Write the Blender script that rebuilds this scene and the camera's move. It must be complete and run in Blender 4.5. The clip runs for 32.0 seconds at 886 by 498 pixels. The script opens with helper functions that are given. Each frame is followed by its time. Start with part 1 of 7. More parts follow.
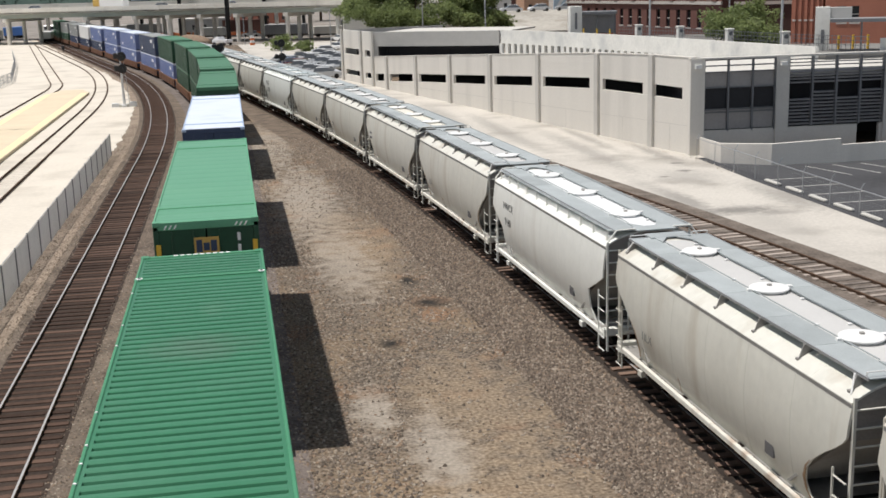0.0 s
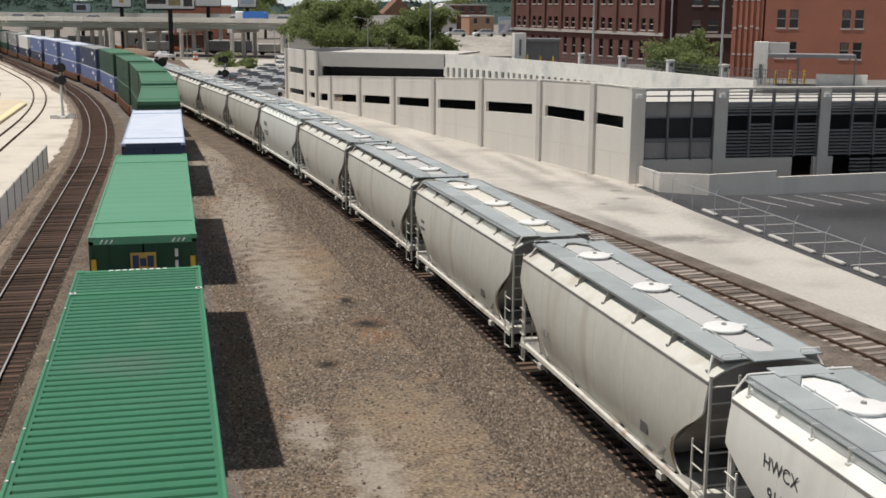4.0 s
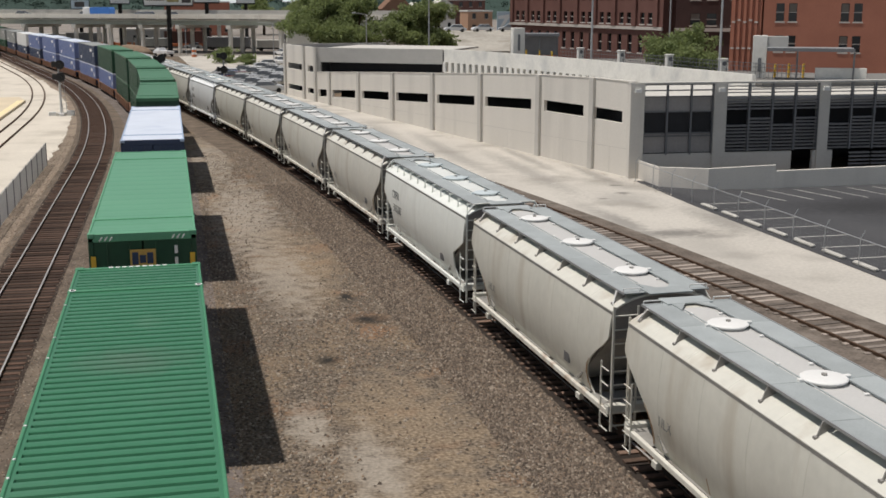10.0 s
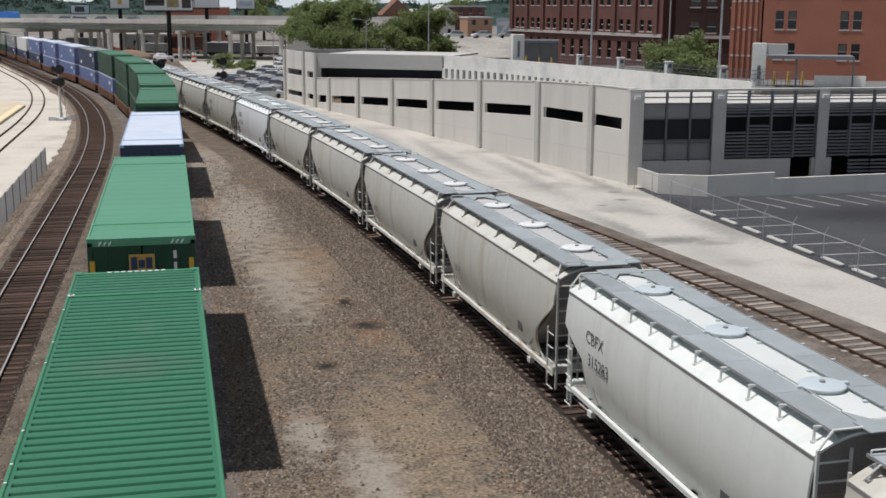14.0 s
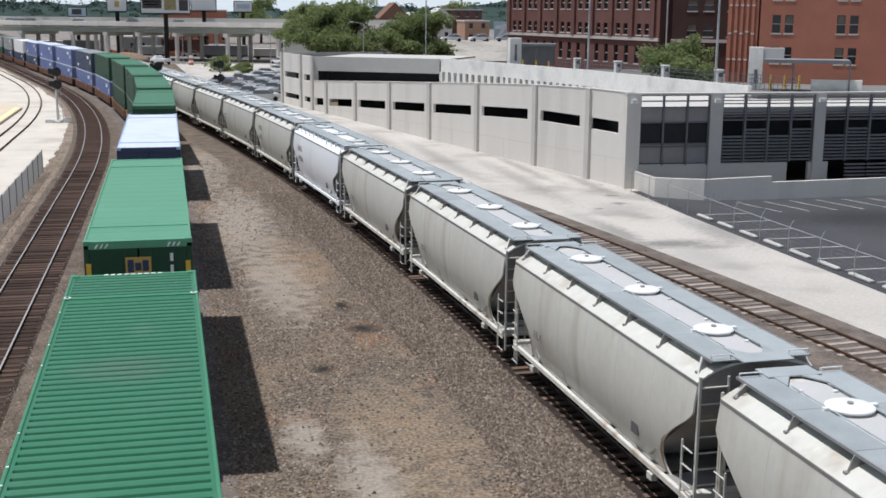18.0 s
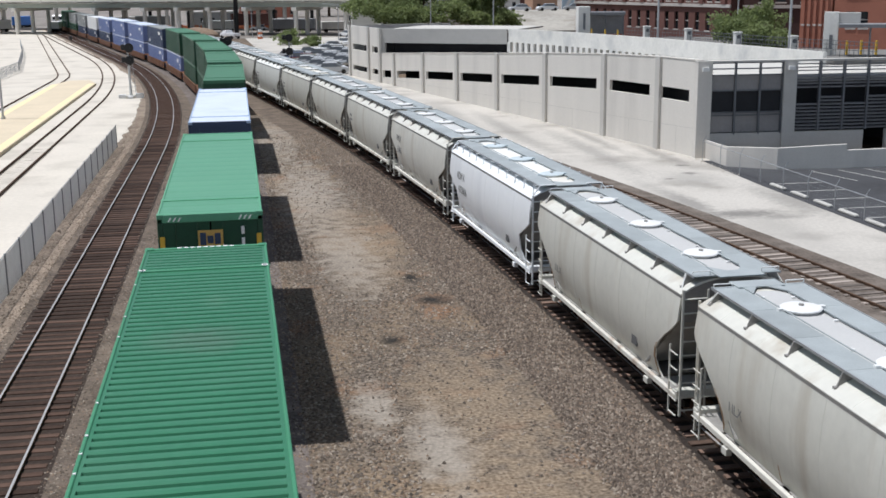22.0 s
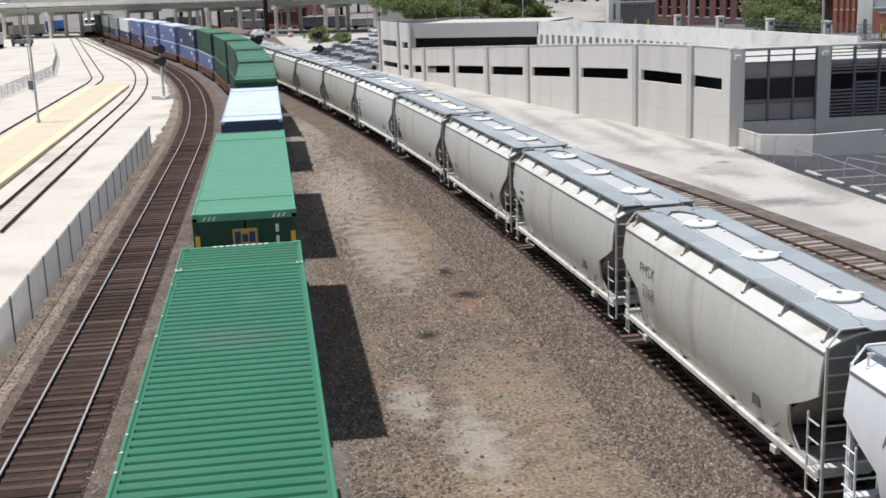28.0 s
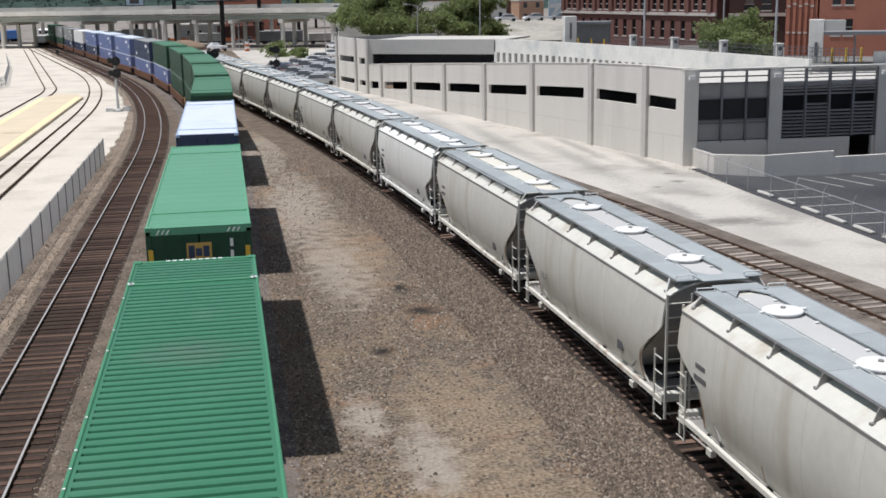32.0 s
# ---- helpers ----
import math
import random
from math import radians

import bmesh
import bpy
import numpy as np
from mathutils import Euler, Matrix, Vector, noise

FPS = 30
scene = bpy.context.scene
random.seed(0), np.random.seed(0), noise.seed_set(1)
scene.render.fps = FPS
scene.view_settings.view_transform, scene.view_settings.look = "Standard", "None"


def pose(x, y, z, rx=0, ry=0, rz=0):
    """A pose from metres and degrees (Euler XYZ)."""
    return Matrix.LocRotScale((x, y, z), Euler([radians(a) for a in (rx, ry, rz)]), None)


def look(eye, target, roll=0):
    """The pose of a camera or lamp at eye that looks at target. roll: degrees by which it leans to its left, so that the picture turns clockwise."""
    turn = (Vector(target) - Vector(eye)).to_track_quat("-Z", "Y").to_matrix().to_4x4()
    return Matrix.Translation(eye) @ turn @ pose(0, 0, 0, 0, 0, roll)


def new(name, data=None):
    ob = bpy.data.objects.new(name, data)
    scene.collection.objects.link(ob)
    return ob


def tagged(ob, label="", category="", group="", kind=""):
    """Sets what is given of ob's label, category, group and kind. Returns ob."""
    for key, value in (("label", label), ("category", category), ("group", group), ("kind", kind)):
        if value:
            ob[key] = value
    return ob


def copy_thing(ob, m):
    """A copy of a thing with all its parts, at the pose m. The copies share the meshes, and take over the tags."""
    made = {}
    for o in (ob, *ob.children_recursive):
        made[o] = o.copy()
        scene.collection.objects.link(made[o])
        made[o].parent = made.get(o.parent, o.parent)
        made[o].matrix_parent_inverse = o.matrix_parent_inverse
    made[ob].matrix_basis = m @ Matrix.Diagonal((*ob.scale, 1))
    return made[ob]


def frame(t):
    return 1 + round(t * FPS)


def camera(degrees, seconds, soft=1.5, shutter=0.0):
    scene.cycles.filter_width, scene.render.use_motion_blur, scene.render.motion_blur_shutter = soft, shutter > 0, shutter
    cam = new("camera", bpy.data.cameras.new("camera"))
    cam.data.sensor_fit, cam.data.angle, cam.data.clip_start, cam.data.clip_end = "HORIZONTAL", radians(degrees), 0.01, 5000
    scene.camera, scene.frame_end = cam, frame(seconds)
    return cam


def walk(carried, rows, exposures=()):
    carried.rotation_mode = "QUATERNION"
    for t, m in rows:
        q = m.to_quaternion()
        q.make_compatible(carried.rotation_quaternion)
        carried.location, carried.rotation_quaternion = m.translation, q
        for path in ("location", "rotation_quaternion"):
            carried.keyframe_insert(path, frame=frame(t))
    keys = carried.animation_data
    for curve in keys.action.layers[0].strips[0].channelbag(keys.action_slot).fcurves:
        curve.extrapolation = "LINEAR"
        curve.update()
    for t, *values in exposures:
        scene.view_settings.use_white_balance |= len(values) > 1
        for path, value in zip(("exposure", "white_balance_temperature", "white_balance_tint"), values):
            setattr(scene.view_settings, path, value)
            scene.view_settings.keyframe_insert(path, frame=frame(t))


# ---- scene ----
from math import sin, cos, atan2, pi, hypot

# ---------------------------------------------------------------- camera
EYE = (0.0, 0.0, 11.92)
CAM_ROWS = [
    (0.0, -10.06, -12.93, -1.72), (0.5, -10.63, -13.04, -1.44), (1.0, -11.27, -13.08, -1.01), (1.5, -11.73, -12.99, -0.59),
    (2.0, -12.29, -12.79, 0.19), (2.5, -12.82, -12.57, 0.3), (3.0, -13.16, -12.3, -0.01), (3.5, -13.22, -12.05, 0.25),
    (5.5, -12.9, -11.59, 0.35), (6.0, -12.62, -11.57, 0.36), (6.5, -12.41, -11.53, 0.37), (7.0, -12.37, -11.66, 0.33),
    (7.5, -12.36, -11.78, 0.41), (8.0, -12.32, -11.82, 0.53), (8.5, -12.48, -11.93, 0.34), (9.0, -12.96, -12.01, 0.06),
    (9.5, -13.15, -12.15, 0.06), (10.0, -13.14, -12.1, 0.07), (10.5, -13.08, -12.04, 0.14), (11.0, -12.97, -11.97, 0.07),
    (11.5, -13.05, -11.95, 0.09), (12.0, -13.17, -12.03, 0.17), (12.5, -13.03, -12.02, 0.23), (13.0, -12.93, -11.98, 0.07),
    (13.5, -13.0, -11.89, 0.28), (14.0, -13.19, -11.8, 0.29), (14.5, -13.37, -11.72, 0.32), (16.5, -13.64, -11.54, 0.58),
    (17.0, -13.56, -11.59, 0.62), (17.5, -13.47, -11.61, 0.5), (18.0, -13.35, -11.64, 0.42), (18.5, -13.19, -11.54, 0.41),
    (19.0, -13.1, -11.35, 0.4), (19.5, -13.17, -11.24, 0.51), (20.0, -13.19, -11.28, 0.53), (20.5, -13.74, -11.66, -0.63),
    (21.0, -12.98, -12.1, -0.84), (21.5, -11.94, -12.62, 0.01), (22.0, -9.88, -13.04, -0.61), (22.5, -9.09, -13.56, -0.72),
    (23.0, -8.4, -13.93, -0.87), (23.5, -8.25, -14.0, -1.31), (24.0, -8.28, -13.98, -1.46), (24.5, -8.05, -13.98, -2.5),
    (25.0, -7.54, -14.15, -3.24), (25.5, -7.93, -13.96, -3.56), (27.5, -7.7, -13.52, -2.15), (28.0, -8.16, -13.28, -2.08),
    (28.5, -8.8, -13.02, -1.71), (29.0, -9.31, -12.86, -1.51), (29.5, -9.65, -12.85, -1.38), (30.0, -9.89, -12.7, -1.26),
    (30.5, -10.04, -12.63, -1.23), (31.0, -10.13, -12.6, -1.23), (31.5, -10.3, -12.56, -1.17), (32.0, -10.44, -12.54, -1.06)]


def gaze(yaw, pitch, roll):
    a, b = radians(yaw), radians(pitch)
    way = Vector((-sin(a) * cos(b), cos(a) * cos(b), sin(b)))
    return look(EYE, Vector(EYE) + way, roll)


EXPOSURES = [(0.0, -0.14, 6550, 12), (1.5, -0.26, 6600, 12), (3.0, -0.36, 6700, 12), (6.0, -0.38, 6750, 12), (9.0, -0.42, 6750, 12), (12.0, -0.56, 6560, 13), (14.0, -0.49, 6300, 13),
             (17.0, -0.24, 6080, 13), (20.0, -0.24, 6040, 13), (22.0, -0.24, 6030, 12), (23.5, -0.18, 6020, 12), (26.0, -0.13, 6030, 12), (28.0, -0.14, 6100, 13), (32.0, -0.22, 6200, 13)]
cam = camera(41.86, 32.0, soft=1.65)
walk(cam, [(t, gaze(y, p, r)) for t, y, p, r in CAM_ROWS], EXPOSURES)

# ---------------------------------------------------------------- daylight
SUN_FROM = Vector((-2.06, 0.2, 6.3)).normalized()
world = bpy.data.worlds.new("sky")
scene.world = world
world.use_nodes = True
wn = world.node_tree.nodes
sky = wn.new("ShaderNodeTexSky")
sky.sky_type = "NISHITA"
sky.sun_disc = False
sky.sun_elevation = math.asin(SUN_FROM.z)
sky.sun_rotation = atan2(SUN_FROM.x, SUN_FROM.y)
sky.air_density, sky.dust_density, sky.ozone_density = 1.0, 0.2, 3.0
wl = world.node_tree.links
w_tc = wn.new("ShaderNodeTexCoord")
w_map = wn.new("ShaderNodeMapping")
w_map.inputs["Scale"].default_value = (1.0, 1.0, 3.2)
w_noise = wn.new("ShaderNodeTexNoise")
w_noise.inputs["Scale"].default_value, w_noise.inputs["Detail"].default_value = 2.6, 7
w_ramp = wn.new("ShaderNodeMapRange")
w_ramp.inputs["From Min"].default_value, w_ramp.inputs["From Max"].default_value = 0.40, 0.62
w_ramp.inputs["To Min"].default_value, w_ramp.inputs["To Max"].default_value = 0.2, 0.85
w_mix = wn.new("ShaderNodeMix")
w_mix.data_type = "RGBA"
w_mix.inputs[7].default_value = (6.3, 6.9, 7.4, 1)
wl.new(w_tc.outputs["Generated"], w_map.inputs[0])
wl.new(w_map.outputs[0], w_noise.inputs["Vector"])
wl.new(w_noise.outputs[0], w_ramp.inputs[0])
wl.new(w_ramp.outputs[0], w_mix.inputs["Factor"])
wl.new(sky.outputs[0], w_mix.inputs[6])
# pale haze low over the horizon
w_sep = wn.new("ShaderNodeSeparateXYZ")
wl.new(w_tc.outputs["Generated"], w_sep.inputs[0])
w_low = wn.new("ShaderNodeMapRange")
w_low.interpolation_type = "SMOOTHSTEP"
w_low.inputs["From Min"].default_value, w_low.inputs["From Max"].default_value = 0.0, 0.26
w_low.inputs["To Min"].default_value, w_low.inputs["To Max"].default_value = 0.85, 0.0
wl.new(w_sep.outputs["Z"], w_low.inputs[0])
w_haze = wn.new("ShaderNodeMix")
w_haze.data_type = "RGBA"
w_haze.inputs[7].default_value = (13.6, 14.8, 15.4, 1)
wl.new(w_low.outputs[0], w_haze.inputs["Factor"])
wl.new(w_mix.outputs[2], w_haze.inputs[6])
wl.new(w_haze.outputs[2], wn["Background"].inputs[0])
wn["Background"].inputs[1].default_value = 0.07
sun_data = bpy.data.lights.new("sun", "SUN")
sun_data.energy, sun_data.angle, sun_data.color = 4.8, radians(1.0), (1.0, 0.965, 0.91)
sun = new("sun", sun_data)
sun.matrix_world = look(SUN_FROM * 300, (0, 0, 0))


# ---------------------------------------------------------------- materials
def mat(name, colour, rough=0.7, metal=0.0, vary=0.25, fine=14.0, coarse=1.2, bump=0.15, stain=None, stain_amount=0.0, rnd=0.0, island=0.0, streak=False):
    """A surface with fine grain, coarse blotches, an optional stain colour and a little relief."""
    m = bpy.data.materials.new(name)
    m.use_nodes = True
    nt = m.node_tree
    n, l = nt.nodes, nt.links
    bsdf = n["Principled BSDF"]
    tc = n.new("ShaderNodeTexCoord")
    src = tc.outputs["Object"]
    if streak:
        mp = n.new("ShaderNodeMapping")
        mp.inputs["Scale"].default_value = (1.0, 1.0, 0.12)
        l.new(src, mp.inputs[0])
        src_c = mp.outputs[0]
    else:
        src_c = src
    n1 = n.new("ShaderNodeTexNoise")
    n1.inputs["Scale"].default_value, n1.inputs["Detail"].default_value = fine, 4
    n2 = n.new("ShaderNodeTexNoise")
    n2.inputs["Scale"].default_value, n2.inputs["Detail"].default_value = coarse, 5
    l.new(src, n1.inputs["Vector"])
    l.new(src_c, n2.inputs["Vector"])
    add = n.new("ShaderNodeMath")
    add.operation = "ADD"
    l.new(n1.outputs[0], add.inputs[0])
    l.new(n2.outputs[0], add.inputs[1])
    last = add.outputs[0]
    if rnd or island:
        src_r = n.new("ShaderNodeObjectInfo").outputs["Random"] if rnd else n.new("ShaderNodeNewGeometry").outputs["Random Per Island"]
        mul = n.new("ShaderNodeMath")
        mul.operation = "MULTIPLY_ADD"
        l.new(src_r, mul.inputs[0])
        mul.inputs[1].default_value = 2 * (rnd or island)
        l.new(last, mul.inputs[2])
        sub = n.new("ShaderNodeMath")
        sub.operation = "SUBTRACT"
        l.new(mul.outputs[0], sub.inputs[0])
        sub.inputs[1].default_value = (rnd or island)
        last = sub.outputs[0]
    ramp = n.new("ShaderNodeMapRange")
    ramp.inputs["From Min"].default_value, ramp.inputs["From Max"].default_value = 0.5, 1.5
    ramp.inputs["To Min"].default_value, ramp.inputs["To Max"].default_value = 1 - vary, 1 + vary
    l.new(last, ramp.inputs[0])
    mix = n.new("ShaderNodeVectorMath")
    mix.operation = "SCALE"
    mix.inputs[0].default_value = colour[:3]
    l.new(ramp.outputs[0], mix.inputs["Scale"])
    col = mix.outputs[0]
    if stain:
        n3 = n.new("ShaderNodeTexNoise")
        n3.inputs["Scale"].default_value, n3.inputs["Detail"].default_value = coarse * 0.6 + 0.1, 6
        l.new(src_c, n3.inputs["Vector"])
        r3 = n.new("ShaderNodeMapRange")
        r3.inputs["From Min"].default_value, r3.inputs["From Max"].default_value = 0.52, 0.72
        r3.inputs["To Max"].default_value = stain_amount
        l.new(n3.outputs[0], r3.inputs[0])
        mx = n.new("ShaderNodeMix")
        mx.data_type = "RGBA"
        l.new(r3.outputs[0], mx.inputs["Factor"])
        l.new(col, mx.inputs[6])
        mx.inputs[7].default_value = (*stain, 1)
        col = mx.outputs[2]
    l.new(col, bsdf.inputs["Base Color"])
    bsdf.inputs["Roughness"].default_value, bsdf.inputs["Metallic"].default_value = rough, metal
    bsdf.inputs["Specular IOR Level"].default_value = 0.15 if rough >= 0.85 else 0.3 if rough >= 0.55 else 0.5
    if bump:
        b = n.new("ShaderNodeBump")
        b.inputs["Strength"].default_value, b.inputs["Distance"].default_value = bump, 0.03
        l.new(n1.outputs[0], b.inputs["Height"])
        l.new(b.outputs[0], bsdf.inputs["Normal"])
    return m


M_STONE = mat("ballast_stone", (0.36, 0.295, 0.24), 0.9, vary=0.5, fine=30, coarse=0.15, island=1.0, bump=0.3)
M_TIE = mat("weathered_sleeper", (0.088, 0.055, 0.041), 0.85, vary=0.5, fine=25, coarse=3, rnd=0.6, bump=0.5)
M_RAIL = mat("rail_steel", (0.50, 0.49, 0.47), 0.45, 0.35, vary=0.12)
M_RUSTY = mat("rusty_rail", (0.12, 0.075, 0.05), 0.8, 0.2, vary=0.4)
M_CONC = mat("pale_concrete", (0.56, 0.545, 0.505), 0.9, vary=0.16, fine=6, coarse=0.25, stain=(0.4, 0.38, 0.34), stain_amount=0.5)
M_ROAD = mat("dusty_road", (0.52, 0.49, 0.44), 0.92, vary=0.2, fine=6, coarse=0.16, stain=(0.27, 0.25, 0.22), stain_amount=0.75)
M_ASPH = mat("asphalt", (0.072, 0.073, 0.077), 0.85, vary=0.25, fine=20, coarse=0.3)
M_LINE = mat("worn_line_paint", (0.55, 0.54, 0.5), 0.8, vary=0.35, fine=10)
M_GARAGE = mat("precast_concrete", (0.70, 0.67, 0.615), 0.85, vary=0.08, fine=8, coarse=0.5, stain=(0.45, 0.43, 0.4), stain_amount=0.35, streak=True)
M_PIL = mat("pilaster_concrete", (0.56, 0.54, 0.50), 0.85, vary=0.1, fine=8, coarse=0.8)
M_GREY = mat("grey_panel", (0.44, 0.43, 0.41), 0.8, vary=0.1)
M_PANEL = mat("brown_grey_panel", (0.31, 0.295, 0.285), 0.7, vary=0.14, fine=5, coarse=0.6)
M_DARK = mat("interior_shade_black", (0.03, 0.03, 0.033), 0.9, vary=0.2)
M_LOUVRE = mat("dark_louvre_metal", (0.27, 0.262, 0.268), 0.5, 0.3, vary=0.2)
M_STEEL = mat("grey_steel_frame", (0.16, 0.165, 0.175), 0.5, 0.3, vary=0.15)
M_STUCCO = mat("upper_parapet_concrete", (0.70, 0.69, 0.65), 0.9, vary=0.14, fine=4, coarse=0.6, stain=(0.45, 0.46, 0.46), stain_amount=0.6)
M_BROWN = mat("brown_brick", (0.165, 0.085, 0.072), 0.9, vary=0.25, fine=12, coarse=0.4)
M_BROWN_B = mat("dark_brown_brick", (0.075, 0.046, 0.042), 0.9, vary=0.25, fine=12, coarse=0.4)
M_ORANGE = mat("orange_brick", (0.38, 0.16, 0.11), 0.9, vary=0.2, fine=12, coarse=0.4)
M_SILL = mat("pale_stone_trim", (0.52, 0.48, 0.44), 0.8, vary=0.12)
M_GLASS = mat("dark_window_glass", (0.02, 0.022, 0.026), 0.12, 0.0, vary=0.3, bump=0)
M_BLIND = mat("window_blind", (0.20, 0.18, 0.155), 0.6, vary=0.2)
M_BARRIER = mat("pale_barrier_concrete", (0.80, 0.765, 0.69), 0.9, vary=0.12, fine=3, coarse=0.15, stain=(0.5, 0.47, 0.41), stain_amount=0.4)
M_BANK = mat("dusty_bank_concrete", (0.40, 0.375, 0.33), 0.9, vary=0.3, fine=1.2, coarse=0.12, stain=(0.24, 0.22, 0.18), stain_amount=0.7)
M_BRIDGE = mat("aged_bridge_concrete", (0.71, 0.68, 0.615), 0.9, vary=0.12, fine=3, coarse=0.15, stain=(0.36, 0.34, 0.30), stain_amount=0.5)
M_GREEN = mat("green_container_paint", (0.033, 0.172, 0.080), 0.38, vary=0.12, fine=6, coarse=0.5, stain=(0.065, 0.19, 0.11), stain_amount=0.5)
M_GREEN_L = mat("light_green_roof", (0.108, 0.31, 0.182), 0.42, vary=0.1, fine=5, coarse=0.4, stain=(0.13, 0.34, 0.2), stain_amount=0.5)
M_GREEN_D = mat("dark_green_body", (0.011, 0.060, 0.030), 0.5, vary=0.25, fine=5, coarse=0.7, stain=(0.05, 0.10, 0.065), stain_amount=0.4)
M_GREEN_R = mat("dull_green_roof", (0.070, 0.19, 0.11), 0.55, vary=0.12, fine=5, coarse=0.5, stain=(0.10, 0.19, 0.125), stain_amount=0.5)
M_WHITE = mat("white_painted_roof", (0.80, 0.81, 0.81), 0.5, vary=0.05, coarse=0.5)
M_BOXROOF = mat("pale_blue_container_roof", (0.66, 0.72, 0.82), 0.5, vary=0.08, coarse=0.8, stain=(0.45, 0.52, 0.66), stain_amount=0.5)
M_BLUE = mat("blue_container_paint", (0.15, 0.20, 0.39), 0.5, vary=0.15)
M_NAVY = mat("navy_container_paint", (0.035, 0.055, 0.11), 0.5, vary=0.15)
M_GREYBOX = mat("grey_container_paint", (0.3, 0.31, 0.3), 0.5, vary=0.15)
M_WELL = mat("rust_red_car_frame", (0.16, 0.075, 0.04), 0.75, vary=0.35)
M_BLACK = mat("grimy_black_steel", (0.02, 0.019, 0.018), 0.7, 0.2, vary=0.4)
M_YELLOW = mat("yellow_marking", (0.75, 0.47, 0.06), 0.6, vary=0.1)
M_OCHRE = mat("ochre_panel", (0.55, 0.36, 0.10), 0.6, vary=0.1)
M_YLINE = mat("yellow_platform_edge", (0.84, 0.71, 0.43), 0.8, vary=0.1, fine=4)
M_PLAT = mat("buff_platform_paving", (0.66, 0.56, 0.41), 0.9, vary=0.12, fine=5, coarse=0.3)
M_BODY_G = mat("warm_grey_car_paint", (0.645, 0.635, 0.57), 0.5, vary=0.09, fine=4, coarse=1.5, stain=(0.43, 0.375, 0.295), stain_amount=0.72, streak=True, bump=0.04)
M_BODY_W = mat("white_car_paint", (0.82, 0.825, 0.775), 0.45, vary=0.06, fine=4, coarse=1.4, stain=(0.58, 0.55, 0.49), stain_amount=0.5, streak=True, bump=0.04)
M_BODY_B = mat("cool_white_car_paint", (0.90, 0.92, 0.925), 0.4, vary=0.04, fine=4, coarse=0.7, stain=(0.55, 0.57, 0.6), stain_amount=0.3, streak=True, bump=0.04)
M_ROOF_C = mat("cream_roof_paint", (0.71, 0.68, 0.59), 0.55, vary=0.07, coarse=0.8, stain=(0.5, 0.44, 0.34), stain_amount=0.3)
M_ROOF_B = mat("white_roof_paint_with_cream_stains", (0.84, 0.835, 0.80), 0.5, vary=0.05, coarse=0.45, stain=(0.66, 0.61, 0.50), stain_amount=0.8)
M_ROOF_G = mat("grey_roof_paint", (0.53, 0.525, 0.51), 0.6, vary=0.08, coarse=0.8)
M_GALV = mat("galvanised_walkway", (0.37, 0.402, 0.405), 0.65, 0.1, vary=0.18, fine=40, coarse=1.5, rnd=0.25)
M_HATCH = mat("white_hatch_lid", (0.78, 0.78, 0.76), 0.5, vary=0.06)
M_MARK = mat("dark_stencil", (0.06, 0.06, 0.065), 0.7, vary=0.2, bump=0)
M_MARK_G = mat("grey_stencil", (0.12, 0.125, 0.13), 0.7, vary=0.25, bump=0)
M_MARK_F = mat("faded_stencil", (0.24, 0.24, 0.23), 0.7, vary=0.35, fine=9, bump=0)
M_BODY_P = mat("pale_greenish_car_paint", (0.80, 0.825, 0.78), 0.45, vary=0.06, fine=4, coarse=1.4, stain=(0.52, 0.52, 0.47), stain_amount=0.4, streak=True, bump=0.04)
M_ROOF_P = mat("pale_greenish_roof_paint", (0.72, 0.74, 0.71), 0.5, vary=0.05, coarse=0.6, stain=(0.55, 0.55, 0.5), stain_amount=0.4)
M_LID_B = mat("pale_blue_grey_lid", (0.55, 0.62, 0.64), 0.5, vary=0.08)
M_RUST = mat("rust_streak", (0.38, 0.25, 0.15), 0.85, vary=0.3)
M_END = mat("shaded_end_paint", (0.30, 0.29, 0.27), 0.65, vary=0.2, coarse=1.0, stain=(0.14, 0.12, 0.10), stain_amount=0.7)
M_ENDSHEET = mat("shadow_toned_end_sheet", (0.27, 0.25, 0.23), 0.7, vary=0.2, coarse=1.0, stain=(0.15, 0.13, 0.11), stain_amount=0.6, streak=True)
M_CHORD = mat("dark_eave_rail_and_gusset", (0.27, 0.26, 0.245), 0.7, vary=0.25)
M_BALLAST = mat("crushed_stone", (0.155, 0.124, 0.097), 0.95, vary=0.75, fine=11, coarse=0.8, bump=0.9, stain=(0.10, 0.08, 0.07), stain_amount=0.6)
M_TIE_PALE = mat("dusty_sleeper", (0.55, 0.50, 0.43), 0.9, vary=0.3, fine=20, coarse=2)
M_OILY = mat("oily_dark_ballast", (0.05, 0.037, 0.03), 0.95, vary=0.6, fine=11, coarse=0.8, bump=0.9)
M_FARG = mat("distant_grey_ground", (0.245, 0.22, 0.195), 0.95, vary=0.5, fine=0.8, coarse=0.05, stain=(0.34, 0.31, 0.28), stain_amount=0.7)
M_POLE = mat("galvanised_pole", (0.42, 0.43, 0.44), 0.45, 0.5, vary=0.1)
M_FENCE = mat("grey_fence_mesh", (0.70, 0.70, 0.69), 0.6, 0.2, vary=0.12)
M_LEAF = mat("leaves", (0.195, 0.235, 0.105), 0.7, vary=0.5, fine=2, coarse=0.25, island=0.8, bump=0)
# bluish tone of the far woods: distance haze mixed into the leaf colour
M_LEAF_HAZY = mat("distant_woods", (0.060, 0.093, 0.080), 0.9, vary=0.5, fine=0.6, coarse=0.05, island=0.4, bump=0)
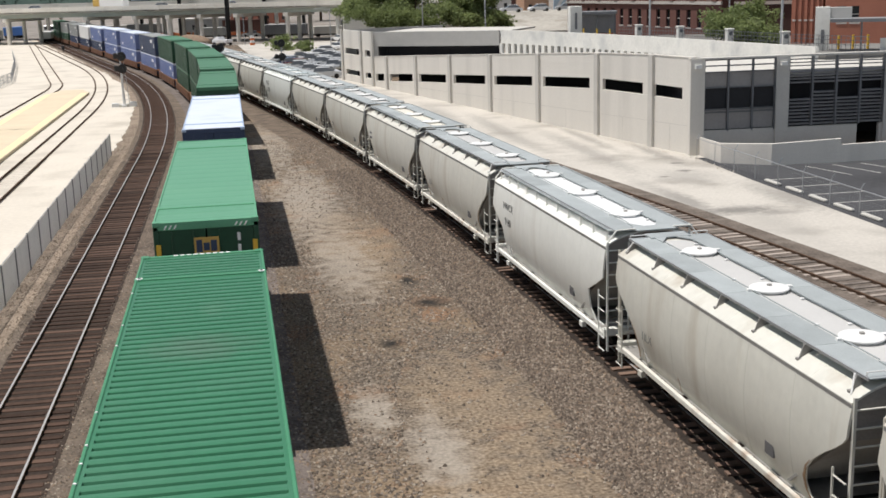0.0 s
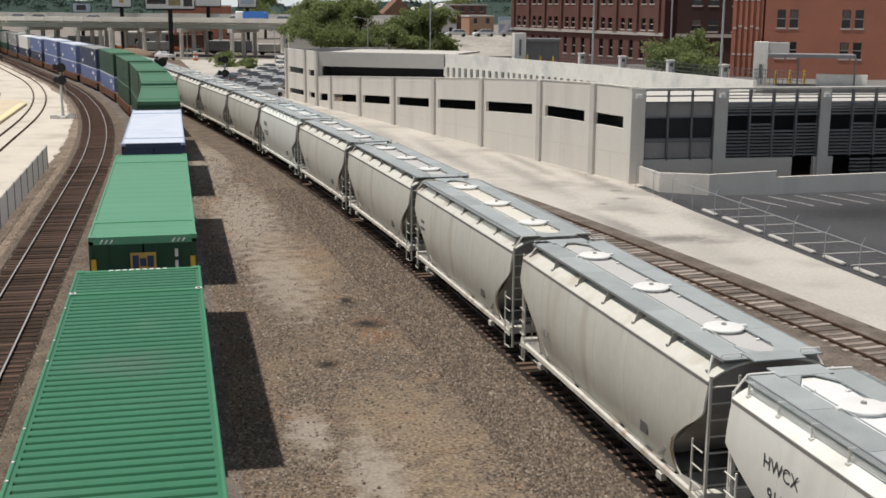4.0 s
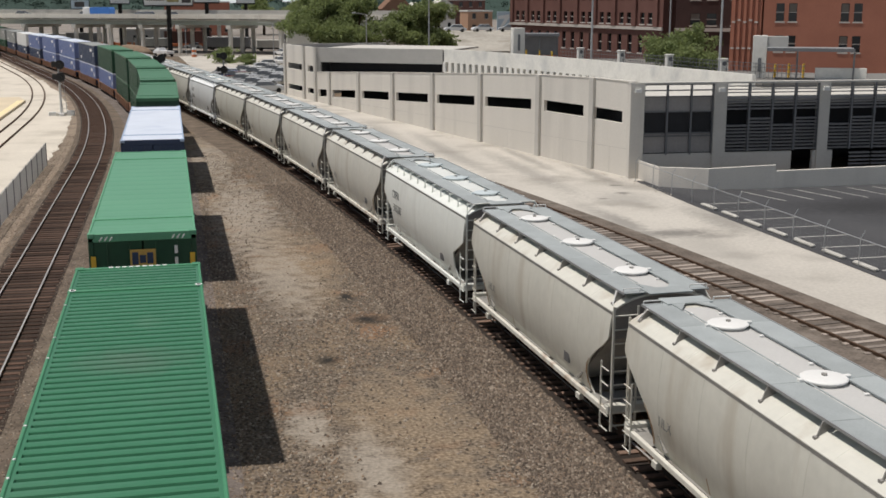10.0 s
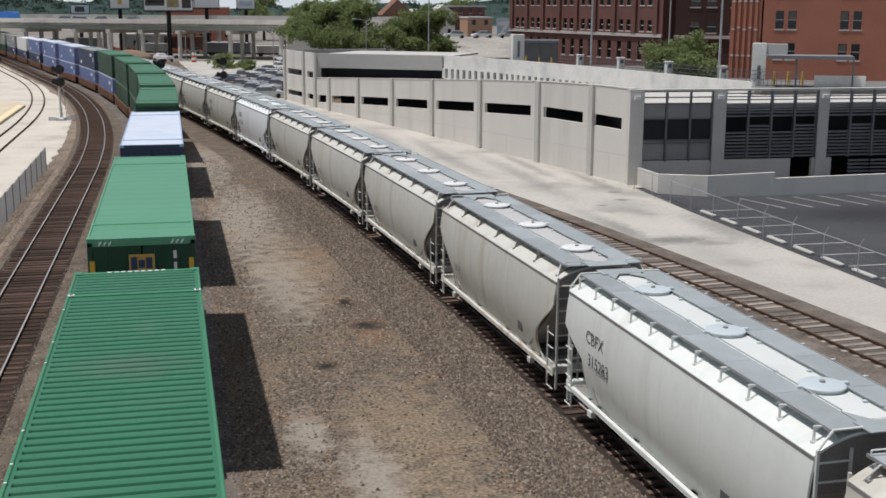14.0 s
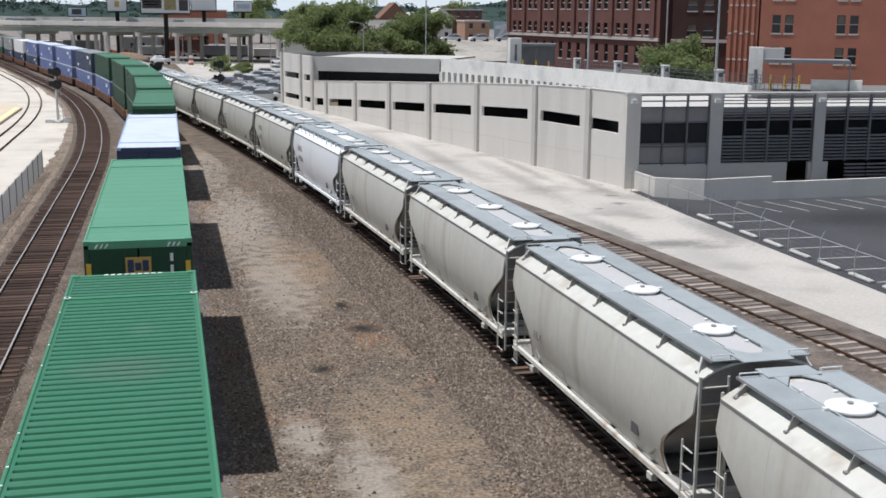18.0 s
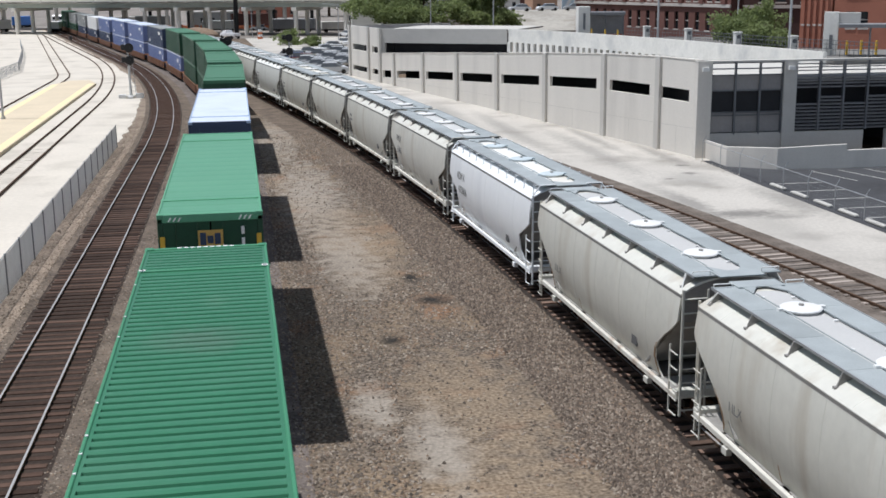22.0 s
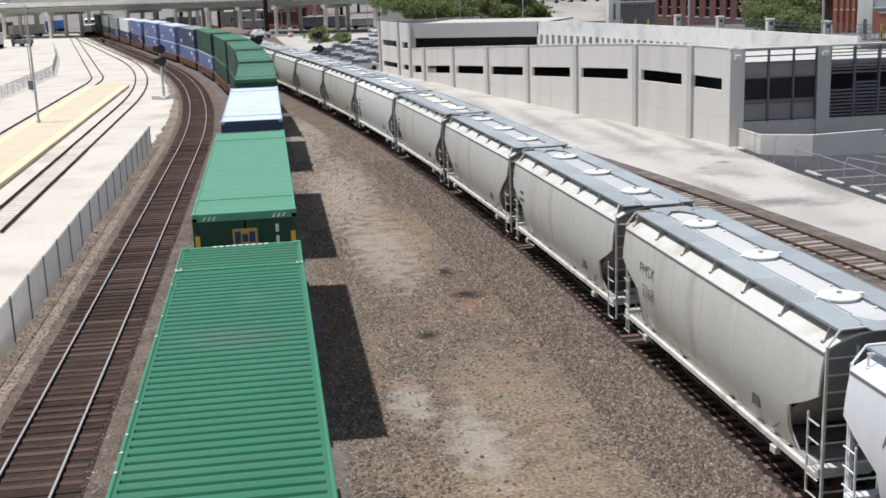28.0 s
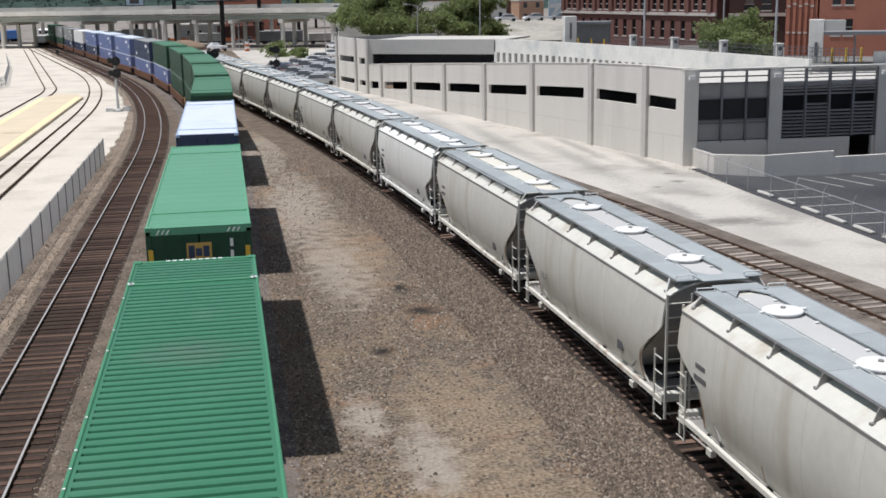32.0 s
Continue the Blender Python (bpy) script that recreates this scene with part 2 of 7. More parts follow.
def lets_light_through(m, share, colour):
    """Thin leaves pass part of the light on to their far side."""
    n, l = m.node_tree.nodes, m.node_tree.links
    tr = n.new("ShaderNodeBsdfTranslucent")
    tr.inputs["Color"].default_value = (*colour, 1)
    mx = n.new("ShaderNodeMixShader")
    mx.inputs[0].default_value = share
    l.new(n["Principled BSDF"].outputs[0], mx.inputs[1])
    l.new(tr.outputs[0], mx.inputs[2])
    l.new(mx.outputs[0], n["Material Output"].inputs["Surface"])


lets_light_through(M_LEAF, 0.5, (0.30, 0.36, 0.145))
lets_light_through(M_LEAF_HAZY, 0.25, (0.07, 0.10, 0.075))
M_APRON = mat("dusty_pale_apron", (0.64, 0.588, 0.505), 0.92, vary=0.14, fine=4, coarse=0.2, stain=(0.40, 0.36, 0.30), stain_amount=0.6)
M_SHADE_BED = mat("shade_dark_ballast", (0.04, 0.032, 0.027), 0.95, vary=0.6, fine=11, coarse=0.8, bump=0.9)
M_ROOF_L = mat("pale_grey_roof_paint", (0.60, 0.60, 0.58), 0.55, vary=0.08, coarse=0.8, stain=(0.46, 0.43, 0.38), stain_amount=0.4)
M_RAIL_G = mat("pale_green_edge_paint", (0.12, 0.34, 0.205), 0.55, vary=0.12, coarse=0.6)
M_RAIL_D = mat("green_edge_paint", (0.06, 0.23, 0.125), 0.55, vary=0.15, coarse=0.6)
M_RAIL_B = mat("pale_blue_edge_paint", (0.36, 0.46, 0.62), 0.5, vary=0.12, coarse=0.8)
M_CARGLASS = mat("car_window_glass", (0.10, 0.11, 0.12), 0.12, vary=0.2, bump=0)
M_SILL_R = mat("rust_spotted_sill", (0.68, 0.66, 0.59), 0.6, vary=0.12, fine=8, coarse=2.2, stain=(0.34, 0.20, 0.11), stain_amount=0.75)
M_STREET = mat("worn_street_asphalt", (0.20, 0.195, 0.185), 0.9, vary=0.2, fine=8, coarse=0.3)
M_BALLAST_D = mat("sooty_crushed_stone", (0.165, 0.14, 0.125), 0.95, vary=0.75, fine=11, coarse=0.8, bump=0.9, stain=(0.07, 0.058, 0.05), stain_amount=0.6)
M_BALLAST_P = mat("dirty_siding_ballast", (0.15, 0.125, 0.105), 0.95, vary=0.7, fine=9, coarse=0.7, bump=0.8, stain=(0.30, 0.265, 0.225), stain_amount=0.6)
M_TIE_GREY = mat("grey_weathered_sleeper", (0.27, 0.23, 0.20), 0.9, vary=0.5, fine=25, coarse=3, rnd=0.8, bump=0.5)
M_VERGE = mat("dusty_brown_verge", (0.27, 0.215, 0.165), 0.95, vary=0.55, fine=8, coarse=0.6, bump=0.8, stain=(0.16, 0.125, 0.098), stain_amount=0.7)
M_TIE_RED = mat("reddish_brown_sleeper", (0.16, 0.108, 0.082), 0.85, vary=0.45, fine=25, coarse=3, rnd=0.6, bump=0.5)
M_JOINT = mat("rusty_dirt", (0.15, 0.115, 0.09), 0.95, vary=0.5, fine=9, coarse=0.5, bump=0.5, stain=(0.45, 0.40, 0.33), stain_amount=0.7)
M_BARK = mat("bark", (0.09, 0.065, 0.045), 0.9, vary=0.3, fine=20)
M_TAN = mat("tan_brick", (0.45, 0.28, 0.19), 0.9, vary=0.15)
M_PALE = mat("pale_siding", (0.62, 0.60, 0.56), 0.8, vary=0.1)
M_ROOFING = mat("brown_shingle", (0.22, 0.13, 0.09), 0.9, vary=0.2)
M_BOARD = mat("billboard_face", (0.78, 0.78, 0.76), 0.6, vary=0.03)


OIL = ((0.016, 0.016, 0.015), (0.045, 0.042, 0.038), 0.97)
DUST = ((0.30, 0.265, 0.22), (0.40, 0.355, 0.30), 0.8)
SAND = ((0.19, 0.142, 0.098), (0.375, 0.295, 0.205), 0.7)
PATCHES = [  # x, y, half width, half length, dark and light colour, strength
    (3.8, 66, 1.9, 13, *DUST), (5.3, 53, 1.8, 8, *SAND), (4.4, 50, 1.3, 7, DUST[0], DUST[1], 0.6), (6.3, 31, 2.0, 5.0, *SAND), (6.0, 24, 2.2, 4.0, *SAND), (3.4, 31.2, 0.6, 2.0, *DUST), (4.7, 28.0, 0.8, 2.6, *DUST),
    (6.6, 45.8, 0.45, 0.9, *OIL), (6.95, 42.2, 0.7, 0.9, *OIL), (4.8, 37.5, 0.5, 0.8, *OIL), (2.6, 90, 1.6, 12, *DUST)]


def ground_material():
    """Gritty railway ground: grey-brown ballast, sandy and rusty patches."""
    m = bpy.data.materials.new("railway_gravel")
    m.use_nodes = True
    n, l = m.node_tree.nodes, m.node_tree.links
    bsdf = n["Principled BSDF"]
    bsdf.inputs["Roughness"].default_value = 0.95
    bsdf.inputs["Specular IOR Level"].default_value = 0.15
    geo = n.new("ShaderNodeNewGeometry")

    def noisy(scale, detail, lo, hi):
        t = n.new("ShaderNodeTexNoise")
        t.inputs["Scale"].default_value, t.inputs["Detail"].default_value = scale, detail
        l.new(geo.outputs["Position"], t.inputs["Vector"])
        r = n.new("ShaderNodeMapRange")
        r.inputs["From Min"].default_value, r.inputs["From Max"].default_value = lo, hi
        l.new(t.outputs[0], r.inputs[0])
        return r.outputs[0], t.outputs[0]

    def blend(f, a, b):
        x = n.new("ShaderNodeMix")
        x.data_type = "RGBA"
        l.new(f, x.inputs["Factor"])
        for sock, v in ((x.inputs[6], a), (x.inputs[7], b)):
            if isinstance(v, tuple):
                sock.default_value = (*v, 1)
            else:
                l.new(v, sock)
        return x.outputs[2]

    grit, raw = noisy(9.0, 8, 0.36, 0.70)
    c = blend(grit, (0.055, 0.044, 0.035), (0.275, 0.225, 0.175))
    sandy, _ = noisy(0.22, 5, 0.46, 0.66)
    c2 = blend(grit, (0.15, 0.11, 0.073), (0.34, 0.26, 0.18))
    c = blend(sandy, c, c2)
    rusty, _ = noisy(0.35, 6, 0.56, 0.72)
    c3 = blend(grit, (0.19, 0.105, 0.06), (0.34, 0.20, 0.12))
    c = blend(rusty, c, c3)
    warp = n.new("ShaderNodeTexNoise")
    warp.inputs["Scale"].default_value, warp.inputs["Detail"].default_value = 1.5, 6
    l.new(geo.outputs["Position"], warp.inputs["Vector"])
    for px, py, rx, ry, lo_c, hi_c, amount in PATCHES:
        mp = n.new("ShaderNodeMapping")
        mp.vector_type = "TEXTURE"
        mp.inputs["Location"].default_value, mp.inputs["Scale"].default_value = (px, py, 0), (rx, ry, 1)
        l.new(geo.outputs["Position"], mp.inputs[0])
        ln = n.new("ShaderNodeVectorMath")
        ln.operation = "LENGTH"
        l.new(mp.outputs[0], ln.inputs[0])
        ad = n.new("ShaderNodeMath")
        ad.operation = "MULTIPLY_ADD"
        l.new(warp.outputs[0], ad.inputs[0])
        ad.inputs[1].default_value = 3.2 if rx > 1.3 or ry > 1.3 else 1.4
        l.new(ln.outputs["Value"], ad.inputs[2])
        fall = n.new("ShaderNodeMapRange")
        fall.inputs["From Min"].default_value, fall.inputs["From Max"].default_value = (1.9, 2.9) if rx > 1.3 or ry > 1.3 else (1.0, 1.8)
        fall.inputs["To Min"].default_value, fall.inputs["To Max"].default_value = amount, 0.0
        l.new(ad.outputs[0], fall.inputs[0])
        c = blend(fall.outputs[0], c, blend(grit, lo_c, hi_c))
    l.new(c, bsdf.inputs["Base Color"])
    b = n.new("ShaderNodeBump")
    b.inputs["Strength"].default_value, b.inputs["Distance"].default_value = 0.7, 0.05
    l.new(raw, b.inputs["Height"])
    l.new(b.outputs[0], bsdf.inputs["Normal"])
    return m


M_GROUND = ground_material()


def tone_by_island(m, colours):
    """Tints loose pieces one by one out of a few colours."""
    n, l = m.node_tree.nodes, m.node_tree.links
    geo = n.new("ShaderNodeNewGeometry")
    ramp = n.new("ShaderNodeValToRGB")
    ramp.color_ramp.interpolation = "CONSTANT"
    while len(ramp.color_ramp.elements) < len(colours):
        ramp.color_ramp.elements.new(0.5)
    for i, (e, c) in enumerate(zip(ramp.color_ramp.elements, colours)):
        e.position, e.color = i / len(colours), (*c, 1)
    l.new(geo.outputs["Random Per Island"], ramp.inputs[0])
    l.new(ramp.outputs[0], n["Principled BSDF"].inputs["Base Color"])


tone_by_island(M_STONE, [(0.125, 0.102, 0.083), (0.235, 0.194, 0.157), (0.40, 0.345, 0.28), (0.30, 0.22, 0.155), (0.17, 0.142, 0.117), (0.33, 0.275, 0.22), (0.25, 0.185, 0.138), (0.145, 0.12, 0.099), (0.27, 0.225, 0.18)])


def patch_on(m, x, y, rx, ry, colour, amount):
    """A worn patch with ragged edges at a place on a thing."""
    n, l = m.node_tree.nodes, m.node_tree.links
    base = n["Principled BSDF"].inputs["Base Color"]
    before = base.links[0].from_socket
    tc = n.new("ShaderNodeTexCoord")
    mp = n.new("ShaderNodeMapping")
    mp.vector_type = "TEXTURE"
    mp.inputs["Location"].default_value, mp.inputs["Scale"].default_value = (x, y, 0), (rx, ry, 100)
    l.new(tc.outputs["Object"], mp.inputs[0])
    ln = n.new("ShaderNodeVectorMath")
    ln.operation = "LENGTH"
    l.new(mp.outputs[0], ln.inputs[0])
    nz = n.new("ShaderNodeTexNoise")
    nz.inputs["Scale"].default_value, nz.inputs["Detail"].default_value = 2.5, 5
    l.new(tc.outputs["Object"], nz.inputs["Vector"])
    ad = n.new("ShaderNodeMath")
    ad.operation = "MULTIPLY_ADD"
    l.new(nz.outputs[0], ad.inputs[0])
    ad.inputs[1].default_value = 1.4
    l.new(ln.outputs["Value"], ad.inputs[2])
    fall = n.new("ShaderNodeMapRange")
    fall.inputs["From Min"].default_value, fall.inputs["From Max"].default_value = 1.0, 1.9
    fall.inputs["To Min"].default_value, fall.inputs["To Max"].default_value = amount, 0.0
    l.new(ad.outputs[0], fall.inputs[0])
    mx = n.new("ShaderNodeMix")
    mx.data_type = "RGBA"
    l.new(fall.outputs[0], mx.inputs["Factor"])
    l.new(before, mx.inputs[6])
    mx.inputs[7].default_value = (*colour, 1)
    l.new(mx.outputs[2], base)


M_GREEN_W = mat("scuffed_green_roof_paint", (0.038, 0.176, 0.088), 0.36, vary=0.12, fine=6, coarse=0.5, stain=(0.065, 0.19, 0.11), stain_amount=0.5)
patch_on(M_GREEN_W, 0.1, 9.3, 0.9, 0.8, (0.11, 0.15, 0.11), 0.4)
patch_on(M_GREEN_W, 0.25, 11.6, 0.25, 0.5, (0.12, 0.24, 0.15), 0.25)


for sx_, sy_, rx_, ry_, tone, amount in ((25.4, 55.2, 2.3, 1.1, 0.17, 0.85), (23.9, 58.5, 0.8, 4.0, 0.22, 0.7), (27.0, 54.0, 1.6, 0.6, 0.24, 0.6), (27.6, 68, 0.5, 0.5, 0.12, 0.8), (25.6, 66.3, 0.45, 0.3, 0.14, 0.8), (28.2, 71, 0.5, 0.35, 0.15, 0.8), (27.0, 66, 2.2, 3.0, 0.30, 0.5), (24.5, 79, 1.0, 12, 0.27, 0.6), (29.5, 58, 1.4, 5, 0.24, 0.6), (21.5, 92, 0.9, 14, 0.26, 0.55), (25.5, 50, 1.6, 7, 0.34, 0.4),
                                         (28.6, 76.5, 0.7, 6, 0.22, 0.6), (26.5, 86, 0.6, 9, 0.24, 0.6), (23.5, 60, 0.8, 9, 0.30, 0.45), (19.0, 105, 1.2, 12, 0.28, 0.5)):
    patch_on(M_ROAD, sx_, sy_, rx_, ry_, (tone, tone * 0.95, tone * 0.87), amount)
for sx_, sy_, rx_, ry_, tone, amount in ((40, 60, 5, 3, 0.035, 0.7), (52, 66, 7, 2, 0.10, 0.5), (36, 52, 2, 5, 0.10, 0.5), (45, 48, 6, 3, 0.04, 0.6)):
    patch_on(M_ASPH, sx_, sy_, rx_, ry_, (tone, tone, tone * 1.04), amount)


# ---------------------------------------------------------------- mesh helpers
class Mesh:
    """Collects vertices and faces of one part."""

    def __init__(self):
        self.v, self.f = [], []

    def add(self, verts, faces):
        k = len(self.v)
        self.v += [tuple(p) for p in verts]
        self.f += [tuple(i + k for i in q) for q in faces]
        return self

    def box(self, x0, x1, y0, y1, z0, z1, c=0.0):
        """A box, its edges chamfered by c."""
        if c <= 0:
            p = [(x, y, z) for z in (z0, z1) for y in (y0, y1) for x in (x0, x1)]
            return self.add(p, [(0, 2, 3, 1), (4, 5, 7, 6), (0, 1, 5, 4), (2, 6, 7, 3), (0, 4, 6, 2), (1, 3, 7, 5)])
        rings = []
        for z, inset in ((z0, c), (z0 + c, 0), (z1 - c, 0), (z1, c)):
            a0, a1, b0, b1 = x0 + inset, x1 - inset, y0 + inset, y1 - inset
            rings.append([(a0 + c, b0, z), (a1 - c, b0, z), (a1, b0 + c, z), (a1, b1 - c, z), (a1 - c, b1, z), (a0 + c, b1, z), (a0, b1 - c, z), (a0, b0 + c, z)])
        return self.loft(rings)

    def loft(self, rings, closed=True, caps=True):
        k, n = len(self.v), len(rings[0])
        for r in rings:
            self.v += [tuple(p) for p in r]
        for i in range(len(rings) - 1):
            for j in range(n if closed else n - 1):
                a, b = k + i * n + j, k + i * n + (j + 1) % n
                self.f.append((a, b, b + n, a + n))
        if caps:
            self.f.append(tuple(k + j for j in reversed(range(n))))
            self.f.append(tuple(k + (len(rings) - 1) * n + j for j in range(n)))
        return self

    def rod(self, a, b, r, seg=6, r2=None):
        a, b = Vector(a), Vector(b)
        d = (b - a).normalized()
        u = d.orthogonal().normalized()
        w = d.cross(u)
        ring = lambda p, q: [p + (u * cos(2 * pi * i / seg) + w * sin(2 * pi * i / seg)) * q for i in range(seg)]
        return self.loft([ring(a, r), ring(b, r if r2 is None else r2)])

    def bar(self, a, b, w, h):
        """A rectangular bar from a to b, w wide across, h high."""
        a, b = Vector(a), Vector(b)
        d = (b - a).normalized()
        s = d.cross(Vector((0, 0, 1)))
        s = s.normalized() if s.length > 1e-4 else Vector((1, 0, 0))
        u = s.cross(d)
        ring = lambda p: [p + s * i * w / 2 + u * j * h / 2 for i, j in ((-1, -1), (1, -1), (1, 1), (-1, 1))]
        return self.loft([ring(a), ring(b)])

    def prism(self, outline, axis, a, b):
        """An outline of 2D points pushed along an axis from a to b."""
        def put(p, t):
            return {"x": (t, p[0], p[1]), "y": (p[0], t, p[1]), "z": (p[0], p[1], t)}[axis]
        return self.loft([[put(p, a) for p in outline], [put(p, b) for p in outline]])

    def data(self, name, material, smooth=False):
        me = bpy.data.meshes.new(name)
        me.from_pydata(self.v, [], self.f)
        me.update()
        bm = bmesh.new()
        bm.from_mesh(me)
        bmesh.ops.recalc_face_normals(bm, faces=bm.faces)
        bm.to_mesh(me)
        bm.free()
        if smooth:
            me.polygons.foreach_set("use_smooth", [True] * len(me.polygons))
        me.materials.append(material)
        return me


def part(name, mesh, material, parent, label="", smooth=False, at=None):
    me = mesh if isinstance(mesh, bpy.types.Mesh) else mesh.data(name, material, smooth)
    ob = new(name, me)
    ob.parent = parent
    if at is not None:
        ob.matrix_basis = at
    if label:
        ob["label"] = label
    return ob


def thing(name, label, category, group="", kind="", m=None):
    ob = tagged(new(name), label, category, group, kind)
    if m is not None:
        ob.matrix_basis = m
    return ob


def solid(name, mesh, material, label, category="", kind="", group="", smooth=False):
    return tagged(new(name, mesh.data(name, material, smooth)), label, category, group, kind)


def lettering(text, size, material):
    """Letters of the built-in font as a mesh: x to the right, y up, centred."""
    cu = bpy.data.curves.new("letters", "FONT")
    cu.body, cu.size, cu.align_x, cu.align_y, cu.extrude, cu.resolution_u = text, size, "CENTER", "CENTER", 0.002, 3
    ob = new("letters", cu)
    bpy.context.view_layer.update()
    me = bpy.data.meshes.new_from_object(ob.evaluated_get(bpy.context.evaluated_depsgraph_get()))
    bpy.data.objects.remove(ob)
    me.materials.clear()
    me.materials.append(material)
    return me


# ---------------------------------------------------------------- track lines
class Line:
    """A track's centre line: straight along y, then one or two curves to the left, then straight again."""

    def __init__(self, x0, y0, k, y1, slope0=0.0, start=-40.0, end=420.0, second=(0.0, 500.0, 500.0)):
        self.x0, self.y0, self.k, self.y1, self.slope0 = x0, y0, k, y1, slope0
        self.k2, self.y2, self.y3 = second
        ys = np.arange(start, end, 0.25)
        xs = np.array([self.x(y) for y in ys])
        self.ys = ys
        self.s = np.concatenate([[0], np.cumsum(np.hypot(np.diff(xs), np.diff(ys)))])
        self.s0 = float(np.interp(0.0, ys, self.s))

    def x(self, y):
        x = self.x0 - self.slope0 * (y - self.y0)
        for k, a, b in ((self.k, self.y0, self.y1), (self.k2, self.y2, self.y3)):
            q = min(max(y - a, 0.0), b - a)
            x -= k * q * q + 2 * k * (b - a) * max(0.0, y - b)
        return x

    def slope(self, y):
        return -self.slope0 - 2 * self.k * min(max(y - self.y0, 0.0), self.y1 - self.y0) - 2 * self.k2 * min(max(y - self.y2, 0.0), self.y3 - self.y2)

    def y_at(self, s):
        """The y at s metres along the line from y = 0."""
        return float(np.interp(s + self.s0, self.s, self.ys))

    def heading(self, y):
        return math.degrees(atan2(-self.slope(y), 1.0))

    def place(self, y, off=0.0, z=0.0):
        h = atan2(-self.slope(y), 1.0)
        return Vector((self.x(y) + off * cos(h), y + off * sin(h), z))

    def stand(self, y, z=0.0, off=0.0):
        p = self.place(y, off, z)
        return pose(p.x, p.y, p.z, 0, 0, self.heading(y))


MAIN = Line(-6.25, 85.0, 0.00107, 190.0, slope0=-0.006)
STACK = Line(-0.86, 80.0, 0.00103, 190.0)
GRAIN = Line(12.65, 15.0, 0.00078, 112.0, start=-260.0, second=(0.00084, 150.0, 195.0))
SIDING = Line(23.9, 33.0, 0.0010, 80.0, slope0=0.085)
DEPOT = Line(-14.7, 120.0, 0.00135, 203.0)
PLATFORM_2 = Line(-22.3, 152.0, 0.0055, 168.0)
RAIL_TOP = 0.18

# ---------------------------------------------------------------- ground
solid("ground", Mesh().add([(-2500, -400, 0), (2500, -400, 0), (2500, 3500, 0), (-2500, 3500, 0)], [(0, 1, 2, 3)]),
      M_GROUND, "brown railway gravel and dirt between the tracks", kind="structure")


def strip(line, offs, y0, y1, z, step=4.0):
    """A sheet that runs along a line between two offsets."""
    m = Mesh()
    ys = np.arange(y0, y1 + step, step)
    rings = [[line.place(y, offs[0], z), line.place(y, offs[1], z)] for y in ys]
    return m.loft(rings, closed=False, caps=False)


apron = Mesh().loft([[MAIN.place(y, -70, 0.012), MAIN.place(y, -3.35 if y < 92 else -3.1 + 0.6 * min(1.0, (y - 92) / 25) + 0.5 * noise.noise((y * 0.09, 0, 0)) + 0.3 * noise.noise((y * 0.4, 5, 0)), 0.012 if y < 90 else 0.045)] for y in np.arange(20.0, 330.0, 0.5)], closed=False, caps=False)
solid("pavement_left", apron, M_APRON, "pale sunlit concrete and gravel apron beside the tracks", kind="structure")

# pale dusty service road beside the garage
GAR_O, GAR_D = Vector((30.45, 73.92, 0)), Vector((-0.1995, 0.9799, 0))
GAR_N = Vector((-0.9799, -0.1995, 0))


def gar(s, out=0.0, z=0.0):
    """A place on the garage's long side: s along it, out in front of it."""
    p = GAR_O + GAR_D * s + GAR_N * out
    return (p.x, p.y, z)


road = Mesh()
rr = []
for y in np.arange(15, 160, 1.0):
    a = SIDING.place(y, 2.15 + 0.16 * noise.noise((y * 0.3, 2, 0)) + 0.1 * noise.noise((y * 1.1, 7, 0)), 0.016)
    x1 = 31.2 if y < 74 else GAR_O.x - (y - 73.92) * 0.2036 + 1.0
    rr.append([a, (max(x1, a.x + 1.0), y, 0.016)])
road.loft(rr, closed=False, caps=False)
solid("road", road, M_ROAD, "pale dusty concrete service road beside the siding", kind="structure")
lot = Mesh().add([(29.95, 5, 0.03), (95, 5, 0.03), (95, 72.5, 0.03), (30.25, 72.5, 0.03), (29.95, 63, 0.03)], [(0, 1, 2, 3, 4)])
solid("pavement_lot", lot, M_ASPH, "dark asphalt parking lot with worn white lines", kind="structure")


# ---------------------------------------------------------------- trackbeds of crushed stone
def trackbed(name, line, offs, y0, y1, label, stone=None):
    m = Mesh()
    prof = [(offs[0], 0.004), (offs[1], 0.05), (offs[2], 0.05), (offs[3], 0.004)]
    m.loft([[line.place(y, o, z) for o, z in prof] for y in np.arange(y0, y1, 3.0)], closed=False, caps=False)
    solid(name, m, stone or M_BALLAST, label, kind="structure")


trackbed("trackbed_main", MAIN, (-1.90, -1.85, 1.9, 2.7), 8, 340, "dark crushed-stone trackbed of the main line")
solid("trackbed_verge", Mesh().loft([[MAIN.place(y, o, z) for o, z in ((-3.6, 0.004), (-2.6, 0.03), (-1.87, 0.05))] for y in np.arange(8, 340, 3.0)], closed=False, caps=False), M_VERGE, "dusty brown verge between the fence and the main line", kind="structure")
trackbed("trackbed_container", STACK, (-2.5, -1.8, 1.5, 2.2), 8, 340, "crushed-stone trackbed under the container train", M_BALLAST_D)
trackbed("trackbed_hopper", GRAIN, (-3.9, -2.0, 1.9, 3.2), 8, 330, "pinkish crushed-stone trackbed of the hopper train")
trackbed("trackbed_siding", SIDING, (-2.5, -1.6, 1.6, 2.45), 8, 150, "dirty grey-brown trackbed of the siding", M_BALLAST_P)

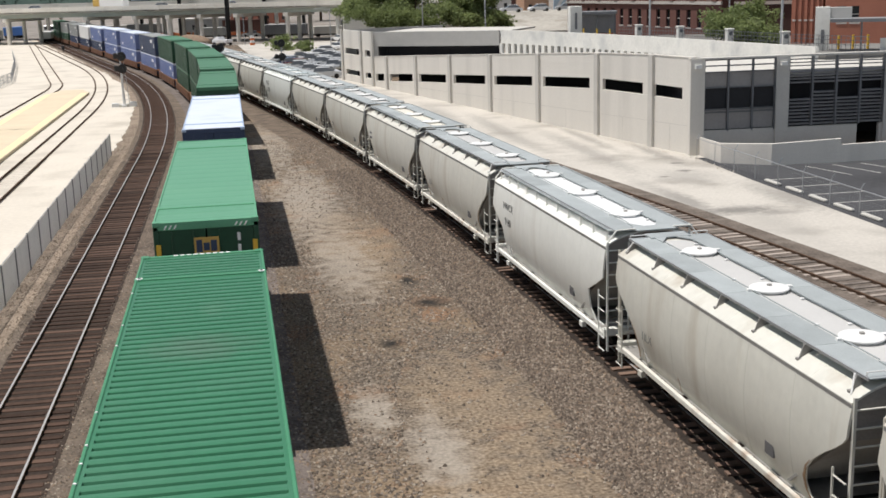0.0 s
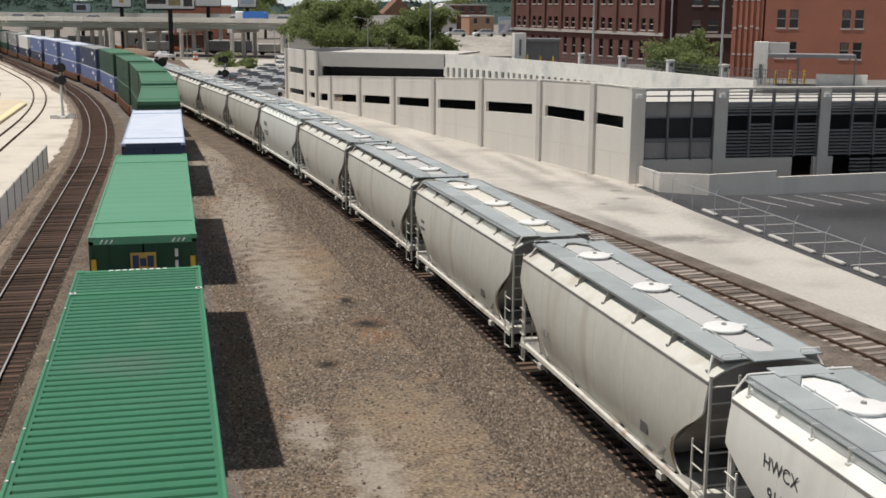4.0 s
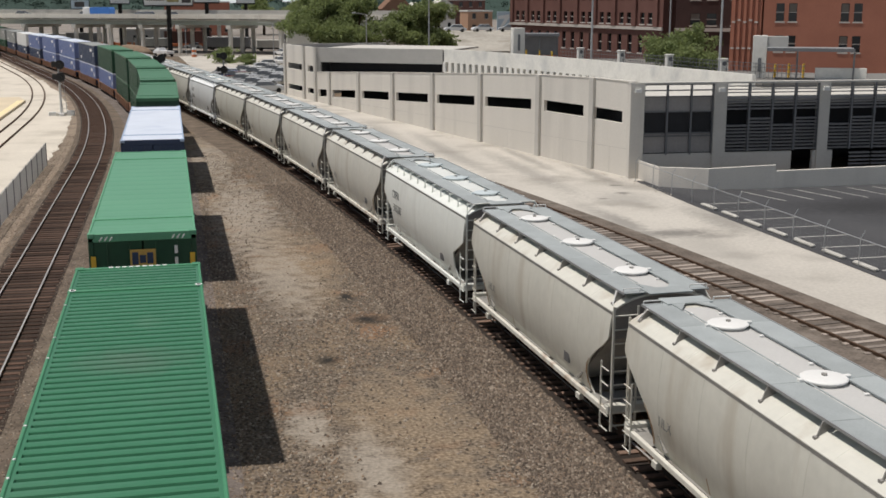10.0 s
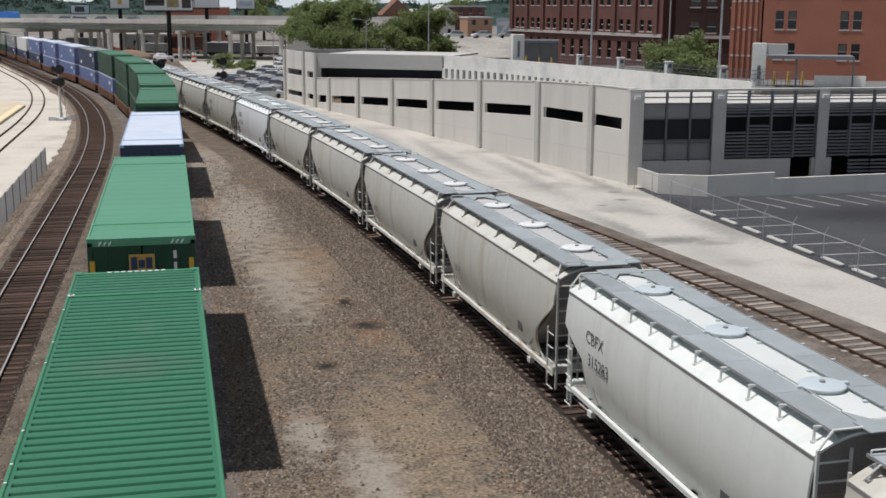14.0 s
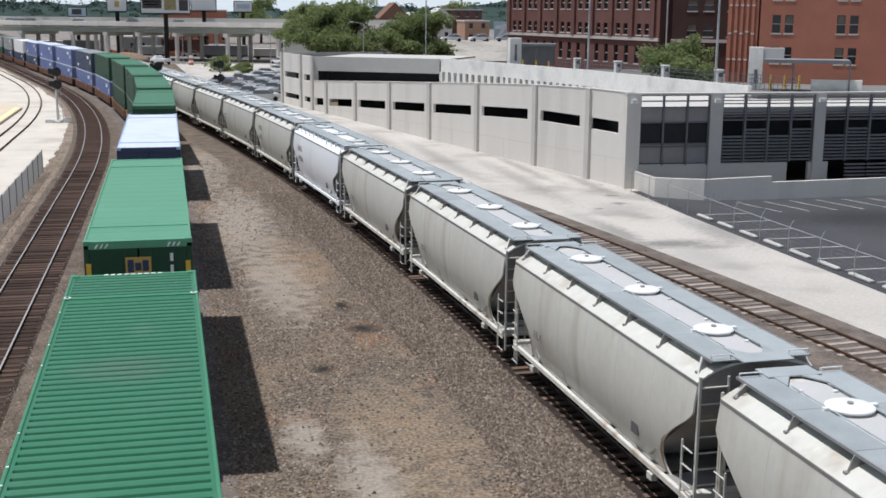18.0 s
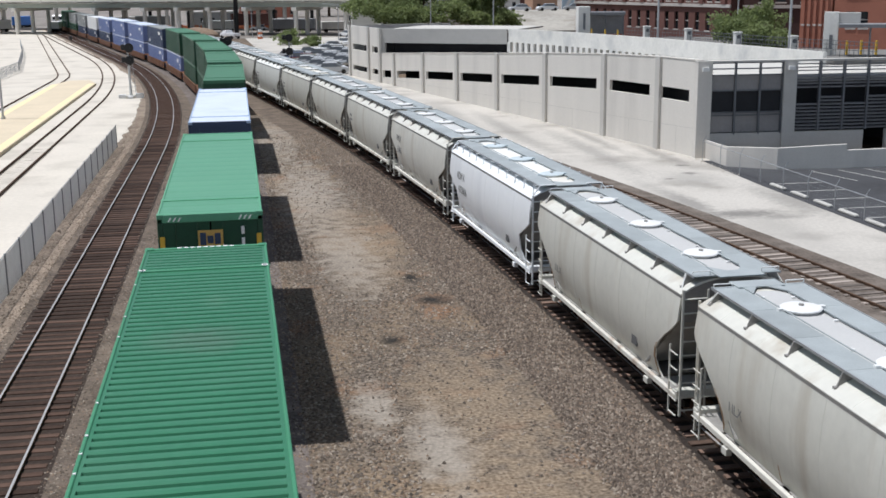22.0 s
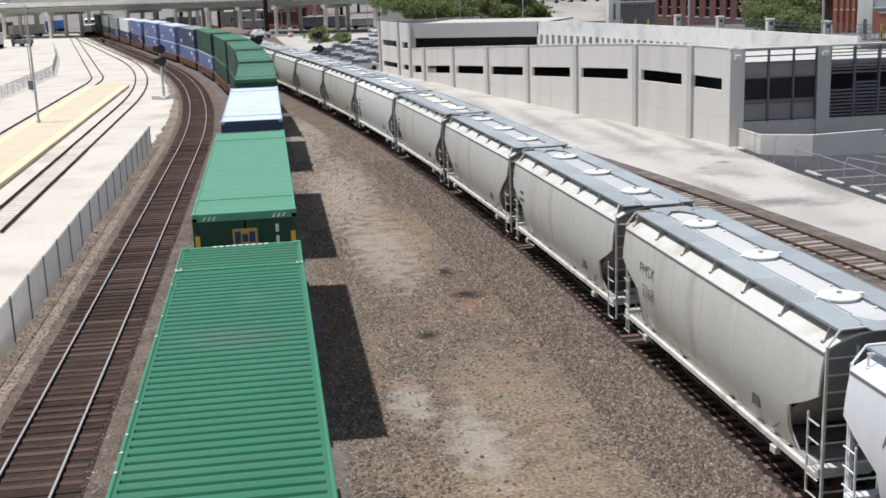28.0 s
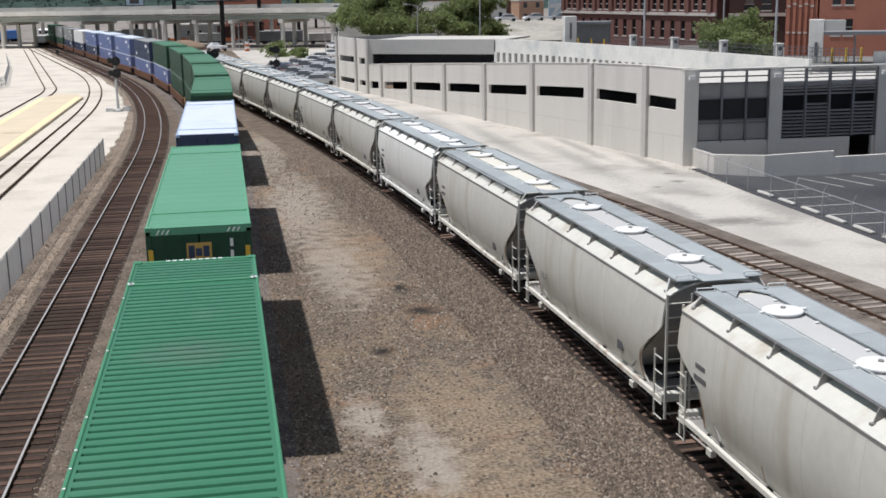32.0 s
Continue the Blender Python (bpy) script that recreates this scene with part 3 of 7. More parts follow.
solid("trackbed_centre", strip(MAIN, (-1.5, 1.5), 8, 340, 0.056, 3.0), M_OILY, "oily dark ballast between the main line rails", kind="structure")
# near-black strip: the shade beneath the hopper cars, painted as ballast colour
solid("trackbed_shade", strip(GRAIN, (-1.55, 1.5), 8, 330, 0.056, 3.0), M_SHADE_BED, "dark ballast under the hopper train, shade painted in", kind="structure")
solid("pavement_beyond", Mesh().add([(-400, 262, 0.02), (400, 262, 0.02), (400, 740, 0.02), (-400, 740, 0.02)], [(0, 1, 2, 3)]), M_FARG, "grey paved ground beyond the overpass", kind="structure")

# ---------------------------------------------------------------- rails
def rails(name, line, y0, y1, label, top=M_RAIL, step=3.0):
    t = thing(name, label, "track", kind="structure")
    ys = list(np.arange(y0, y1, step)) + [y1]
    for side in (-0.7525, 0.7525):
        m = Mesh()
        prof = [(-0.07, 0.0), (0.07, 0.0), (0.02, 0.03), (0.02, 0.12), (0.037, 0.13), (0.037, 0.17), (-0.037, 0.17), (-0.037, 0.13), (-0.02, 0.12), (-0.02, 0.03)]
        m.loft([[line.place(y, side + px, pz + RAIL_TOP - 0.17) for px, pz in prof] for y in ys])
        part("rail", m, M_RUSTY, t, "rust-brown rail with a bright running surface")
        h = Mesh().loft([[line.place(y, side + px, RAIL_TOP + pz) for px, pz in ((-0.032, -0.004), (0.032, -0.004), (0.03, 0.004), (-0.03, 0.004))] for y in ys])
        part("running_surface", h, top, t, "worn shiny steel railhead")
    return t


main_track = rails("track_main", MAIN, 5, 345, "main line with bright rails on dark sleepers")
stack_track = rails("track_container", STACK, 5, 345, "track under the container train")
grain_track = rails("track_hopper", GRAIN, 5, 415, "track under the hopper train")
siding_track = rails("track_siding", SIDING, 12, 150, "rusty siding beside the service road", top=M_RUSTY)
depot_track = rails("track_depot", DEPOT, 60, 300, "depot track set in pale concrete beside the platform", top=M_RUSTY)
platform_track = rails("track_platform", PLATFORM_2, 90, 300, "rusty track behind the platform", top=M_RUSTY)

for nm, line, ya, yb in (("trackbed_depot", DEPOT, 60, 300), ("trackbed_platform", PLATFORM_2, 90, 300)):
    joint = Mesh()
    for side in (-0.7525, 0.7525):
        joint.loft([[line.place(y, side - 0.11 - 0.04 * noise.noise((y * 0.5, side, 0)), 0.052), line.place(y, side + 0.11 + 0.04 * noise.noise((y * 0.5, side, 4)), 0.052)] for y in np.arange(ya, yb, 1.5)], closed=False, caps=False)
    solid(nm, joint, M_JOINT, "rusty dirt beside the rails set in pale concrete", kind="structure")

# ---------------------------------------------------------------- hopper cars
PITCH = 14.03
HALF = 1.6
EDGE = 1.545           # half width at the eaves
CAR_L = 12.9          # over the eaves
EAVE, SILL, CROWN = 3.78, 1.02, 4.19   # above the rail


def roof_z(x):
    return EAVE + (CROWN - EAVE) * (1 - (abs(x) / EDGE) ** 2.7)


def bulge(z):
    """Half width of the gently curved side at a height."""
    return 1.645 - 0.26 * max(0.0, (2.55 - z) / 1.53) ** 2 - 0.12 * max(0.0, (z - 2.55) / 1.23) ** 2


def cut_line(angular):
    """The end outline of the side sheet, from the eave down to the sill: (inset from the end, height)."""
    if angular:
        return [(0.0, EAVE), (0.0, 2.80), (0.55, 2.50), (1.34, 2.14), (1.42, 1.5), (1.22, SILL)]
    return [(0.0, EAVE), (0.0, 3.08), (0.09, 2.96), (0.34, 2.76), (0.78, 2.48), (1.22, 2.15), (1.52, 1.84), (1.64, 1.5), (1.58, 1.22), (1.42, SILL)]


def hopper_car(body, roof, hatch, angular, tint, marks=(), eave_mat=None, fins=False, slats=False, ink=None, bars=True):
    h = CAR_L / 2
    car = thing("hopper_car", tint, "freight car", "hopper train")
    cut = cut_line(angular)
    zs_c, in_c = [z for _, z in reversed(cut)], [i for i, _ in reversed(cut)]
    levels = sorted(set(list(np.linspace(SILL, EAVE, 28)) + zs_c))
    for sx in (-1, 1):
        m = Mesh()
        rings = []
        for z in levels:
            e = h - float(np.interp(z, zs_c, in_c))
            x = sx * bulge(z)
            ring = [(x, -e, z)]
            for q in (-4.3, -2.15, 0.0, 2.15, 4.3):
                ring += [(x, q - 0.018, z), (x + sx * 0.008, q - 0.006, z), (x + sx * 0.008, q + 0.006, z), (x, q + 0.018, z)]
            rings.append(ring + [(x, e, z), (x - sx * 0.05, e, z), (x - sx * 0.05, -e, z)])
        m.loft(rings)
        part("side_sheet", m, body, car)
    # top chord and lower sill rails
    for sx in (-1, 1):
        part("top_chord", Mesh().box(*sorted((sx * (EDGE - 0.08), sx * (EDGE + 0.004))), -h, h, EAVE - 0.105, EAVE - 0.028, 0.008), M_CHORD, car, "dark grey eave rail")
        part("eave_lip", Mesh().box(*sorted((sx * (EDGE - 0.06), sx * (EDGE + 0.010))), -h, h, EAVE - 0.028, EAVE + 0.012, 0.012), body, car)
        part("side_sill", Mesh().box(sx * (HALF - 0.06) - 0.06, sx * (HALF - 0.06) + 0.06, -h + 0.1, h - 0.1, SILL - 0.13, SILL + 0.03, 0.02), M_SILL_R if body is M_BODY_G else body, car, "pale side sill with rust spots")
        for q in (-4.4, 4.4):
            part("jacking_pad", Mesh().box(sx * (HALF - 0.06) - 0.1, sx * (HALF - 0.06) + 0.055, q - 0.14, q + 0.14, SILL - 0.34, SILL - 0.16, 0.01), body, car)
    # roof: curved sheet, pale
    m = Mesh()
    xs = np.linspace(-EDGE, EDGE, 25)
    top = [(x, roof_z(x)) for x in xs]
    under = [(x, roof_z(x) - 0.05) for x in reversed(xs)]
    stations = [(-h, 0.0)]
    for q in np.arange(-h + 1.6, h - 1, 2.0):
        stations += [(q - 0.03, 0.0), (q - 0.02, 0.009), (q + 0.02, 0.009), (q + 0.03, 0.0)]
    stations.append((h, 0.0))
    m.loft([[(x, y, z + dz) for x, z in top] + [(x, y, z) for x, z in under] for y, dz in stations])
    part("roof", m, eave_mat or body, car)
    xc = np.linspace(-0.62, 0.62, 7)
    part("roof_centre", Mesh().prism([(x, roof_z(x) + 0.012) for x in xc] + [(x, roof_z(x) - 0.02) for x in reversed(xc)], "y", -h + 0.5, h - 0.5), roof, car)
    # raised centre coaming with three round hatches
    for q in (-4.15, 0.0, 4.15):
        m = Mesh().rod((0, q, CROWN - 0.02), (0, q, CROWN + 0.065), 0.42, 24)
        part("hatch_coaming", m, roof, car)
        lid = Mesh()
        ring = lambda r, z: [(r * cos(2 * pi * i / 28), q + r * sin(2 * pi * i / 28), z) for i in range(28)]
        lid.loft([ring(0.45, CROWN + 0.06), ring(0.48, CROWN + 0.07), ring(0.48, CROWN + 0.10), ring(0.45, CROWN + 0.118), ring(0.30, CROWN + 0.135), ring(0.08, CROWN + 0.145)])
        lo = part("hatch_lid", lid, hatch, car, "round pale hatch lid")
        part("boss", Mesh().rod((0, q, CROWN + 0.14), (0, q, CROWN + 0.185), 0.06, 10), M_END, lo)
        part("hinge", Mesh().box(0.40, 0.60, q - 0.06, q + 0.06, CROWN + 0.03, CROWN + 0.12, 0.01), hatch, lo)
        part("latch", Mesh().box(-0.58, -0.42, q - 0.05, q + 0.05, CROWN + 0.03, CROWN + 0.11, 0.01), hatch, lo)
        for dx, dy in ((0.34, 1.05), (-0.36, 1.2), (0.36, -0.95)):
            part("roof_stud", Mesh().box(dx - 0.05, dx + 0.05, q + dy - 0.04, q + dy + 0.04, CROWN + 0.005, CROWN + 0.055, 0.01), hatch, car)
    # galvanised walkways on both sides, on brackets over the eaves, and crossovers at the ends
    WZ = 4.235
    for sx in (-1, 1):
        x0, x1 = sorted((sx * 0.46, sx * 1.20))
        n = 6
        for i in range(n):
            a, b = -h + i * CAR_L / n, -h + (i + 1) * CAR_L / n
            part("walkway_panel", Mesh().box(x0, x1, a + 0.008, b - 0.008, WZ - 0.035, WZ, 0.006), M_GALV, car, "grey galvanised grating panel")
        for q in np.linspace(-h + 0.35, h - 0.35, 11 if fins else 7):
            if fins:
                # a slim angle bracket with a foot on the roof and an arm under the walkway
                g = Mesh().prism([(sx * 1.24, WZ - 0.06), (sx * 1.34, WZ - 0.02), (sx * 1.37, WZ - 0.05), (sx * 1.39, roof_z(1.39) - 0.01), (sx * 1.33, roof_z(1.33) - 0.01), (sx * 1.325, WZ - 0.10)], "y", q - 0.012, q + 0.012)
                g.box(*sorted((sx * 1.17, sx * 1.40)), q - 0.05, q + 0.05, roof_z(1.40) - 0.02, roof_z(1.30) + 0.004)
                g.bar((sx * 0.9, q, WZ - 0.05), (sx * 1.38, q, WZ - 0.03), 0.05, 0.03)
            else:
                g = Mesh().prism([(sx * 1.02, WZ - 0.036), (sx * 1.26, WZ - 0.036), (sx * 1.38, roof_z(1.38) - 0.01), (sx * 1.02, roof_z(1.02) - 0.01)], "y", q - 0.016, q + 0.016)
                g.box(*sorted((sx * 1.2, sx * 1.42)), q - 0.05, q + 0.05, roof_z(1.42) - 0.02, roof_z(1.34) + 0.006)
            # gussets are darker than the body: shade below the walkway is in their colour
            part("walkway_bracket", g, body if fins else M_CHORD, car)
        if slats:
            for k in range(3):
                part("walkway_slat", Mesh().box(*sorted((sx * (1.245 + 0.05 * k), sx * (1.268 + 0.05 * k))), -h + 0.15, h - 0.15, WZ - 0.045, WZ - 0.012), M_GALV, car)
        part("edge_trim", Mesh().box(*sorted((sx * 1.20, sx * 1.225)), -h, h, WZ - 0.05, WZ + 0.012), M_POLE, car, "pale walkway edge angle")
        part("inner_rail", Mesh().rod((sx * 0.45, -h + 0.9, WZ + 0.03), (sx * 0.45, h - 0.9, WZ + 0.03), 0.018, 5), M_GALV, car)
    for sy in (-1, 1):
        y0, y1 = sorted((sy * (h - 0.28), sy * (h + 0.32)))
        part("end_walkway", Mesh().box(-0.62, 0.62, y0, y1, WZ + 0.002, WZ + 0.04, 0.006), M_GALV, car, "grey galvanised end platform")
        for sx in (-1, 1):
            k = Mesh().loft([[(sx * 0.50, sy * (h - 0.28), WZ + dz), (sx * 0.15, sy * (h - 0.28), WZ + dz), (sx * 0.50, sy * (h - 0.85), WZ + dz)] for dz in (0.0, 0.03)])
            part("corner_plate", k, M_GALV, car)
        # end wall above, slope sheet below, shade painted into its dark colour
        arch = [(x, roof_z(x) - 0.03) for x in np.linspace(-EDGE + 0.05, EDGE - 0.05, 11)]
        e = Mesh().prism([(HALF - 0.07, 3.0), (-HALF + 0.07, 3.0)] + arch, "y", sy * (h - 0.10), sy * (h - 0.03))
        # end faces lie in shadow; that darkness is put into the sheet colour
        part("end_sheet", e, M_ENDSHEET, car, "brown-grey end sheet with shadow in its colour")
        s = Mesh()
        s.loft([[(-HALF + 0.08, sy * (h - 0.1), 3.0), (HALF - 0.08, sy * (h - 0.1), 3.0), (HALF - 0.08, sy * (h - 0.2), 3.0), (-HALF + 0.08, sy * (h - 0.2), 3.0)],
                [(-HALF + 0.08, sy * (h - 2.3), 1.2), (HALF - 0.08, sy * (h - 2.3), 1.2), (HALF - 0.08, sy * (h - 2.4), 1.2), (-HALF + 0.08, sy * (h - 2.4), 1.2)]])
        part("slope_sheet", s, M_END, car, "grimy sloping end sheet, shade painted in")
        part("end_sill", Mesh().box(-HALF + 0.02, HALF - 0.02, *sorted((sy * (h - 0.28), sy * (h - 0.02))), SILL - 0.12, SILL + 0.12, 0.02), body, car)
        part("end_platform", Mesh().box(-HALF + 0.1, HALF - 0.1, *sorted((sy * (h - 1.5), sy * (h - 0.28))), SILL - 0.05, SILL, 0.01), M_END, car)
        part("stub_sill", Mesh().box(-0.33, 0.33, *sorted((sy * (h - 2.6), sy * (h + 0.02))), SILL - 0.45, SILL - 0.05, 0.03), M_BLACK, car)
        part("coupler", Mesh().box(-0.14, 0.14, *sorted((sy * (h - 0.05), sy * (PITCH / 2 - 0.01))), 0.72, 0.98, 0.04), M_BLACK, car)
        for sx in (-1, 1):
            # corner post, end ladder and side ladder
            part("corner_post", Mesh().bar((sx * (HALF - 0.13), sy * (h - 0.03), SILL), (sx * (HALF - 0.13), sy * (h - 0.03), EAVE - 0.03), 0.06, 0.06), body, car)
            lad = Mesh()
            xi = sx * (HALF - 0.80)
            lad.bar((xi, sy * (h + 0.03), 0.45), (xi, sy * (h + 0.03), EAVE + 0.1), 0.05, 0.05)
            lad.bar((sx * (HALF - 0.11), sy * (h + 0.03), 0.45), (sx * (HALF - 0.11), sy * (h + 0.03), EAVE + 0.12), 0.06, 0.06)
            for z in np.arange(0.6, EAVE + 0.1, 0.38):
                lad.rod((xi, sy * (h + 0.03), z), (sx * (HALF - 0.11), sy * (h + 0.03), z), 0.023, 5)
            part("end_ladder", lad, body, car)
            sl = Mesh()
            sl.bar((sx * (HALF - 0.01), sy * (h - 0.48), 0.42), (sx * (HALF - 0.01), sy * (h - 0.48), 2.3), 0.04, 0.04)
            for z in np.arange(0.46, 2.3, 0.42):
                sl.rod((sx * (HALF - 0.01), sy * (h + 0.02), z), (sx * (HALF - 0.01), sy * (h - 0.48), z), 0.02, 5)
            part("side_ladder", sl, body, car)
            if bars:
                part("grab_bar", Mesh().rod((sx * (HALF - 0.11), sy * (h + 0.03), EAVE + 0.11), (sx * 1.2, sy * (h + 0.02), WZ + 0.02), 0.026, 6).rod((sx * 1.2, sy * (h + 0.02), WZ + 0.02), (sx * 0.6, sy * (h + 0.02), WZ + 0.03), 0.026, 6), body, car)
            else:
                # a low hoop over the walkway's end and a post to the eave
                g = Mesh().rod((sx * 1.2, sy * (h - 0.1), WZ), (sx * 1.2, sy * (h - 0.1), WZ + 0.1), 0.016, 5)
                g.rod((sx * 1.2, sy * (h - 0.1), WZ + 0.1), (sx * 0.72, sy * (h - 0.1), WZ + 0.1), 0.016, 5).rod((sx * 0.72, sy * (h - 0.1), WZ + 0.1), (sx * 0.72, sy * (h - 0.1), WZ), 0.016, 5)
                g.rod((sx * 1.24, sy * (h - 0.45), WZ - 0.02), (sx * 1.42, sy * (h - 0.25), roof_z(1.42)), 0.02, 5)
                part("grab_bar", g, M_HATCH, car)
    # discharge hoppers, underside shade included in their dark paint
    for q in (-3.3, 0.0, 3.3):
        o = Mesh().loft([[(-1.45, q - 1.5, SILL), (1.45, q - 1.5, SILL), (1.45, q + 1.5, SILL), (-1.45, q + 1.5, SILL)],
                         [(-0.5, q - 0.45, 0.42), (0.5, q - 0.45, 0.42), (0.5, q + 0.45, 0.42), (-0.5, q + 0.45, 0.42)]])
        part("discharge_hopper", o, M_END, car, "grimy discharge hopper, shade painted in")
        part("outlet_gate", Mesh().box(-0.6, 0.6, q - 0.5, q + 0.5, 0.26, 0.42, 0.03), M_BLACK, car)
    # placard and stencils on both sides
    for sx in (-1, 1):
        part("placard", Mesh().box(*sorted((sx * (bulge(1.6) - 0.02), sx * (bulge(1.6) + 0.025))), -3.5, -3.1, 1.45, 1.8), M_STEEL, car, "small dark placard holder")
        rot = Matrix(((0, 0, sx, 0), (sx, 0, 0, 0), (0, 1, 0, 0), (0, 0, 0, 1)))
        for txt, size, y, z in marks:
            me = lettering(txt, size, ink or M_MARK)
            yy = y if sx < 0 else -y
            part("stencil", me, ink or M_MARK, car, "faded dark stencilled letters", at=Matrix.Translation((sx * (bulge(z) + 0.012), yy, z)) @ rot)
        if not marks:
            for z, w in ((2.72, 0.55), (2.42, 0.7)):
                yy = 5.0 if sx < 0 else -5.0
                part("stencil", Mesh().box(*sorted((sx * (bulge(z) - 0.02), sx * (bulge(z) + 0.01))), yy - w / 2, yy + w / 2, z - 0.06, z + 0.06), M_STEEL, car, "faded stencil bars")
    # rust runs and scuffs below the seams
    if body is M_BODY_G:
        for sx in (-1, 1):
            for end in (-1, 1):
                edge = lambda z: end * (h - float(np.interp(z, zs_c, in_c)) - 0.05)
                part("rust_streak", Mesh().loft([[(sx * (bulge(z) - 0.01), edge(z) - w, z), (sx * (bulge(z) + 0.004), edge(z) - w, z), (sx * (bulge(z) + 0.004), edge(z) + w, z), (sx * (bulge(z) - 0.01), edge(z) + w, z)] for z, w in ((1.08, 0.03), (1.3, 0.045), (1.6, 0.05), (1.9, 0.03), (2.1, 0.01))]), M_RUST, car, "rust stain along the sheet edge")
            for q, w, z0, z1 in ((1.9, 0.02, 1.05, 1.45),):
                part("rust_streak", Mesh().loft([[(sx * (bulge(z) - 0.01), q - w, z), (sx * (bulge(z) + 0.004), q - w, z), (sx * (bulge(z) + 0.004), q + w, z), (sx * (bulge(z) - 0.01), q + w, z)] for z in np.linspace(z0, z1, 4)]), M_RUST, car, "thin rust streak")
    # two bogies
    for q in (-h + 1.75, h - 1.75):
        b = new("bogie")
        b.parent = car
        b.matrix_basis = pose(0, q, 0)
        bol = Mesh().box(-1.2, 1.2, -0.2, 0.2, 0.45, 0.7, 0.04)
        part("bolster", bol, M_BLACK, b)
        for sx in (-1, 1):
            f = Mesh().prism([(-1.15, 0.42), (-1.15, 0.58), (-0.55, 0.72), (0.55, 0.72), (1.15, 0.58), (1.15, 0.42), (0.6, 0.40), (0.35, 0.22), (-0.35, 0.22), (-0.6, 0.40)], "x", sx * 0.92, sx * 1.06)
            part("side_frame", f, M_BLACK, b, "grimy cast side frame")
        for wy in (-0.87, 0.87):
            ws = Mesh().rod((-1.0, 0, 0), (1.0, 0, 0), 0.08, 8)
            for sx in (-1, 1):
                ws.rod((sx * 0.70, 0, 0), (sx * 0.82, 0, 0), 0.42, 20)
                ws.rod((sx * 0.82, 0, 0), (sx * 0.84, 0, 0), 0.30, 12)
            wheels = part("wheelset", ws, M_RUSTY, b, "brown steel wheelset", at=pose(0, wy, 0.42))
    return car


GREY_L = "warm grey covered hopper car with roof walkways"
proto = {
    "grey": hopper_car(M_BODY_G, M_ROOF_G, M_HATCH, False, GREY_L + " and grey roof", [("TILX", 0.40, 3.95, 1.95)], ink=M_MARK_F, bars=False),
    "cream": hopper_car(M_BODY_G, M_ROOF_C, M_HATCH, False, GREY_L + " and cream roof", slats=True),
    "grey_angular": hopper_car(M_BODY_G, M_ROOF_G, M_HATCH, True, GREY_L + " and angular ends", bars=False),
    "white": hopper_car(M_BODY_W, M_WHITE, M_HATCH, True, "clean white covered hopper car with galvanised roof walkways", [("HWCX", 0.42, 4.2, 3.05), ("9160", 0.42, 4.2, 2.45)], fins=True, slats=True),
    "white_b": hopper_car(M_BODY_P, M_ROOF_P, M_LID_B, True, "off-white covered hopper car with dark stencilled number", [("CBFX", 0.52, 4.15, 2.9), ("315283", 0.50, 3.85, 2.28)], fins=True, ink=M_MARK_G),
    "bright": hopper_car(M_BODY_B, M_ROOF_B, M_LID_B, True, "bright cool-white covered hopper car with grey hatch lids", [("ADKX", 0.52, 4.2, 2.9), ("493866", 0.50, 3.9, 2.28)], fins=True, ink=M_MARK_F),
    "fmsx": hopper_car(M_BODY_G, M_ROOF_L, M_HATCH, True, GREY_L + " and number", [("FMSX", 0.52, 4.2, 2.9), ("3368", 0.52, 4.1, 2.25)], ink=M_MARK_F),
}
ORDER = {-1: "cream", 0: "grey", 1: "white", 2: "grey", 3: "cream", 4: "grey", 5: "grey", 6: "white_b", 7: "grey", 8: "grey", 9: "grey", 10: "grey",
         11: "bright", 12: "fmsx", 13: "grey_angular", 14: "grey", 15: "cream", 16: "white_plain", 17: "grey", 18: "grey_angular", 19: "grey", 20: "grey", 21: "cream", 22: "grey", 23: "grey"}
proto["white_plain"] = hopper_car(M_BODY_W, M_WHITE, M_HATCH, True, "clean white covered hopper car in the moving train")
CARS = {}
used = set()
for num, kind in ORDER.items():
    if kind in used:
        CARS[num] = copy_thing(proto[kind], Matrix())
    else:
        CARS[num] = proto[kind]
        used.add(kind)


def travel(t):
    """Where the far end of car 0 is, along the hopper track, at t seconds."""
    return 31.88 - 6.279 * t + 0.013 * t * t


# ---------------------------------------------------------------- container train
BOX_W, BOX_H, BOX_L = 2.59, 2.896, 16.15


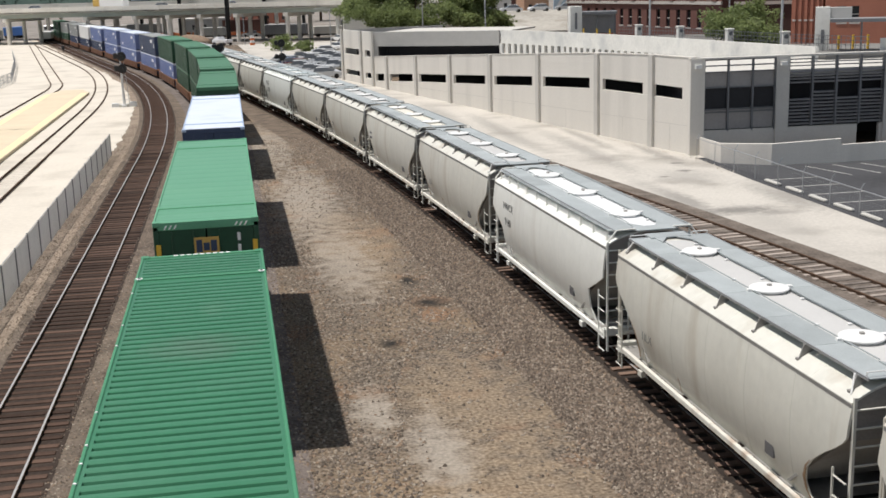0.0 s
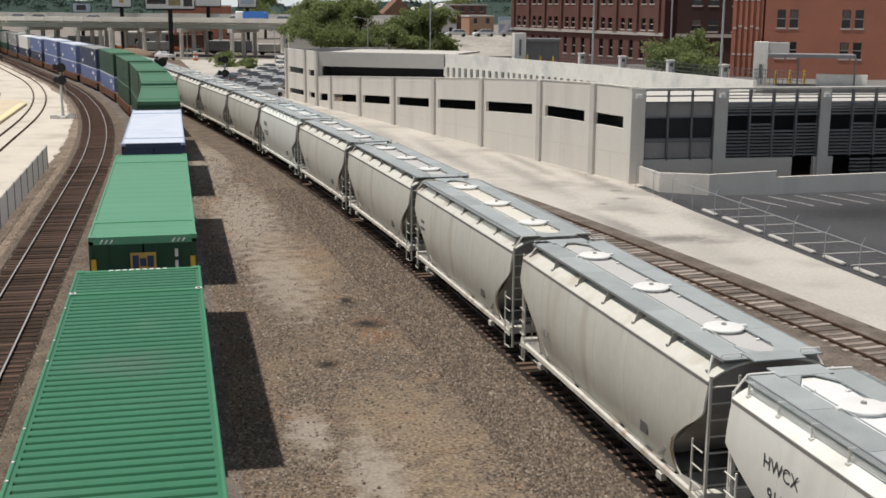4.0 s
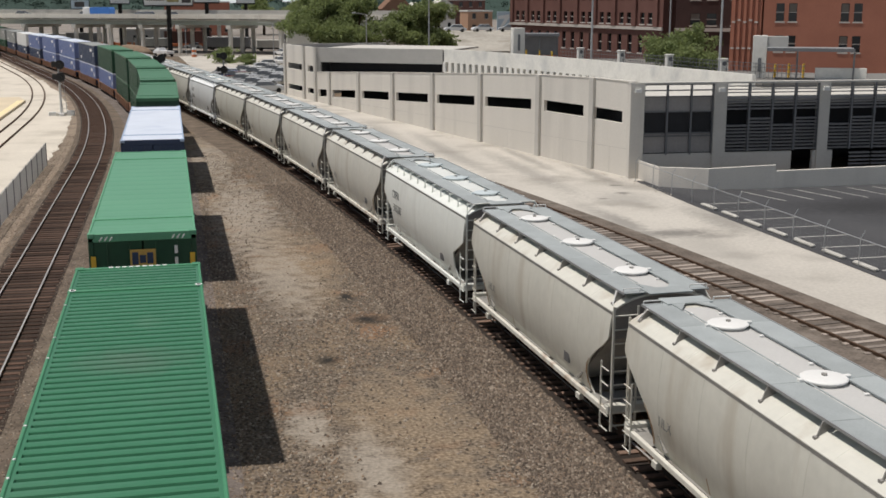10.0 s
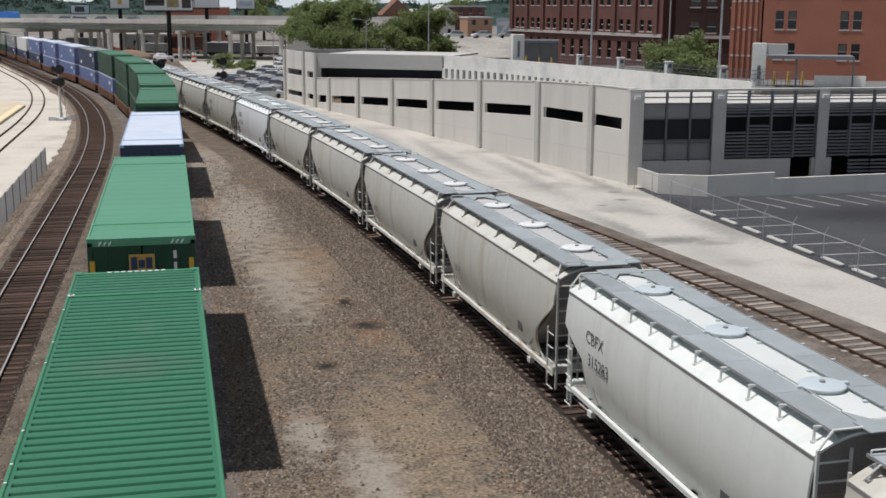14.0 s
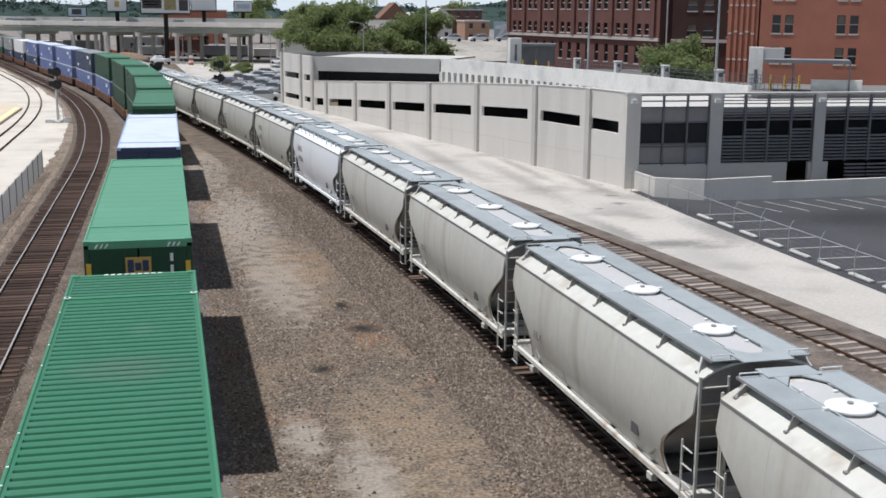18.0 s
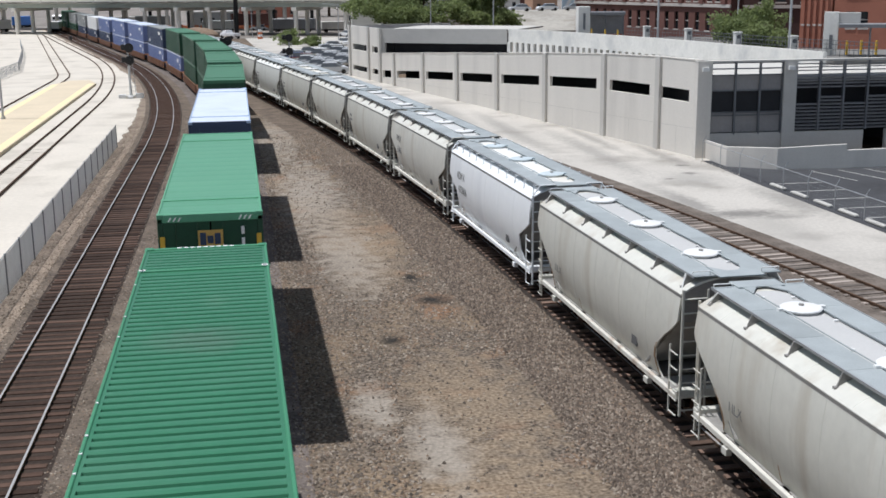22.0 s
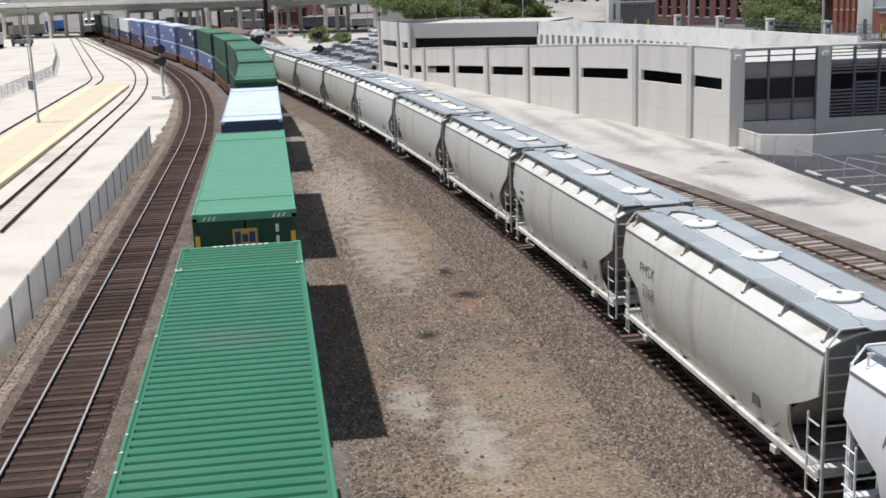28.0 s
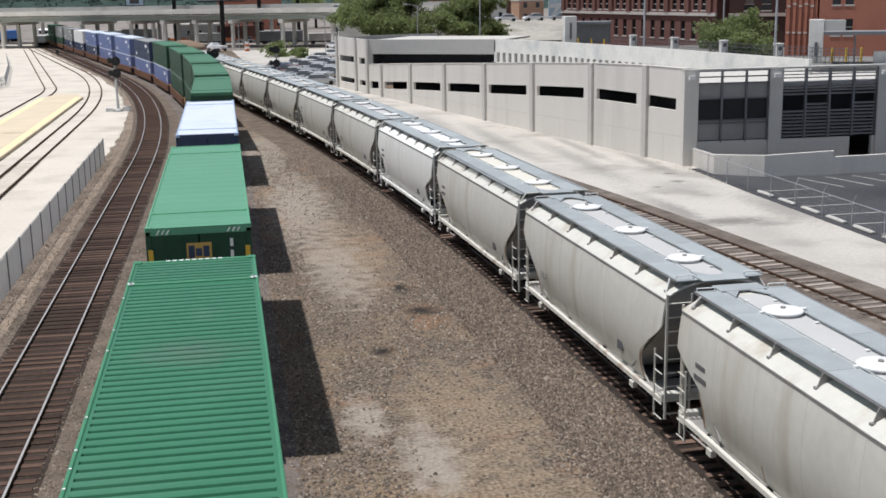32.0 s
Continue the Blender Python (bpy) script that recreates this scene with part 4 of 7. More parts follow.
def container(body, roof, ridged, label, end_marks=False, height=BOX_H, accent=None, trim=None, length=BOX_L):
    """A long container, its base at z = 0, near end at y = 0."""
    c = thing("shipping_container", label, "container", "container train")
    w, L, hh = BOX_W / 2, length, height
    # corrugated sides
    for sx in (-1, 1):
        m = Mesh()
        pts = []
        n = 60
        for i in range(n):
            a = 0.15 + i * (L - 0.3) / n
            st = (L - 0.3) / n
            pts += [(sx * w - sx * 0.03, a), (sx * w - sx * 0.03, a + st * 0.4), (sx * w, a + st * 0.5), (sx * w, a + st * 0.9)]
        m.loft([[(x, y, 0.12) for x, y in pts], [(x, y, hh - 0.10) for x, y in pts]], closed=False, caps=False)
        part("side_wall", m, body, c)
        part("bottom_rail", Mesh().box(*sorted((sx * (w - 0.06), sx * w)), 0, L, 0.0, 0.13, 0.01), body, c)
        part("top_rail", Mesh().box(*sorted((sx * (w - 0.05), sx * (w + 0.004))), 0, L, hh - 0.11, hh + 0.012, 0.012), trim or roof, c)
        for yy in (0.0, L - 0.14, 1.98, L - 2.12):
            part("corner_post", Mesh().box(*sorted((sx * (w - 0.12), sx * (w + 0.008))), yy, yy + 0.14, 0.0, hh, 0.01), body, c)
            part("corner_casting", Mesh().box(*sorted((sx * (w - 0.17), sx * (w + 0.016))), yy - 0.01, yy + 0.17, hh - 0.11, hh + 0.022, 0.015), trim or roof, c)
    # roof panel with pressed ridges
    m = Mesh()
    prof = []
    pitch = 0.263 if ridged else 0.9
    hgt = 0.056 if ridged else 0.006
    side = 0.10
    for a, b in ((0.12, 1.86), (2.24, L - 2.24), (L - 1.86, L - 0.12)):
        k = max(1, round((b - a) / pitch))
        st = (b - a) / k
        prof.append((a, 0.0))
        for i in range(k):
            o = a + i * st
            prof += [(o + st * 0.05, -hgt), (o + st * 0.30, -hgt), (o + st * 0.37, -hgt * 0.14), (o + st * 0.46, -hgt * 0.03), (o + st * 0.68, 0.0), (o + st * 0.97, -hgt * 0.06)]
        prof.append((b, 0.0))
    across = ((-w + 0.05, 0), (-w + side, 0), (-w + side + 0.012, 1), (w - side - 0.012, 1), (w - side, 0), (w - 0.05, 0)) if ridged else ((-w + 0.05, 1), (w - 0.05, 1))
    m.loft([[(x, yy, hh - 0.012 + zz * f) for yy, zz in prof] for x, f in across], closed=False, caps=False)
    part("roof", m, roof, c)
    if ridged:
        # bright rivets along the edge
        for q in (4.1, 4.7, 5.3, 6.5, 9.6, 10.8, 13.0):
            part("rivet", Mesh().rod((-w + 0.03, q, hh + 0.005), (-w + 0.03, q, hh + 0.022), 0.022, 8), M_HATCH, c)
        for sx in (-1, 1):
            part("lifting_eye", Mesh().rod((sx * (w - 0.08), L - 2.06, hh + 0.012), (sx * (w - 0.08), L - 2.06, hh + 0.03), 0.07, 12), M_HATCH, c, "pale worn lifting eye")
            part("eye_hole", Mesh().rod((sx * (w - 0.08), L - 2.06, hh + 0.03), (sx * (w - 0.08), L - 2.06, hh + 0.034), 0.035, 10), M_BLACK, c)
    for yy in (1.98, L - 2.12):
        part("roof_bow", Mesh().box(-w + 0.05, w - 0.05, yy, yy + 0.13, hh - 0.03, hh + 0.014, 0.008), trim or roof, c)
    for yy in (0.0, L - 0.12):
        part("end_header", Mesh().box(-w, w, yy, yy + 0.12, hh - 0.2, hh + 0.008, 0.01), body if body is M_NAVY else trim or roof, c)
    part("floor", Mesh().box(-w + 0.05, w - 0.05, 0.05, L - 0.05, 0.02, 0.14), M_BLACK, c)
    # ends: doors with bars at the near one, a ribbed sheet at the far one
    for sx in (-1, 1):
        d = part("door", Mesh().box(*sorted((sx * 0.02, sx * (w - 0.12))), 0.02, 0.06, 0.14, hh - 0.2, 0.01), accent or body, c)
        for q in (0.32, 0.85):
            part("locking_bar", Mesh().rod((sx * q, 0.0, 0.15), (sx * q, 0.0, hh - 0.25), 0.018, 6), accent or body, d)
    part("front_wall", Mesh().box(-w + 0.12, w - 0.12, L - 0.08, L - 0.03, 0.13, hh - 0.18), body, c)
    if end_marks:
        part("logo_panel", Mesh().box(-0.32, 0.30, -0.02, 0.0, hh - 0.85, hh - 0.42), M_OCHRE, c, "ochre panel with dark emblem shapes")
        for x0, x1, z0, z1 in ((-0.27, -0.12, -0.80, -0.48), (-0.09, 0.06, -0.76, -0.56), (0.09, 0.24, -0.78, -0.50)):
            part("emblem_block", Mesh().box(x0, x1, -0.026, -0.02, hh + z0, hh + z1), M_NAVY, c)
        for x in (-w + 0.04, w - 0.16):
            part("yellow_strip", Mesh().box(x, x + 0.12, -0.016, 0.0, hh - 0.95, hh - 0.55), M_YELLOW, c, "yellow marker strip")
        for z in (-0.55, -0.85):
            part("white_mark", Mesh().box(0.76, 0.84, -0.02, 0.0, hh + z, hh + z + 0.2), M_HATCH, c)
        for i in range(3):
            for x in (-w + 0.25 + i * 0.12, w - 0.6 + i * 0.12):
                part("hazard_dash", Mesh().prism([(x, hh - 0.17), (x + 0.04, hh - 0.17), (x + 0.10, hh - 0.07), (x + 0.06, hh - 0.07)], "y", -0.014, 0.0), M_HATCH, c)
    if body in (M_BLUE, M_NAVY, M_GREYBOX):
        for sx in (-1, 1):
            for y0, y1, z0, z1 in ((2.6, 4.2, 1.9, 2.35), (13.2, 14.2, 0.5, 0.95), (1.0, 1.5, 1.2, 1.8)):
                part("side_mark", Mesh().box(*sorted((sx * (w - 0.02), sx * (w + 0.012))), y0, y1, z0 * hh / 2.9, z1 * hh / 2.9), M_HATCH, c, "small white side marking")
    for i in range(9):
        x = -0.62 + i * 0.14
        part("roof_number", Mesh().box(x, x + 0.09, L - 0.10, L - 0.02, hh + 0.008, hh + 0.013), M_HATCH, c, "pale painted roof marks") if ridged else None
    return c


def well_car(label, length):
    """A low well car: side sills, ends and a bogie at each end; origin at rail height, near end of the load at y = 0."""
    c = thing("well_car", label, "freight car", "container train")
    L = length
    for sx in (-1, 1):
        part("side_sill", Mesh().box(*sorted((sx * 1.32, sx * 1.45)), -0.6, L + 0.6, 0.25, 1.15, 0.03), M_WELL, c)
        for q in np.arange(0.5, L, 3.2):
            part("stiffener", Mesh().box(*sorted((sx * 1.45, sx * 1.50)), q, q + 0.08, 0.28, 1.1), M_WELL, c)
    part("well_floor", Mesh().box(-1.32, 1.32, -0.3, L + 0.3, 0.24, 0.30), M_WELL, c)
    for y0, y1 in ((-1.75, -0.2), (L + 0.2, L + 1.75)):
        part("end_deck", Mesh().box(-1.35, 1.35, y0, y1, 1.0, 1.18, 0.03), M_WELL, c)
        mid = (y0 + y1) / 2
        for sx in (-1, 1):
            part("side_frame", Mesh().box(*sorted((sx * 0.92, sx * 1.05)), mid - 1.1, mid + 1.1, 0.35, 0.65, 0.05), M_BLACK, c)
            for wy in (-0.85, 0.85):
                part("wheel", Mesh().rod((sx * 0.70, mid + wy, 0.42), (sx * 0.84, mid + wy, 0.42), 0.42, 18), M_RUSTY, c)
    return c


STACKS = [  # near end along y, upper, lower, height of the upper box, of the lower one, length if short
    (9.15, "ridged", "plain", 2.896, 2.896), (29.07, "emp", "plain", 2.896, 2.896), (49.95, "white", "blue", 2.896, 2.79), (74.2, "dark", "dark", 2.8, 2.7, 14.63),
    (91.5, "dark", "dark", 2.8, 2.7, 14.63), (108.6, "dark", "dark", 2.8, 2.7), (128.0, "dark", "dark", 2.8, 2.7), (148.0, "dark", "blue", 2.8, 2.7),
    (168.0, "navy", "blue", 2.7, 2.6), (188.0, "blue", "blue", 2.6, 2.6), (208.0, "blue", "blue", 2.6, 2.6), (228.0, "blue", "navy", 2.5, 2.5),
    (248.0, "pale", "navy", 2.4, 2.4), (268.0, "grey", "navy", 2.4, 2.4), (288.0, "grey", "dark", 2.4, 2.4), (308.0, "dark", "dark", 2.4, 2.4)]
# several styles have a roof colour much paler than the sides
BOX_STYLE = {
    "ridged": (M_GREEN, M_GREEN_W, True, "green container with a ridged roof and scuffed paint", False, None, M_RAIL_D),
    "plain": (M_GREEN, M_GREEN, True, "green corrugated container in the lower well", False, None),
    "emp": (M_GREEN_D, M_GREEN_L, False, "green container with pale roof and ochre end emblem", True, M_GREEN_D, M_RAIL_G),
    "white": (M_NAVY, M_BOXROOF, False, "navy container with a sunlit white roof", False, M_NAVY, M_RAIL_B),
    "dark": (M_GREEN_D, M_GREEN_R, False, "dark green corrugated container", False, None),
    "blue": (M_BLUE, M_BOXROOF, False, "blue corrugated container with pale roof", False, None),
    "navy": (M_NAVY, M_GREYBOX, False, "dark navy corrugated container", False, None),
    "pale": (M_HATCH, M_WHITE, False, "white container far along the train", False, None),
    "grey": (M_GREYBOX, M_GREYBOX, False, "grey container far along the train", False, None)}
boxes_made = {}


def put_box(style, height, m, length=BOX_L):
    key = (style, height, length)
    if key in boxes_made:
        return copy_thing(boxes_made[key], m)
    b, r, ridged, label, marks, accent, *edge = BOX_STYLE[style]
    boxes_made[key] = container(b, r, ridged, label, marks, height, accent, edge[0] if edge else None, length)
    boxes_made[key].matrix_basis = m
    return boxes_made[key]


wells = {}
for near, up, low, h_up, h_low, *rest in STACKS:
    long = rest[0] if rest else BOX_L
    y_mid = near + long / 2 * cos(radians(STACK.heading(near + 8)))
    base = STACK.stand(y_mid, RAIL_TOP) @ pose(0, -long / 2, 0)
    if long not in wells:
        wells[long] = well_car("rust-brown articulated well car under stacked containers", long)
        wells[long].matrix_basis = base
    else:
        copy_thing(wells[long], base)
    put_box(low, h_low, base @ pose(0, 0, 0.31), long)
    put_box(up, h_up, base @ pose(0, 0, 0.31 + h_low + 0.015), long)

# ---------------------------------------------------------------- parking garage
garage = thing("parking_garage", "grey precast concrete parking garage with dark slit openings", "building")


def gar_quad(s0, s1, z00, z01, z10, z11, out0, out1):
    """A slab on the long side between s0 and s1; heights (bottom, top) at each end."""
    m = Mesh()
    ring = lambda s, zb, zt: [gar(s, out0, zb), gar(s, out1, zb), gar(s, out1, zt), gar(s, out0, zt)]
    return m.loft([ring(s0, z00, z01), ring(s1, z10, z11)])


top_z = lambda s: float(np.interp(s, (0, 5, 13, 23, 33, 43, 53, 64, 67.3), (6.54, 6.52, 6.30, 5.84, 5.30, 4.80, 4.28, 3.70, 3.52)))
win_t = lambda s: float(np.interp(s, (0, 7, 13, 22.5, 33, 43, 53, 62, 67.3), (4.49, 4.50, 4.42, 3.95, 3.38, 2.86, 2.34, 1.80, 1.52)))
win_b = lambda s: win_t(s) - 0.83
PIL = [0.0, 5.0, 12.85, 23.0, 33.0, 42.9, 52.7, 62.3, 67.3]
for a, b in zip(PIL[:-1], PIL[1:]):
    w0, w1 = a + 1.3, b - 0.75
    if a == 0:
        w0, w1 = 1.2, 4.9
    T = 0.25
    part("wall_panel", gar_quad(a, b, 0, win_b(a), 0, win_b(b), -T, 0), M_GARAGE, garage)
    part("wall_panel", gar_quad(a, b, win_t(a), top_z(a), win_t(b), top_z(b), -T, 0), M_GARAGE, garage)
    part("wall_pier", gar_quad(a, w0, win_b(a), win_t(a), win_b(w0), win_t(w0), -T, 0), M_GARAGE, garage)
    part("wall_pier", gar_quad(w1, b, win_b(w1), win_t(w1), win_b(b), win_t(b), -T, 0), M_GARAGE, garage)
    part("panel_joint", gar_quad(a + 0.4, b - 0.4, 1.95 - 0.02 * a, 1.98 - 0.02 * a, 1.95 - 0.02 * b, 1.98 - 0.02 * b, 0.0, 0.006), M_PIL, garage)
    mid = (a + b) / 2 + 0.2
    part("panel_joint", gar_quad(mid - 0.02, mid + 0.02, 0, 1.94 - 0.02 * mid, 0, 1.94 - 0.02 * mid, 0.0, 0.006), M_PIL, garage)
    part("coping", gar_quad(a, b, top_z(a), top_z(a) + 0.06, top_z(b), top_z(b) + 0.06, -T - 0.05, 0.04), M_GARAGE, garage)
for s in PIL[1:-1]:
    part("pilaster", gar_quad(s - 0.28, s + 0.28, 0, top_z(s) + 0.02, 0, top_z(s) + 0.02, 0.0, 0.22), M_PIL, garage)
# far stair tower with two rows of slits
FAR = [(67.3, 71.7), (71.7, 79.7)]
for a, b in FAR:
    for z0, z1 in ((0, 0.85), (1.5, 3.45), (4.2, 6.45)):
        part("wall_panel", gar_quad(a, b, z0, z1, z0, z1, -0.25, 0.02), M_GARAGE, garage)
    for z0, z1 in ((0.85, 1.5), (3.45, 4.2)):
        part("wall_pier", gar_quad(a, a + 0.9, z0, z1, z0, z1, -0.25, 0.02), M_GARAGE, garage)
        part("wall_pier", gar_quad(b - 1.2, b, z0, z1, z0, z1, -0.25, 0.02), M_GARAGE, garage)
for s in (67.3, 71.7, 79.5):
    part("pilaster", gar_quad(s - 0.3, s + 0.3, 0, 6.5, 0, 6.5, 0.02, 0.26), M_PIL, garage)
# decks and inner walls behind the openings; walls near-black to paint the interior shade
part("inner_wall", gar_quad(0.5, 66.9, 0, 5.0, 0, 2.2, -3.2, -3.0), M_DARK, garage, "near-black wall painted as interior shade")
part("inner_wall", gar_quad(67.2, 79.6, 0, 6.2, 0, 6.2, -2.0, -1.8), M_DARK, garage, "near-black wall painted as interior shade")
part("tower_end", Mesh().loft([[gar(79.5, o, z) for o, z in ((-14, 0), (0.0, 0), (0.0, 6.45), (-14, 6.45))], [gar(79.75, o, z) for o, z in ((-14, 0), (0.0, 0), (0.0, 6.45), (-14, 6.45))]]), M_GARAGE, garage)
deck = Mesh().loft([[gar(s, -0.26, z - 0.25), gar(s, -16, z - 0.25), gar(s, -16, z), gar(s, -0.26, z)] for s, z in ((0.3, 5.4), (67.0, 2.4))])
part("ramp_deck", deck, M_CONC, garage, "sloping concrete parking ramp")
lower = Mesh().loft([[gar(s, -0.26, z - 0.25), gar(s, -16, z - 0.25), gar(s, -16, z), gar(s, -0.26, z)] for s, z in ((0.3, 2.6), (67.0, 0.5))])
part("ramp_deck", lower, M_CONC, garage, "sloping concrete parking ramp")

# far upper block across the ramp: solid parapet over a long dark slot
A = Vector(gar(67.3, 0.0))
B = Vector((30.6, 131.4, 0))
ux = (B - A).normalized()
un = Vector((ux.y, -ux.x, 0))


def blk(u, out, z):
    p = A + ux * u + un * out
    return (p.x, p.y, z)


def blk_slab(u0, u1, z0, z1, o0, o1):
    return Mesh().loft([[blk(u, o0, z0), blk(u, o1, z0), blk(u, o1, z1), blk(u, o0, z1)] for u in (u0, u1)])


BL = (B - A).length
# shaded face: parapet and wall get a darker grey than the other concrete
part("upper_parapet", blk_slab(0, BL, 4.75, 6.45, -0.3, 0.0), M_GREY, garage, "grey parapet with shade in its colour")
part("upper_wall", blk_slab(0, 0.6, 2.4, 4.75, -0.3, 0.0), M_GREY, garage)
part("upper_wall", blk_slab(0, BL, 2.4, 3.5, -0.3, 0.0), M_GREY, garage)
part("upper_back", blk_slab(0, BL, 2.4, 6.2, -1.6, -1.4), M_DARK, garage, "near-black wall painted as interior shade")
part("upper_roof", blk_slab(-0.2, BL, 6.1, 6.3, -14.0, -0.3), M_CONC, garage)

# east side parapet wall of the upper deck with a row of small openings
EP = [Vector((31.0, 131.3, 0)), Vector((35.0, 120.0, 0)), Vector((38.9, 104.3, 0)), Vector((42.3, 84.5, 0)), Vector((43.0, 80.5, 0))]
for i in range(len(EP) - 1):
    a, b = EP[i], EP[i + 1]
    d = (b - a).normalized()
    nn = Vector((d.y, -d.x, 0)) * 0.3
    part("deck_parapet", Mesh().loft([[(p.x, p.y, 5.0), (p.x + nn.x, p.y + nn.y, 5.0), (p.x + nn.x, p.y + nn.y, 6.5), (p.x, p.y, 6.5)] for p in (a, b)]), M_STUCCO, garage, "pale patched parapet wall")
    part("deck_parapet", Mesh().loft([[(p.x, p.y, 3.0), (p.x + nn.x, p.y + nn.y, 3.0), (p.x + nn.x, p.y + nn.y, 3.9), (p.x, p.y, 3.9)] for p in (a, b)]), M_STUCCO, garage, "pale patched parapet wall")
    L = (b - a).length
    k = int(L / 1.1)
    for j in range(k + 1):
        p = a + d * (j * L / k)
        if j == 0 and i:
            continue
        part("opening_pier", Mesh().loft([[(p.x + d.x * q, p.y + d.y * q, z) for q, _ in ((-0.3, 0), (0.3, 0))] + [(p.x + d.x * q + nn.x, p.y + d.y * q + nn.y, z) for q in (0.3, -0.3)] for z in (3.9, 5.0)]), M_STUCCO, garage)
EDGE_WALK = [(31.3, 131.5), (35.3, 120.0), (39.2, 104.3), (42.6, 86.5), (43.6, 80.5), (62, 79.5), (62, 88.5), (48.0, 90.0), (45.0, 105.0), (41.0, 121.0), (37.0, 132.5)]
# the walk borrows the dark street colour to paint the shade on it
part("edge_walk", Mesh().loft([[(x, y, z) for x, y in EDGE_WALK] for z in (2.0, 5.9)]), M_STREET, garage, "paved walk along the deck edge, toned dark for shade")
STREET = [(37.01, 132.5), (41.01, 121.0), (45.01, 105.0), (48.01, 90.01), (62.01, 88.51), (95, 87.5), (95, 140), (40, 150)]
part("street_deck", Mesh().loft([[(x, y, z) for x, y in STREET] for z in (2.0, 4.4)]), M_STREET, garage, "street before the brick buildings")

# street front with framed panels and louvres
FO, FD = Vector((31.0, 73.7, 0)), Vector((0.99875, -0.04994, 0))
FN = Vector((-0.04994, -0.99875, 0))


def fr(s, out, z):
    p = FO + FD * s + FN * out
    return (p.x, p.y, z)


def fr_box(s0, s1, z0, z1, o0, o1):
    return Mesh().loft([[fr(s, o0, z0), fr(s, o1, z0), fr(s, o1, z1), fr(s, o0, z1)] for s in (s0, s1)])


COLS = [(-0.78, 0.21), (5.25, 6.15), (13.03, 13.8), (20.8, 21.6), (28.5, 29.3), (36.2, 37.0)]
for a, b in COLS:
    part("front_column", fr_box(a, b, 0, 6.45, -0.5, 0.05), M_GARAGE if a < 0 else M_PIL, garage)
    lamp = part("wall_lamp", fr_box((a + b) / 2 - 0.22, (a + b) / 2 + 0.22, 5.85, 6.1, 0.05, 0.25), M_HATCH, garage, "white wall lamp")
part("front_coping", fr_box(-0.8, 45, 6.40, 6.52, -0.6, 0.02), M_PIL, garage)
# near-black backing behind the front: interior shade put into its colour
part("front_back", fr_box(0, 45, 0, 5.3, -8.0, -7.7), M_DARK, garage, "near-black wall painted as interior shade")
part("louvre_back", fr_box(6.2, 45, 1.7, 5.3, -1.5, -1.4), M_DARK, garage, "near-black sheet painted as shade behind the louvres")
part("front_deck", fr_box(0, 45, 3.05, 3.25, -8.0, -0.45), M_DARK, garage)
part("roof_deck", fr_box(-0.5, 64, 5.32, 5.5, -13.5, -0.35), M_CONC, garage, "sunlit concrete roof deck")
part("front_side", fr_box(-0.5, 0.0, 0, 5.3, -8.0, -0.5), M_DARK, garage)
part("front_base", fr_box(0.2, 11.2, -0.2, 1.65, -0.4, -0.1), M_PIL, garage, "grey base wall")
part("front_base", fr_box(12.8, 14.3, -0.2, 1.65, -0.4, -0.1), M_PIL, garage, "grey base wall")
# first bay: three framed panels, pale above, dark glass in the middle
for a, b in ((0.25, 1.85), (1.98, 3.58), (3.70, 5.2)):
    part("upper_panel", fr_box(a, b, 4.55, 5.5, -0.3, -0.24), M_PANEL, garage)
    part("dark_pane", fr_box(a, b, 3.1, 4.5, -0.32, -0.28), M_GLASS, garage, "dark glazed panel")
    part("lower_panel", fr_box(a, b, 1.7, 3.0, -0.3, -0.24), M_PANEL, garage)
for s in (0.22, 1.92, 3.64, 5.22):
    part("mullion", fr_box(s - 0.06, s + 0.06, 1.55, 6.4, -0.28, -0.08), M_STEEL, garage)
for z in (1.62, 3.05, 2.85, 4.52, 5.55, 5.97, 6.36):
    part("transom", fr_box(0.2, 5.26, z - 0.04, z + 0.04, -0.26, -0.12), M_STEEL, garage)
# louvred bays
for c0, c1 in zip(COLS[1:-1], COLS[2:]):
    a, b = c0[1], c1[0]
    for i in range(5):
        s = a + (b - a) * i / 4
        part("mullion", fr_box(s - 0.07, s + 0.07, 1.7, 6.4, -0.3, -0.05), M_STEEL, garage)
    for i in range(4):
        s0, s1 = a + (b - a) * i / 4 + 0.07, a + (b - a) * (i + 1) / 4 - 0.07
        for z in (6.20, 5.98, 5.76):
            part("top_bar", fr_box(s0, s1, z - 0.035, z + 0.035, -0.25, -0.18), M_STEEL, garage)
        for z in np.arange(1.85, 5.4, 0.235):
            if 4.1 < z < 4.65 or (i % 2 == 0 and 3.6 < z < 4.1):
                continue
            part("louvre_slat", Mesh().loft([[fr(s, -0.26, z), fr(s, -0.1, z - 0.07), fr(s, -0.1, z - 0.02), fr(s, -0.26, z + 0.05)] for s in (s0, s1)]), M_LOUVRE, garage)
        part("upper_panel", fr_box(s0, s1, 5.0, 5.5, -0.34, -0.3), M_GREY, garage)
        if c0[0] > 10 and i > 0:
            for z in np.arange(0.4, 1.7, 0.26):
                part("louvre_slat", Mesh().loft([[fr(s, -0.26, z), fr(s, -0.1, z - 0.07), fr(s, -0.1, z - 0.02), fr(s, -0.26, z + 0.05)] for s in (s0, s1)]), M_LOUVRE, garage)
